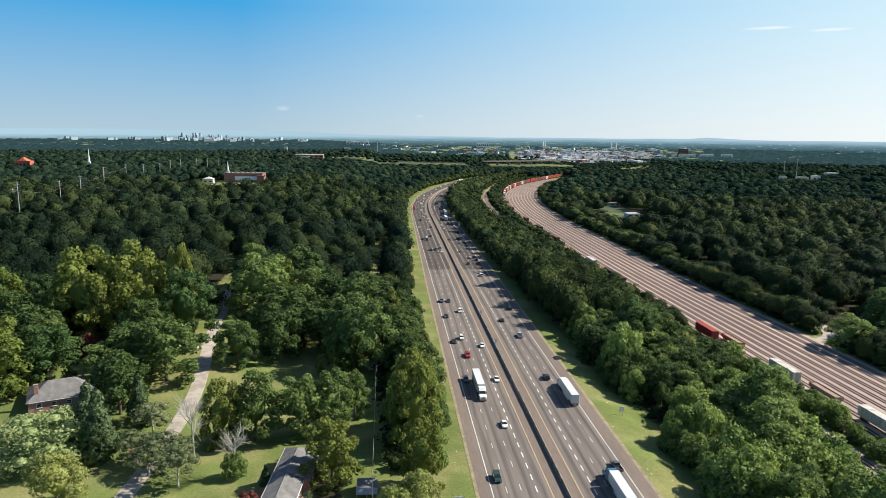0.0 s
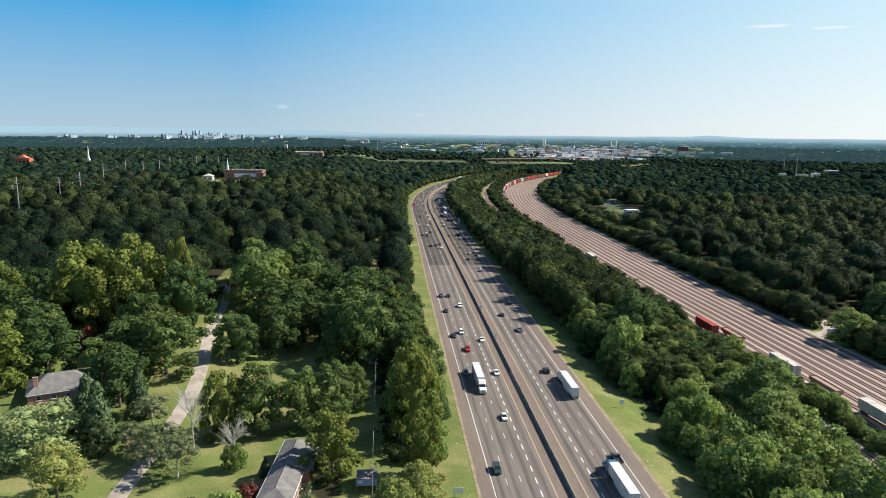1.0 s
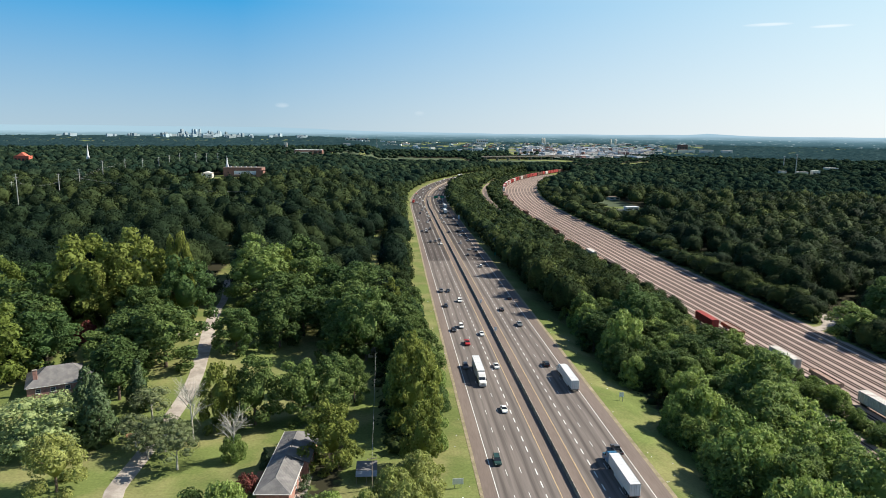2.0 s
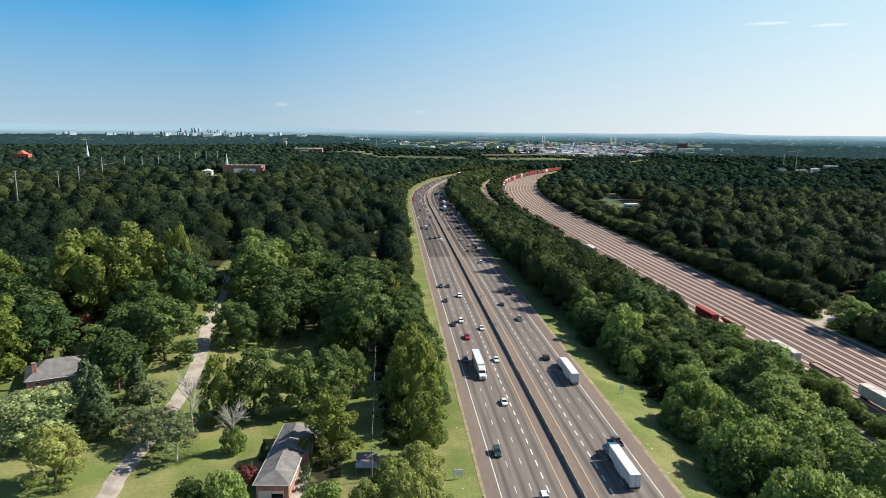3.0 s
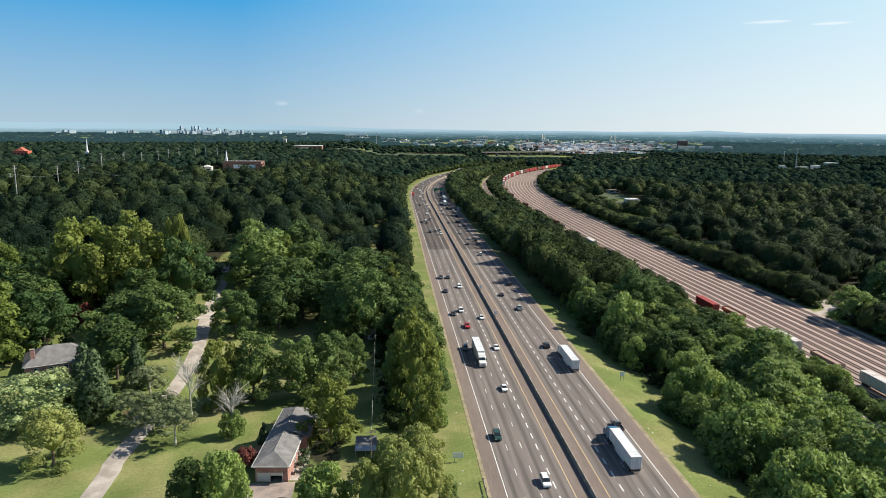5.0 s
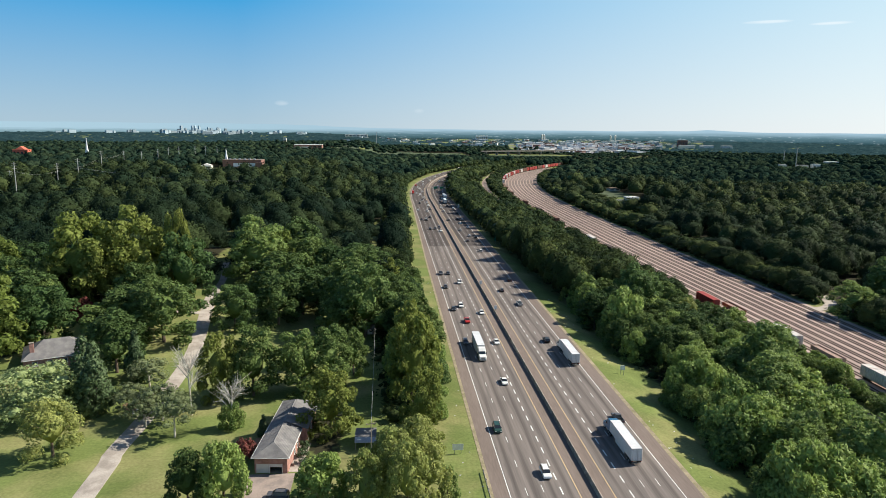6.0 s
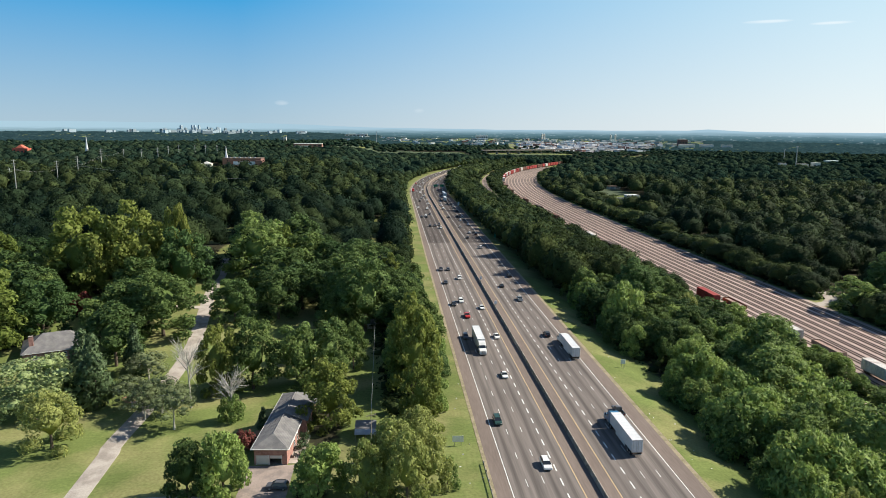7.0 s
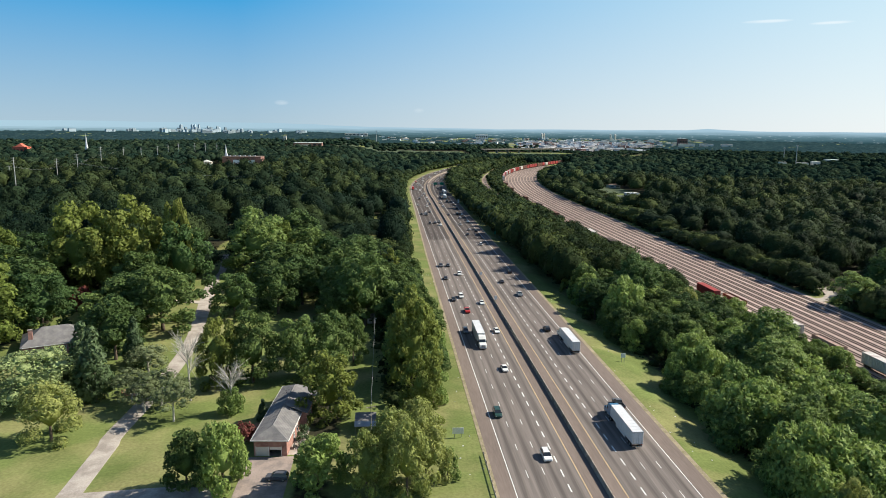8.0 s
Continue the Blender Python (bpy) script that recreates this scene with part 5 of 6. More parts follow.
def build_railcar(kind, colour):
    e = thing({"box": "boxcar", "gondola": "gondola_car", "container": "container_car"}[kind], Matrix(),
              {"box": f"{colour} steel boxcar standing on a yard track", "gondola": f"{colour} low open gondola car on a yard track", "container": f"{colour} shipping container on a flat railcar"}[kind], "railcar", "rail cars in the yard")
    L, top = (8.2, 4.6) if kind == "box" else ((7.6, 2.6) if kind == "gondola" else (7.0, 6.2))
    mt = CARS[colour]
    if kind == "gondola":
        bm = box(-1.5, 1.5, -L, L, 1.1, 1.3)
        for x0, x1, y0, y1 in ((-1.5, -1.4, -L, L), (1.4, 1.5, -L, L), (-1.4, 1.4, -L, -L + 0.1), (-1.4, 1.4, L - 0.1, L)):
            block(bm, x0, x1, y0, y1, 1.2, top)
        body = part("body", bm, mt, e)
        part("load", box(-1.38, 1.38, -L + 0.12, L - 0.12, 1.3, top - 0.35), CARS["tan"], e)
    else:
        body = part("body", box(-1.5, 1.5, -L, L, 1.1, top, 0.05), mt, e)
        part("roof", outline([(-L - 0.05, top - 0.02), (-L - 0.05, top + 0.08), (L + 0.05, top + 0.08), (L + 0.05, top - 0.02)], 1.56, 0.03), CARS["white"] if colour == "white" else mt, e)
        if kind == "box":
            for s in (-1, 1):
                part("door", box(s * 1.52 - 0.04, s * 1.52 + 0.04, -1.5, 1.5, 1.25, top - 0.3), mt, e)
    k = int(2 * L / 1.2)
    for s in (-1, 1):
        for i in range(k + 1):
            y = -L + 0.1 + i * (2 * L - 0.2) / k
            part("rib", box(s * 1.54 - 0.05, s * 1.54 + 0.05, y - 0.06, y + 0.06, 1.15, top - 0.05), mt, body)
    for y in (-L + 2, L - 2):
        b = part("bogie", box(-1.1, 1.1, y - 1.4, y + 1.4, 0.45, 0.95, 0.05), M_CHASSIS, e)
        for wy in (-0.9, 0.9):
            part("wheelset", rods(((-0.85, y + wy, 0.46), (0.85, y + wy, 0.46), 0.46), n=12), M_RAIL, b)
    return e


RAIL_MADE = {}


def park(kind, colour, y, off=-26.0):
    s = np.interp(y, YARD.p[:, 1], YARD.s)
    x, yy, a = YARD.at(s, off)
    m = pose(x, yy, YZ + 0.25, 0, 0, math.degrees(a))
    if (kind, colour) in RAIL_MADE:
        return copy_thing(RAIL_MADE[kind, colour], m)
    RAIL_MADE[kind, colour] = build_railcar(kind, colour)
    RAIL_MADE[kind, colour].matrix_basis = m


for kind, colour, y in [("box", "red", 290.5), ("gondola", "brown", 340), ("gondola", "brown", 357), ("gondola", "tan", 374),
                        ("box", "dark", 404), ("box", "dark", 421), ("gondola", "rust", 439), ("box", "white", 461), ("gondola", "rust", 480), ("gondola", "rust", 513), ("gondola", "brown", 546), ("box", "brown", 565),
                        ("gondola", "rust", 593), ("box", "dark", 630), ("gondola", "rust", 658), ("box", "brown", 695), ("gondola", "rust", 713), ("gondola", "brown", 745), ("gondola", "tan", 768), ("box", "brown", 795), ("gondola", "rust", 823),
                        ("gondola", "tan", 845), ("box", "brown", 863), ("gondola", "rust", 885), ("gondola", "tan", 908), ("gondola", "tan", 934), ("container", "white", 961)]:
    park(kind, colour, y)
for kind, colour, y, off in [("box", "white", 190, -17.5), ("gondola", "tan", 217, -17.5), ("box", "white", 237, -21), ("gondola", "rust", 279, -19.5)]:
    park(kind, colour, y, off)
row = random.Random(3)
y = 985.0
while y < 1420:
    park("container", row.choice(["red", "red", "red", "red", "white", "brown"]), y)
    y += 13.5 + row.choice([0, 0, 3])

# ---------------------------------------------------------------- houses and gardens
M_BRICK = material("red_brick", (0.4, 0.225, 0.19), 0.9, dark=0.75, light=1.2, scale=0.8, fine=9, second=(0.32, 0.17, 0.14), second_scale=1.5)
M_SHINGLE = material("grey_asphalt_shingles", (0.165, 0.16, 0.162), 0.95, dark=0.75, light=1.25, scale=0.5, fine=6, stretch=(1, 1, 1), second=(0.2, 0.195, 0.19), second_scale=0.7)
M_TRIM = material("white_trim", (0.72, 0.71, 0.68), 0.7, dark=0.9, light=1.05)
M_DOOR = material("cream_garage_door", (0.66, 0.64, 0.6), 0.6, dark=0.9, light=1.05)
M_DARK = material("dim_interior", (0.03, 0.028, 0.026), 0.9)
M_PANE = material("window_glass", (0.03, 0.04, 0.05), 0.06, spec=0.8)
M_DRIVE = material("pale_concrete_drive", (0.42, 0.375, 0.33), 0.92, dark=0.75, light=1.15, scale=0.25, fine=3, second=(0.32, 0.28, 0.245), second_scale=0.3)
M_FORE = material("stained_pinkish_concrete", (0.34, 0.275, 0.24), 0.92, dark=0.75, light=1.15, scale=0.25, fine=3, second=(0.24, 0.2, 0.18), second_scale=0.3)
M_EARTH = material("bare_reddish_earth", (0.3, 0.17, 0.1), 0.95, dark=0.75, light=1.2, scale=0.3, fine=3)
M_TIN = material("corrugated_tin", (0.4, 0.42, 0.44), 0.5, metal=0.4, dark=0.8, light=1.1, scale=0.6, fine=4)
M_WOODPOLE = material("grey_timber_pole", (0.28, 0.24, 0.2), 0.9, dark=0.7, light=1.2, scale=1, fine=5, stretch=(1, 1, 0.2))
M_SIGN_BACK = material("bare_aluminium_sign", (0.72, 0.73, 0.74), 0.5, metal=0.1, dark=0.85, light=1.1)
M_SIGN_GREEN = material("green_sign_sheet", (0.01, 0.16, 0.1), 0.5)
M_SIGN_WHITE = material("white_sign_sheet", (0.75, 0.76, 0.78), 0.5)


def hip_roof(bm, x0, x1, y0, y1, z, rise, hip, over=0.5, thick=0.18):
    """A hipped roof with its ridge along y, with a fascia of some thickness."""
    x0, x1, y0, y1 = x0 - over, x1 + over, y0 - over, y1 + over
    c = (x0 + x1) / 2
    low = [bm.verts.new(p) for p in ((x0, y0, z - thick), (x1, y0, z - thick), (x1, y1, z - thick), (x0, y1, z - thick))]
    eave = [bm.verts.new(p) for p in ((x0, y0, z), (x1, y0, z), (x1, y1, z), (x0, y1, z))]
    r0, r1 = bm.verts.new((c, y0 + hip, z + rise)), bm.verts.new((c, y1 - hip, z + rise))
    for i in range(4):
        j = (i + 1) % 4
        bm.faces.new((low[i], low[j], eave[j], eave[i]))
    bm.faces.new(low[::-1])
    bm.faces.new((eave[0], eave[1], r0)), bm.faces.new((eave[1], eave[2], r1, r0)), bm.faces.new((eave[2], eave[3], r1)), bm.faces.new((eave[3], eave[0], r0, r1))


def window_part(parent, x, y, z, w, h, face):
    """A sash window with frame, pane and sill. face: 'x+', 'x-' or 'y-'."""
    a = new("window")
    a.parent = parent
    a.matrix_basis = pose(x, y, z, 0, 0, {"y-": 0, "x+": 90, "x-": -90}[face])
    bm = bmesh.new()
    for x0, x1, z0, z1 in ((-w / 2, -w / 2 + 0.09, 0, h), (w / 2 - 0.09, w / 2, 0, h), (-w / 2 + 0.09, w / 2 - 0.09, 0, 0.09), (-w / 2 + 0.09, w / 2 - 0.09, h - 0.09, h), (-w / 2 + 0.09, w / 2 - 0.09, h / 2 - 0.03, h / 2 + 0.03)):
        block(bm, x0, x1, -0.06, 0.02, z0, z1)
    part("frame", bm, M_TRIM, a)
    part("pane", box(-w / 2 + 0.05, w / 2 - 0.05, -0.02, 0.01, 0.05, h - 0.05), M_PANE, a)
    part("sill", box(-w / 2 - 0.1, w / 2 + 0.1, -0.14, 0.02, -0.09, -0.005), M_TRIM, a)


def shingle_rows(bm, x0, x1, y0, y1, z0, z1, side):
    """Courses of shingles as thin steps up one slope of a roof whose ridge runs along y."""
    n = 14
    for i in range(1, n):
        t = i / n
        x, z = x0 + (x1 - x0) * t, z0 + (z1 - z0) * t
        inset = abs(x1 - x0) * t
        block(bm, x - 0.04, x + 0.04, y0 + inset, y1 - inset, z - 0.02, z + 0.03)


def ranch_house():
    g0 = ground(-27, 150)
    e = thing("house", Matrix.Translation((0, 0, g0)), "long low brick house with grey hipped roof and double garage", "house")
    X0, X1, Y0, Y1, WH = -30.4, -23.2, 138.4, 169.0, 3.85
    w = 0.25
    wall = new("brickwork")
    wall.parent = e
    # garage front with two openings
    bm = bmesh.new()
    for x0, x1, z0, z1 in ((X0, -29.95, -0.3, WH), (-27.35, -27.0, -0.3, WH), (-24.4, X1, -0.3, WH), (-29.95, -27.35, 2.2, WH), (-27.0, -24.4, 2.2, WH)):
        block(bm, x0, x1, Y0, Y0 + w, z0, z1)
    part("front_wall", bm, M_BRICK, wall)
    part("west_wall", box(X0, X0 + w, Y0 + w, Y1, -0.3, WH), M_BRICK, wall)
    part("east_wall", box(X1 - w, X1, Y0 + w, Y1, -0.3, WH), M_BRICK, wall)
    part("back_wall", box(X0 + w, X1 - w, Y1 - w, Y1, -0.3, WH), M_BRICK, wall)
    part("gable_band", box(X0 - 0.02, X1 + 0.02, Y0 - 0.02, Y0, 3.66, WH), M_TRIM, wall)
    part("garage_floor", box(X0 + w, X1 - w, Y0 + 0.05, Y0 + 7, -0.1, 0.03), M_CONCRETE, e)
    # back wall coloured near black for the unlit inside of the garage
    part("garage_back", box(X0 + w, X1 - w, Y0 + 6.8, Y0 + 7, 0.03, WH), M_DARK, e)
    d = part("garage_door", box(-29.93, -27.37, Y0 + 0.1, Y0 + 0.16, 0.04, 2.18), M_DOOR, e, "closed cream panelled garage door")
    for z in (0.55, 1.1, 1.65):
        part("panel_joint", box(-29.93, -27.37, Y0 + 0.085, Y0 + 0.1, z - 0.015, z + 0.015), M_TRIM, d)
    part("garage_door", box(-26.98, -24.42, Y0 + 0.1, Y0 + 0.16, 1.45, 2.18), M_DOOR, e, "half raised garage door above a dark opening")
    for x0, x1 in ((-30.05, -29.95), (-27.3, -27.05), (-24.4, -24.28)):
        part("door_jamb", box(x0, x1, Y0 - 0.05, Y0, 0, 2.3), M_TRIM, e)
    # main roof, and the lower wing along the east front
    bm = bmesh.new()
    hip_roof(bm, X0, X1, Y0, Y1, WH + 0.05, 2.0, 3.7)
    roof = part("roof", bm, M_SHINGLE, e)
    bm = bmesh.new()
    c = (X0 + X1) / 2
    shingle_rows(bm, X0 - 0.5, c, Y0 - 0.5, Y1 + 0.5, WH + 0.05, WH + 2.05, -1)
    shingle_rows(bm, X1 + 0.5, c, Y0 - 0.5, Y1 + 0.5, WH + 0.05, WH + 2.05, 1)
    part("shingle_layer", bm, M_SHINGLE, roof)
    part("ridge_cap", rods(((c, Y0 + 3.2, WH + 2.06), (c, Y1 - 3.2, WH + 2.06), 0.09)), M_SHINGLE, roof)
    wing = new("wing")
    wing.parent = e
    part("wing_wall", box(X1, X1 + 1.5, 153, 165.5, -0.3, WH - 0.02), M_BRICK, wing)
    bm = bmesh.new()
    a = [bm.verts.new(p) for p in ((X1 - 3.2, 152.4, WH + 1.9), (X1 + 2.0, 152.4, WH - 0.02), (X1 + 2.0, 166, WH - 0.02), (X1 - 3.2, 166, WH + 1.9))]
    b = [bm.verts.new((v.co.x, v.co.y, v.co.z + 0.16)) for v in a]
    bm.faces.new(a[::-1]), bm.faces.new(b)
    for i in range(4):
        j = (i + 1) % 4
        bm.faces.new((a[i], a[j], b[j], b[i]))
    part("wing_roof", bm, M_SHINGLE, wing)
    bm = bmesh.new()
    for x0, x1, y0, y1 in ((X0 - 0.62, X0 - 0.5, Y0 - 0.6, Y1 + 0.6), (X1 + 0.5, X1 + 0.62, Y0 - 0.6, 152.3), (X0 - 0.5, X1 + 0.5, Y0 - 0.62, Y0 - 0.5)):
        block(bm, x0, x1, y0, y1, WH - 0.12, WH + 0.03)
    part("gutter", bm, M_TRIM, e)
    for y in (146, 149.5, 158.5, 162.5):
        window_part(e, X1 + (0.02 if y < 152 else 1.52), y, 0.95, 1.3, 1.35, "x+")
    for y in (145, 150, 156, 162):
        window_part(e, X0 - 0.02, y, 0.95, 1.3, 1.3, "x-")
    part("front_door", box(X1 + 1.5, X1 + 1.56, 154.5, 155.5, 0.02, 2.1), M_DOOR, e)
    part("vent_pipe", rods(((c + 1.6, 151.5, WH + 0.9), (c + 1.6, 151.5, WH + 1.75), 0.09)), M_CHASSIS, e)
    part("vent_pipe", rods(((c - 1.2, 161, WH + 1.1), (c - 1.2, 161, WH + 1.9), 0.07)), M_CHASSIS, e)
    tagged(thing("patio", Matrix.Translation((0, 0, 0)), "pale concrete patio strip along the brick house", "patio"), kind="structure")
    p = bpy.data.objects["patio"]
    part("paving", box(X1 + 0.05, X1 + 2.6, 139, 152.8, g0 - 0.2, g0 + 0.06), M_DRIVE, p)
    b = thing("garden_bench", pose(X1 + 1.0, 142.2, g0 + 0.06, 0, 0, 90), "small dark bench against the house wall", "bench")
    part("seat", box(-0.7, 0.7, -0.25, 0.25, 0.4, 0.47), M_CHASSIS, b)
    part("backrest", box(-0.7, 0.7, 0.2, 0.27, 0.47, 0.9), M_CHASSIS, b)
    for x in (-0.62, 0.62):
        for y in (-0.2, 0.2):
            part("leg", box(x - 0.04, x + 0.04, y - 0.04, y + 0.04, 0.0, 0.4), M_CHASSIS, b)


ranch_house()
# the house stands four degrees off the motorway's line
askew = Matrix.Translation((0.35, 1.4, 0)) @ Matrix.Translation((-30.4, 138.4, 0)) @ Matrix.Rotation(radians(-4.0), 4, "Z") @ Matrix.Translation((30.4, -138.4, 0))
for ob in [o for o in bpy.data.objects if o.parent is None and o.name in ("house", "patio", "garden_bench")]:
    ob.matrix_basis = askew @ ob.matrix_basis


def chimney_house(x, y, turn, w=11.0, l=22.0, wall_h=2.9, rise=2.6):
    e = thing("house", pose(x, y, ground(x, y), 0, 0, turn), "low house with grey gabled roof and a brick chimney", "house")
    part("wall", box(-w / 2, w / 2, -l / 2, l / 2, -1.0, wall_h), M_BRICK, e)
    bm = bmesh.new()
    hip_roof(bm, -w / 2, w / 2, -l / 2, l / 2, wall_h + 0.1, rise, 6.0)
    roof = part("roof", bm, M_SHINGLE, e)
    bm = bmesh.new()
    shingle_rows(bm, -w / 2 - 0.5, 0, -l / 2 - 0.5 - 4, l / 2 + 4.5, wall_h + 0.1, wall_h + 0.1 + rise, -1)
    bm.free()
    part("chimney", box(-4.8, -3.8, 6.0, 7.2, 0, wall_h + rise + 0.6, 0.03), M_BRICK, e)
    part("chimney_cap", box(-4.88, -3.72, 5.92, 7.28, wall_h + rise + 0.6, wall_h + rise + 0.72), M_CONCRETE, e)
    part("gutter", box(-w / 2 - 0.6, -w / 2 - 0.5, -l / 2, l / 2, wall_h - 0.05, wall_h + 0.08), M_TRIM, e)
    for yy in (-6, -2, 2, 6):
        window_part(e, -w / 2 - 0.02, yy, 0.9, 1.4, 1.3, "x-")
    for xx in (-3, 2.5):
        window_part(e, xx, -l / 2 - 0.02, 0.9, 1.4, 1.3, "y-")
    return e


chimney_house(-104.5, 212, 114, 14.5, 18.0, rise=3.9)

# drive and garage forecourt
drive_way = thing("driveway", Matrix(), "pale concrete drive winding up between trees", "driveway", kind="structure")


def lane(name, line, half, s0, s1, lift=0.06, mat=M_DRIVE, parent=drive_way):
    v, f = [], []
    ss = np.arange(s0, s1, 3.0)
    for s in ss:
        for o, dz in ((-half - 0.1, -0.3), (-half, lift), (0, lift + 0.02), (half, lift), (half + 0.1, -0.3)):
            x, y, _ = line.at(s, o)
            v.append((x, y, ground(x, y) + dz))
    for i in range(len(ss) - 1):
        for j in range(4):
            a = i * 5 + j
            f.append((a, a + 1, a + 6, a + 5))
    return raw(name, v, f, mat, parent)


bend = float(np.interp(288, DRIVE.p[:, 1], DRIVE.s))
lane("drive_surface", DRIVE, 2.3, 0, bend + 3)
lane("upper_drive", DRIVE, 1.5, bend, float(np.interp(352, DRIVE.p[:, 1], DRIVE.s)), lift=0.05)
lane("side_branch", Line([(-67, 254), (-75, 255.5), (-90, 256)]), 1.6, 0, 22, lift=0.09)
fore = thing("forecourt", Matrix(), "stained concrete forecourt before the garage", "driveway", kind="structure")
lane("lower_drive", Line([(-64, 122), (-52, 123), (-42, 123.5), (-30, 121)]), 4.0, 0, 33, lift=0.1)
FG = ground(-26, 132)
part("forecourt_slab", box(-31.2, -21.2, 118, 139.2, FG - 0.3, FG + 0.05), M_FORE, fore)
bed = thing("bare_patch", Matrix(), "patch of bare reddish earth beside the drive", "soil", kind="structure")
v = [(-68 + 4.5 * math.cos(a) * (1 + 0.2 * math.sin(3 * a)), 178 + 3.2 * math.sin(a) * (1 + 0.2 * math.cos(2 * a))) for a in [i * 6.283 / 18 for i in range(18)]]
vv = [(-68, 178, ground(-68, 178) + 0.12)] + [(x, y, ground(x, y) + 0.05) for x, y in v]
raw("earth", vv, [(0, i + 1, (i + 1) % 18 + 1) for i in range(18)], M_EARTH, bed)
bed2 = thing("bare_patch", Matrix(), "strip of bare orange earth by the house wall", "soil", kind="structure")
part("earth", box(-33.0, -31.4, 150, 157, FG - 0.2, FG + 0.07), M_EARTH, bed2)
parked = build_car("suv", "grey")
tagged(parked, "dark grey station wagon parked on the forecourt", "car", "parked")
parked["group"] = ""
parked.matrix_basis = pose(-23.4, 129.2, FG + 0.05, 0, 0, 84)
MADE.pop((build_car, ("suv", "grey")), None)

white_car = build_car("sedan", "white")
tagged(white_car, "white saloon parked under garden trees", "car")
white_car["group"] = ""
white_car.matrix_basis = pose(-37.2, 303, ground(-37.2, 303) + 0.02, 0, 0, 70)
MADE.pop((build_car, ("sedan", "white")), None)
hut = thing("garden_shed", pose(-6.2, 242.5, ground(-6.2, 242.5), 0, 0, 3), "small shed with a dark roof and pale front", "shed")
part("wall", box(-2.2, 2.2, -1.6, 1.6, -0.3, 2.1), M_TRIM, hut)
bm = bmesh.new()
hip_roof(bm, -2.2, 2.2, -1.6, 1.6, 2.1, 1.1, 0.8, over=0.3, thick=0.12)
part("roof", bm, M_SHINGLE, hut)
part("door", box(-0.5, 0.5, -1.66, -1.6, 0.0, 1.9), M_WOODPOLE, hut)

# open tin shelter under the trees
sg = ground(-6, 150)
shed = thing("tin_shelter", Matrix.Translation((-6.1, 151.2, sg)), "low open shelter with a corrugated tin roof", "shed")
bm = bmesh.new()
for i in range(24):
    x = -2.55 + i * 0.2125
    block(bm, x, x + 0.11, -1.9, 0.1, 0, 0.06, m=pose(0, 0, 2.3, 14, 0, 0))
    block(bm, x + 0.11, x + 0.2125, -1.9, 0.1, -0.03, 0.03, m=pose(0, 0, 2.3, 14, 0, 0))
part("roof_front", bm, M_TIN, shed, "pale corrugated tin roof slope")
bm = bmesh.new()
block(bm, -2.55, 2.55, 0.0, 4.6, -0.03, 0.03, m=pose(0, 0.08, 2.33, 3, 0, 0))
part("roof_back", bm, M_SHINGLE, shed, "dark rear roof slope")
part("back_wall", box(-2.4, 2.4, 4.4, 4.5, -0.2, 2.5), M_WOODPOLE, shed)
for x in (-2.35, 0, 2.35):
    part("post", box(x - 0.06, x + 0.06, -1.7, -1.58, -0.2, 1.82), M_WOODPOLE, shed)


# ---------------------------------------------------------------- roadside
def board_sign(x, y, z, w, h, clear, mat, label, legs=2, turn=0.0):
    e = thing("road_sign", pose(x, y, z, 0, 0, turn), label, "sign")
    b = part("board", box(-w / 2, w / 2, -0.03, 0.03, clear, clear + h, 0.01), mat, e)
    for zz in (0.25, 0.75):
        part("stiffener", box(-w / 2 + 0.05, w / 2 - 0.05, 0.03, 0.08, clear + h * zz - 0.03, clear + h * zz + 0.03), M_STEEL, b)
    for i in range(legs):
        xx = 0 if legs == 1 else -w / 2 + w * (0.2 + 0.6 * i / (legs - 1))
        part("post", box(xx - 0.06, xx + 0.06, 0.08, 0.2, -0.3, clear + h * 0.9), M_STEEL, e)
    return e


board_sign(15.6, 146.0, ground(15.6, 146.0), 2.6, 1.5, 1.0, M_SIGN_BACK, "unpainted grey back of a road sign on two posts", turn=0)
board_sign(73.6, 199.0, ground(73.6, 199.0), 1.5, 1.5, 1.6, M_SIGN_WHITE, "small white road sign on the grassy verge")
board_sign(71, 512, ground(71, 512), 3.0, 2.2, 2.2, M_SIGN_WHITE, "white road sign on the grassy verge")
board_sign(71.5, 440, ground(71.5, 440), 4.5, 3.2, 2.4, M_SIGN_GREEN, "green direction sign on two steel posts")
board_sign(64, 622, ground(65, 622), 1.6, 3.2, 2.0, M_SIGN_WHITE, "narrow white road sign beside the shoulder", 1)
for y in (312, 266):
    board_sign(MID, y, 1.05, 1.1, 1.5, 1.0, M_SIGN_WHITE, "small sign standing on the median barrier", 1)

gantry = thing("sign_gantry", pose(0, 0, 0), "green overhead signs on a steel gantry", "sign gantry")
gx0, gy0, ga = ROAD.at(ROAD_S0 + 764, 4)
gx1, gy1, _ = ROAD.at(ROAD_S0 + 764, 24)
part("upright", rods(((gx1, gy1, -3), (gx1, gy1, 8.6), 0.28)), M_STEEL, gantry)
part("upright", rods(((MID + ROAD.at(ROAD_S0 + 764, 0)[0] - MID, gy0 + 0.1, 0.6), (ROAD.at(ROAD_S0 + 764, 0)[0], gy0 + 0.1, 8.6), 0.25)), M_STEEL, gantry)
part("beam", rods(((ROAD.at(ROAD_S0 + 764, 0)[0], gy0, 8.3), (gx1, gy1, 8.3), 0.25)), M_STEEL, gantry)
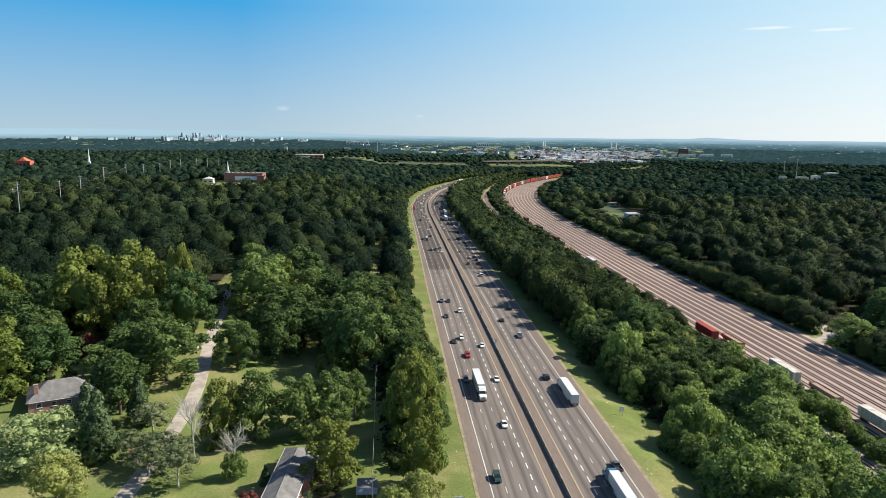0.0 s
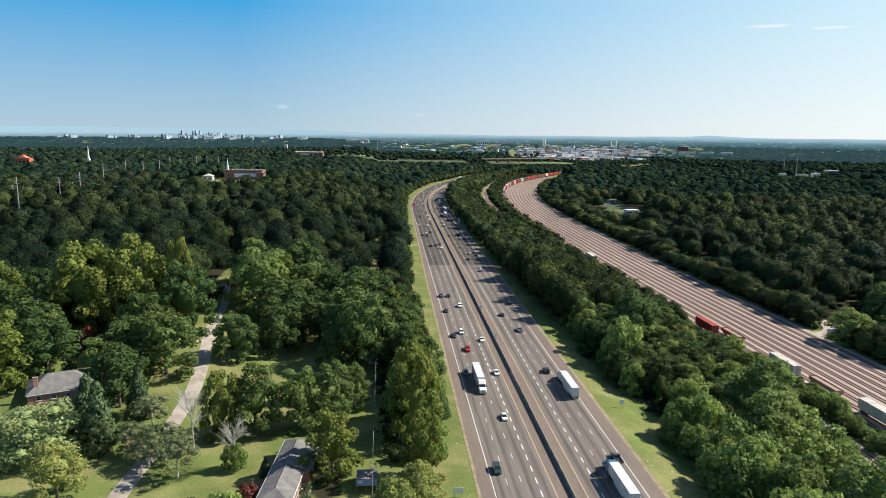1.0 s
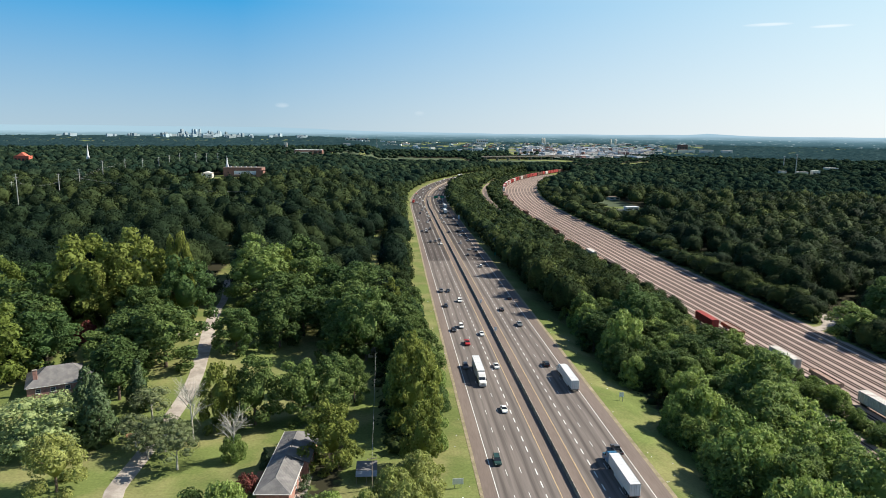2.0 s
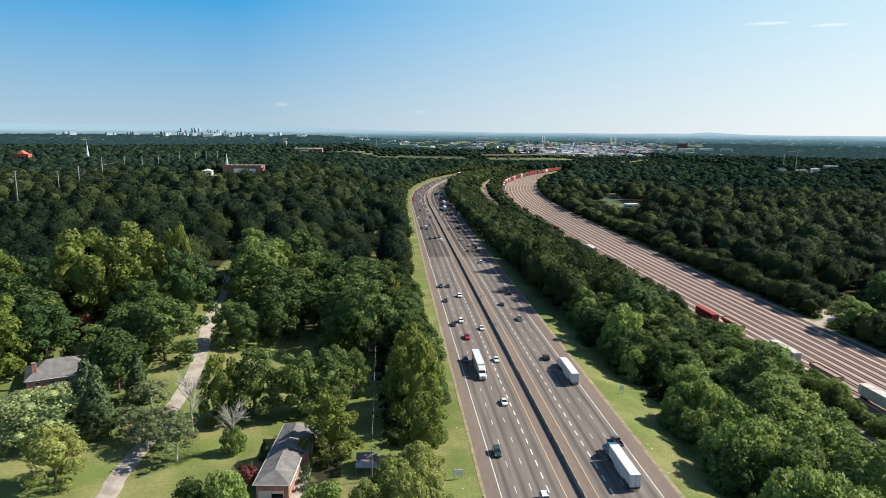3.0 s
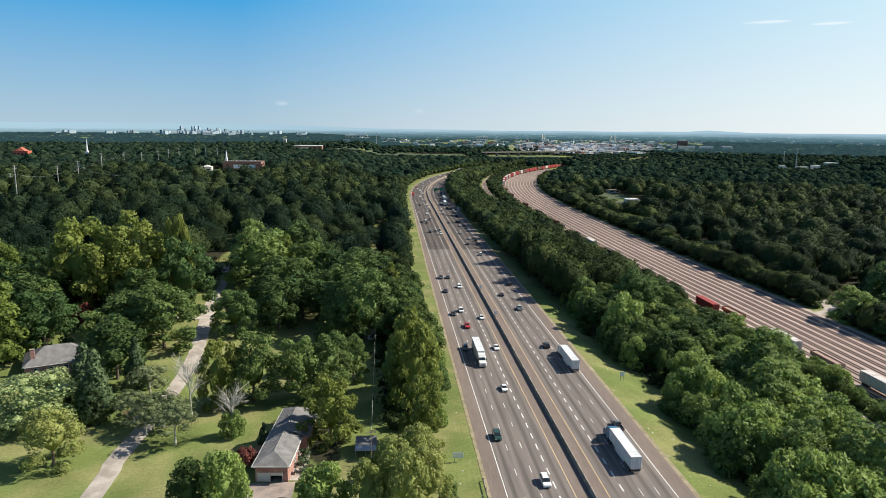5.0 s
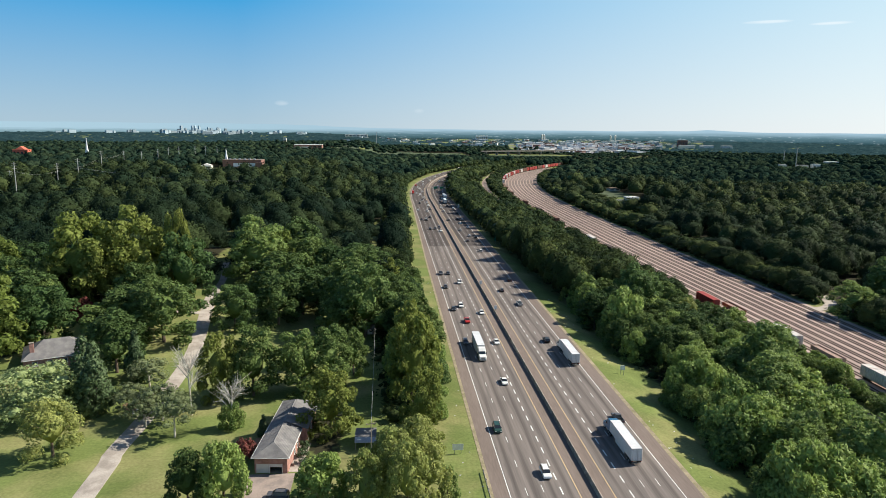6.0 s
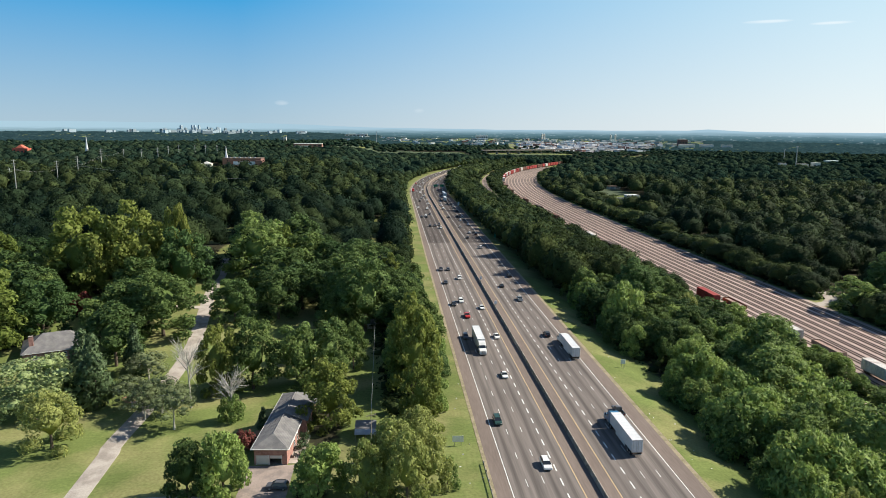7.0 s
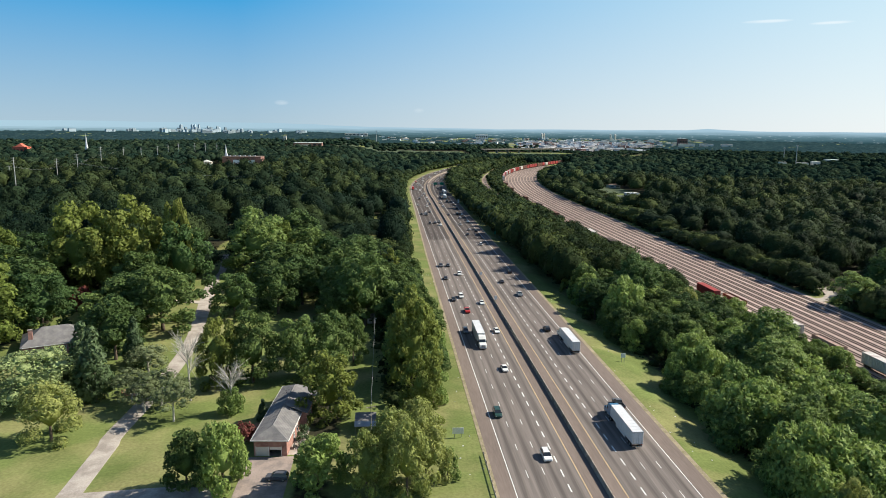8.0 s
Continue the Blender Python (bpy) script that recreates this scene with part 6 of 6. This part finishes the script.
for o in (6.5, 13.5):
    x, y, _ = ROAD.at(ROAD_S0 + 764, o + 2)
    part("sign_panel", box(x - 2.2, x + 2.2, y - 0.5, y - 0.4, 6.6, 9.2, 0.02), M_SIGN_GREEN, gantry)

rail = thing("guardrail", Matrix(), "weathered steel guardrail with timber posts beside the shoulder", "guardrail")
swept("beam", ROAD, [(20.3 - MID, 0.5), (20.22 - MID, 0.55), (20.3 - MID, 0.62), (20.22 - MID, 0.7), (20.3 - MID, 0.78), (20.36 - MID, 0.7), (20.36 - MID, 0.58)], ROAD_S0 + 60, ROAD_S0 + 137, M_STEEL, rail, step=4)
for i in range(20):
    part("post", box(20.38, 20.55, 61 + i * 4 - 0.09, 61 + i * 4 + 0.09, -0.5, 0.75), M_WOODPOLE, rail)


# scraps of pale litter along both verges
bm = bmesh.new()
scrap = random.Random(21)
for k in range(46):
    x, y = (scrap.uniform(14.5, 20.5), scrap.uniform(120, 330)) if k % 2 else (scrap.uniform(66.5, 74), scrap.uniform(130, 300))
    a, q = scrap.uniform(0, 3.1), scrap.uniform(0.08, 0.19)
    block(bm, -q, q, -q * 0.6, q * 0.6, 0.02, 0.1, m=pose(x, y, ground(x, y), scrap.uniform(-12, 12), scrap.uniform(-12, 12), math.degrees(a)))
tagged(part("litter_scraps", bm, M_SIGN_WHITE), "scattered pale scraps of litter on the grass verges", "litter", kind="stuff")


def utility_pole(x, y, h, arms=1, label="grey timber utility pole with a crossarm", z=None, tilt=0.0):
    e = thing("utility_pole", pose(x, y, (ground(x, y) if z is None else z), tilt, tilt, 20), label, "pole")
    part("pole", rods(((0, 0, -0.5), (0, 0, h), 0.14, 0.09)), M_WOODPOLE, e)
    for k in range(arms):
        a = part("crossarm", box(-1.2, 1.2, -0.06, 0.06, h - 0.7 - k * 1.2, h - 0.55 - k * 1.2), M_WOODPOLE, e)
        for xx in (-1.1, -0.5, 0.5, 1.1):
            part("insulator", rods(((xx, 0, h - 0.55 - k * 1.2), (xx, 0, h - 0.35 - k * 1.2), 0.05)), M_CONCRETE, a)
    return e


utility_pole(-4.6, 146.5, 8.5)
utility_pole(-5.5, 262, 9)
utility_pole(-5.6, 318, 13)
utility_pole(-3.6, 395, 15)
POLES = [(-314, 599, 26, 3), (-312, 669, 20, 5), (-296, 676, 24, 3), (-315, 778, 26, 3), (-372, 996, 24, 0), (-349, 999, 24, 0), (-327, 1001, 26, 0), (-338, 1084, 26, 0), (-339, 1140, 26, 0), (-317, 1153, 26, 0), (-302, 1161, 26, 0), (-283, 1159, 26, 0), (-336, 633, 16, 0)]
M_MAST = material("pale_steel_pole", (0.44, 0.44, 0.43), 0.5, metal=0.2)
for x, y, h, _ in POLES:
    h += 7 if y < 900 else 1
    e = thing("power_pole", pose(x, y, ground(x, y), 0, 0, 30), "tall pale transmission pole rising out of the woods", "pole", "power line")
    part("pole", rods(((0, 0, -1), (0, 0, h), 0.45, 0.28)), M_MAST, e)
    for k in range(3):
        part("crossarm", box(-1.8, 1.8, -0.1, 0.1, h - 1 - k * 2.2, h - 0.8 - k * 2.2), M_MAST, e)


def wire(a, b, sag, r=0.035):
    cu = bpy.data.curves.new("cable", "CURVE")
    cu.dimensions, cu.bevel_depth, cu.bevel_resolution = "3D", r, 0
    sp = cu.splines.new("POLY")
    n = 10
    sp.points.add(n)
    for i in range(n + 1):
        t = i / n
        p = Vector(a).lerp(Vector(b), t)
        sp.points[i].co = (p.x, p.y, p.z - sag * 4 * t * (1 - t), 1)
    cu.materials.append(M_MAST)
    return tagged(new("cable", cu), "thin pale power cable sagging between tall poles", "cable", "power line")


for i, j in ((0, 12), (0, 1), (1, 3), (3, 4)):
    (x0, y0, h0, _), (x1, y1, h1, _) = POLES[i], POLES[j]
    for o in (-1.7, 1.7):
        wire((x0 + o, y0, ground(x0, y0) + h0 - 0.9), (x1 + o, y1, ground(x1, y1) + h1 - 0.9), 2.5, 0.03)
for o in (-1.5, 0, 1.5):
    wire((-296 + o, 676, ground(-296, 676) + 22), (-105, 627 + o, ground(-105, 627) + 15), 4, 0.03)
wire((-4.6, 146.5, ground(-4.6, 146.5) + 8), (-5.5, 262, ground(-5.5, 262) + 8.5), 1.5)

# ---------------------------------------------------------------- church and distant buildings
M_PALE = material("pale_walls", (0.62, 0.6, 0.56), 0.8, dark=0.85, light=1.08, scale=0.1, fine=1)
M_WHITE_ROOF = material("white_flat_roof", (0.7, 0.7, 0.69), 0.7, dark=0.85, light=1.05, scale=0.05, fine=0.6)
M_GREY_ROOF = material("grey_flat_roof", (0.3, 0.3, 0.31), 0.8, dark=0.8, light=1.15, scale=0.05, fine=0.6)
M_BROWN_ROOF = material("brown_roof", (0.2, 0.15, 0.12), 0.85, dark=0.8, light=1.15, scale=0.05, fine=0.6)
M_DULL_BRICK = material("dull_brick", (0.24, 0.13, 0.11), 0.9, dark=0.85, light=1.15, scale=0.1, fine=1)
M_DARK_BRICK = material("dark_reddish_brick", (0.13, 0.08, 0.075), 0.9, dark=0.85, light=1.15, scale=0.1, fine=1)
M_ORANGE = material("orange_red_tiles", (0.55, 0.14, 0.09), 0.8, dark=0.8, light=1.15, scale=0.2, fine=1)
M_BLUE_GREY = material("blue_grey_facade", (0.3, 0.33, 0.37), 0.6, dark=0.85, light=1.1, scale=0.02, fine=0.2)


def spire(e, x, y, z, w, tower, tip, mat=M_SIGN_WHITE):
    part("tower", box(x - w, x + w, y - w, y + w, z, z + tower, 0.1), mat, e)
    part("spire", rods(((x, y, z + tower), (x, y, z + tip), w * 0.95, 0.05), n=8), mat, e)


cg = ground(-208, 993) - 3
church = thing("church", pose(-209, 993, cg, 0, 0, -2), "brick church hall with white front and slim white steeple", "church")
part("hall", box(-27, 27, 0, 24, 0, 15.5, 0.1), M_DULL_BRICK, church)
part("front_panel", box(-12, 19, -0.3, 0, 6.5, 11.5), M_SIGN_WHITE, church)
part("porch", box(-12, 19, -6, -0.3, 4.5, 6.4), M_BROWN_ROOF, church)
part("roof", box(-27.4, 27.4, -0.4, 24.4, 15.5, 16.2), M_BROWN_ROOF, church)
part("side_wing", box(20, 30, -5, 0, 0, 13), M_DULL_BRICK, church)
spire(church, -24, 10, 15, 1.6, 5, 18)
for k in range(6):
    part("roof_unit", box(-20 + k * 7, -17 + k * 7, 6, 9, 16.2, 17.6), M_TIN, church)


def plain_building(name, x, y, w, d, h, wall, roof, label, turn=0.0, sink=0.0, category="building", group=""):
    e = thing(name, pose(x, y, ground(x, y) - sink, 0, 0, turn), label, category, group)
    part("wall", box(-w / 2, w / 2, -d / 2, d / 2, -3, h), wall, e)
    part("roof", box(-w / 2 - 0.3, w / 2 + 0.3, -d / 2 - 0.3, d / 2 + 0.3, h, h + 0.7), roof, e)
    if group:
        return e
    n = min(6, max(2, int(w / 6)))
    for i in range(n):
        xx = -w / 2 + (i + 0.5) * w / n
        part("window", box(xx - w / n * 0.3, xx + w / n * 0.3, -d / 2 - 0.12, -d / 2 + 0.1, h * 0.4, h * 0.72), M_PANE, e)
    return e


e = plain_building("house", -253, 974, 14, 10, 5.5, M_PALE, M_BROWN_ROOF, "cream house with pale roof among trees")
bm = bmesh.new()
hip_roof(bm, -7, 7, -5, 5, 6.2, 3, 3)
part("hip_roof", bm, M_PALE, e)
e = plain_building("large_house", -662, 1297, 26, 14, 14, M_ORANGE, M_ORANGE, "large house with orange-red tiled roof")
bm = bmesh.new()
hip_roof(bm, -8, 8, -7, 7, 14.7, 6, 3)
part("hip_roof", bm, M_ORANGE, e)
e = thing("steeple", pose(-518, 1225, ground(-518, 1225)), "tall slim white church steeple above the woods", "church")
spire(e, 0, 0, 0, 2.3, 17, 40)
e = plain_building("school", -209, 1816, 72, 30, 11, M_DULL_BRICK, M_WHITE_ROOF, "long brick school with pale flat roof")
plain_building("school_wing", -223, 1792, 34, 20, 7, M_PALE, M_BROWN_ROOF, "low school wing with brown roof")
plain_building("hall", -185, 4000, 130, 30, 16, M_PALE, M_WHITE_ROOF, "long white hall behind a playing field")
plain_building("water_tank_house", -314, 2121, 9, 9, 22, M_PALE, M_WHITE_ROOF, "small cream tower above trees")


def patch(name, x, y, a, b, mat, label, category="field"):
    v, f = [], []
    n = 10
    for j in range(n + 1):
        for i in range(n + 1):
            px, py = x - a + 2 * a * i / n, y - b + 2 * b * j / n
            v.append((px, py, ground(px, py) + 0.25))
    for j in range(n):
        for i in range(n):
            q = j * (n + 1) + i
            f.append((q, q + 1, q + n + 2, q + n + 1))
    e = thing(name, Matrix(), label, category, kind="structure")
    return raw("surface", v, f, mat, e)


M_FIELD = material("mown_field", (0.07, 0.095, 0.047), 0.95, dark=0.8, light=1.15, scale=0.02, fine=0.2)
M_LOT = material("pale_car_park", (0.2, 0.19, 0.195), 0.9, dark=0.6, light=1.35, scale=0.012, fine=0.1, second=(0.1, 0.115, 0.085), second_scale=0.01, second_at=(0.5, 0.56))
patch("field", -40, 1870, 108, 105, M_FIELD, "mown playing field between woods")
patch("field", -47, 2103, 110, 90, M_FIELD, "long mown field sloping away")
patch("field", 112, 1845, 85, 58, M_FIELD, "narrow mown field beside the woods")
patch("field", 353, 1746, 100, 60, M_FIELD, "grassy slope beside the flyover")
patch("field", 457, 1922, 70, 50, M_FIELD, "grassy slope beyond the flyover")
for y0, y1, q0, q1 in ((1960, 2250, 0.205, 0.33), (2250, 2700, 0.185, 0.385), (2700, 3400, 0.18, 0.4)):
    patch("car_park", (y0 + y1) / 4 * (q0 + q1), (y0 + y1) / 2, (y0 + y1) / 4 * (q1 - q0), (y1 - y0) / 2, M_LOT, "grey paved industrial yards with worn lanes", "yard")
patch("field", 275, 816, 18, 42, M_FIELD, "small mown lawn in a clearing", "lawn")
patch("car_park", 256, 733, 13, 22, M_LOT, "small paved yard in a clearing", "yard")
spur = thing("gravel_track", Matrix(), "pale gravel track leaving the rail yard", "track", kind="structure")
lane("surface", Line([(188, 283), (194, 282.5), (199, 284), (204, 289), (208, 296), (210.5, 305), (211, 318)]), 2.8, 0, 42, lift=0.2, parent=spur)
plain_building("house", 289, 857, 15, 9, 3.5, M_PALE, M_BROWN_ROOF, "low pale house in a clearing", 8)
plain_building("shed", 270, 737, 14, 9, 4, M_PALE, M_WHITE_ROOF, "pale shed with a white roof in a clearing", 8)

fly = thing("flyover", pose(384, 1846, 2, 0, 0, 22), "long pale road bridge over the valley", "bridge")
part("deck", box(-150, 150, -7, 7, 9, 10.6), M_CONCRETE, fly)
for s in (-1, 1):
    part("parapet", box(-150, 150, s * 6.8 - 0.2, s * 6.8 + 0.2, 10.6, 11.8), M_CONCRETE, fly)
for i in range(9):
    part("pier", box(-141 + i * 35, -139 + i * 35, -5, 5, -8, 9), M_CONCRETE, fly)

town = random.Random(11)
for k in range(340):
    y = 2280 + 2200 * town.random() ** 0.8 if k < 200 else town.uniform(1990, 3300)
    x = y * (town.gauss(0.24, 0.1) if k % 3 else town.uniform(-0.08, 0.46)) if k < 200 else y * town.uniform(0.19, 0.385)
    if math.hypot(x, y) > 4800:
        continue
    w, d, h = town.uniform(7, 30) * y / 2800, town.uniform(8, 30), town.uniform(5, 11)
    wall = town.choice([M_SIGN_WHITE, M_SIGN_WHITE, M_PALE, M_PALE, M_DULL_BRICK, M_BLUE_GREY])
    roof = town.choice([M_WHITE_ROOF, M_WHITE_ROOF, M_WHITE_ROOF, M_GREY_ROOF, M_BROWN_ROOF])
    plain_building("warehouse", x, y, w, d, h, wall, roof, "low industrial building with a flat roof", town.uniform(-25, 25), group="industrial district")
plain_building("factory", 590, 4350, 75, 30, 30, M_SIGN_WHITE, M_WHITE_ROOF, "large white factory building")
for x, y in ((975, 4330), (992, 4340), (1347, 4100), (1380, 4110)):
    e = thing("silo", pose(x, y, ground(x, y)), "tall pale concrete silo", "silo")
    part("drum", rods(((0, 0, -2), (0, 0, 40), 5.5), n=16), M_PALE, e)
    part("cap", rods(((0, 0, 40), (0, 0, 43), 5.7, 1.2), n=16), M_WHITE_ROOF, e)
for x, y, w in ((1163, 2607, 60), (1260, 2642, 50), (1333, 2621, 40)):
    plain_building("warehouse", x, y, w, 40, 12, M_PALE, M_GREY_ROOF, "long pale warehouse among woods", -20, group="industrial district")
plain_building("apartment_block", 1231, 2802, 35, 24, 30, M_DARK_BRICK, M_BROWN_ROOF, "reddish apartment tower above the woods")
for x, y, w, d, h in ((713, 1376, 15, 12, 11), (743, 1362, 11, 12, 11), (800, 1334, 12, 14, 12), (838, 1328, 20, 16, 11), (868, 1330, 14, 14, 13), (999, 1475, 26, 16, 11), (923, 1437, 13, 12, 11)):
    plain_building("building", x, y, w, d, h, M_PALE, town.choice([M_WHITE_ROOF, M_WHITE_ROOF, M_GREY_ROOF]), "pale low building among trees", -12, 3)
for x, y, h in ((818, 1317, 44), (848, 1411, 36), (-41, 2331, 46), (581, 2107, 30), (260, 2137, 34)):
    e = thing("mast", pose(x, y, ground(x, y)), "slender pale steel mast rising above trees", "mast")
    part("shaft", rods(((0, 0, -2), (0, 0, h), 0.9, 0.6)), M_MAST, e)
    part("head", box(-1.5, 1.5, -1.5, 1.5, h - 2, h, 0.1), M_MAST, e)
# rows of trailers, sheds and stacked goods between the halls, past counting
M_GOODS = material("weathered_mixed_sheds", (0.3, 0.29, 0.3), 0.8, dark=0.6, light=1.4, scale=0.02, fine=0.09, second=(0.42, 0.4, 0.39), second_scale=0.03, second_at=(0.45, 0.55))
v, f = [], []
cube = np.array([(a, b, c) for c in (0, 1) for b in (-0.5, 0.5) for a in (-0.5, 0.5)], float)
sides = np.array([(0, 1, 5, 4), (1, 3, 7, 5), (3, 2, 6, 7), (2, 0, 4, 6), (4, 5, 7, 6)])
for k in range(110):
    y0 = town.uniform(1990, 3350)
    x0, a = y0 * town.uniform(0.19, 0.385), town.choice([0.35, 0.35, -0.6, 1.2])
    if bool(wooded(np.array([x0]), np.array([y0]))[0]):
        continue
    w, d, h = town.uniform(3, 7), town.uniform(9, 16), town.uniform(2.5, 4.5)
    for i in range(town.randint(5, 16)):
        q = cube * (w, d, h) + (i * (w + 1.6), 0, 0)
        px, py = x0 + q[:, 0] * math.cos(a) - q[:, 1] * math.sin(a), y0 + q[:, 0] * math.sin(a) + q[:, 1] * math.cos(a)
        f.append(sides + len(v) * 8)
        v.append(np.stack([px, py, q[:, 2] + ground(x0, y0)], 1))
tagged(raw("parked_trailers", np.concatenate(v), np.concatenate(f), M_GOODS), "rows of grey and white trailers and sheds on industrial yards", "yard stock", kind="stuff")

# skyline of the city
# facades are tinted blue-grey, distance haze put into their colour
M_TOWER = material("hazed_tower_facade", (0.3, 0.375, 0.43), 0.6, vary=0.35, dark=0.9, light=1.08, scale=0.02, fine=0.15)
city = random.Random(5)
for k in range(46):
    x = city.gauss(-1165, 125) if k < 26 else city.uniform(-1990, -700)
    y = 4450 + city.uniform(-120, 100)
    h = city.choice([20, 23, 26, 31, 36, 45]) if k < 26 else city.choice([11, 13, 16, 21])
    w = city.uniform(11, 20)
    e = thing("tower_block", pose(x, y, ground(x, y), 0, 0, city.uniform(35, 60)), "hazy pale high-rise on the city skyline", "skyscraper", "city skyline")
    part("shaft", box(-w / 2, w / 2, -w / 2, w / 2, -5, h), M_TOWER, e)
    part("crown", box(-w / 3, w / 3, -w / 3, w / 3, h, h + h * 0.08), M_TOWER, e)
for k in range(60):
    x, y = city.uniform(-2000, -500), city.uniform(3950, 4400)
    if k % 2:
        x = city.gauss(-1080, 140)
    e = plain_building("block", x, y, city.uniform(12, 40), 16, city.uniform(11, 22), M_TOWER, M_TOWER, "pale city building far beyond the woods", city.uniform(25, 60), group="city skyline")

# glowing ring that closes the view, haze and far town painted into its emission
m = bpy.data.materials.new("painted_distance_haze")
m.use_nodes = True
b = m.node_tree.nodes["Principled BSDF"]
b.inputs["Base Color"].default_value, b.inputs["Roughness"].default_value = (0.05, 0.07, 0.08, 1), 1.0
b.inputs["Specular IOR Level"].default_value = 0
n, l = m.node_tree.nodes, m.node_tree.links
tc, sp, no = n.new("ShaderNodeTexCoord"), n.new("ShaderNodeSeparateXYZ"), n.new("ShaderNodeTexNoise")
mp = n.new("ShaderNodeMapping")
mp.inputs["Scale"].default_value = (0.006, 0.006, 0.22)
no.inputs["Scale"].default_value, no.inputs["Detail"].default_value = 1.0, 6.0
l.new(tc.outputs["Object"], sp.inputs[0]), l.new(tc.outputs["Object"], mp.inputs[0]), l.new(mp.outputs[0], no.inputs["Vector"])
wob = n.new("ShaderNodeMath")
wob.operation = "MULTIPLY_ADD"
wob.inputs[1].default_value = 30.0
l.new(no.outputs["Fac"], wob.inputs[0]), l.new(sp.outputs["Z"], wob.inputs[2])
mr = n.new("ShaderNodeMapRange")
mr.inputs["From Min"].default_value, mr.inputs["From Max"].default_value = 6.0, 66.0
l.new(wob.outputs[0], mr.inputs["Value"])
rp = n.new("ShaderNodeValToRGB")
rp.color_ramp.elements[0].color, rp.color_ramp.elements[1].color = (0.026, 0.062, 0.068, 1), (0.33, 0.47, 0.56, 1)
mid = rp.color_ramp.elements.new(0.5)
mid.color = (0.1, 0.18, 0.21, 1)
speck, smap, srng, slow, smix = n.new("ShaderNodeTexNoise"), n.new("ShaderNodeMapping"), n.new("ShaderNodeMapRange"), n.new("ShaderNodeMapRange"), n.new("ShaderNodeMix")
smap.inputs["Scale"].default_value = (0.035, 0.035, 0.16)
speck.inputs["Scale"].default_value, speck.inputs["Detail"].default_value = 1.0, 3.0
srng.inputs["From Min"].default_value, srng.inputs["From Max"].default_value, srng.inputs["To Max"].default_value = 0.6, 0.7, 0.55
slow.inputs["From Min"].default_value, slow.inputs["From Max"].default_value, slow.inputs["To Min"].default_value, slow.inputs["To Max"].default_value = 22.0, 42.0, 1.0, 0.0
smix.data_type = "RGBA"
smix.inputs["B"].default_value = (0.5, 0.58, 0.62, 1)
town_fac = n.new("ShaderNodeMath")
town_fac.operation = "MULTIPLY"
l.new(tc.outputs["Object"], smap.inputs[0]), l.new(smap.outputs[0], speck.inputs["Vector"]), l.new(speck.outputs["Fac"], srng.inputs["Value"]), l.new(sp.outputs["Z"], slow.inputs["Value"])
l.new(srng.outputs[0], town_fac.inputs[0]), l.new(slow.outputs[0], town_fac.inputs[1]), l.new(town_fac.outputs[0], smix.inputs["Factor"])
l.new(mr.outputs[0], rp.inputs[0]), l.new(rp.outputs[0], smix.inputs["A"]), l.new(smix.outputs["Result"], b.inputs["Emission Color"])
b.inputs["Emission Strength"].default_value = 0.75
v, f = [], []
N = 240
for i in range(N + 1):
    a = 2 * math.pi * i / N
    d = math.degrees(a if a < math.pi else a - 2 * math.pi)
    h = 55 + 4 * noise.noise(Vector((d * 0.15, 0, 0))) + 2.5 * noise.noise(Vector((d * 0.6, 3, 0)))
    # left part raised to meet the horizon as the camera sees it
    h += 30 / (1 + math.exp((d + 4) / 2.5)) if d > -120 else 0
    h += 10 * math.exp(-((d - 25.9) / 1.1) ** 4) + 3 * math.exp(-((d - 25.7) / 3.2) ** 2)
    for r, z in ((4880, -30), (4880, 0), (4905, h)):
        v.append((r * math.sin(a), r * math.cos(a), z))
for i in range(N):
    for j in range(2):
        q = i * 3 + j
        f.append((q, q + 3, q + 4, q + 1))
tagged(raw("backdrop", v, f, m, smooth=True), "glowing backdrop painted as pale blue hazy hills along the horizon", "hills", kind="structure")
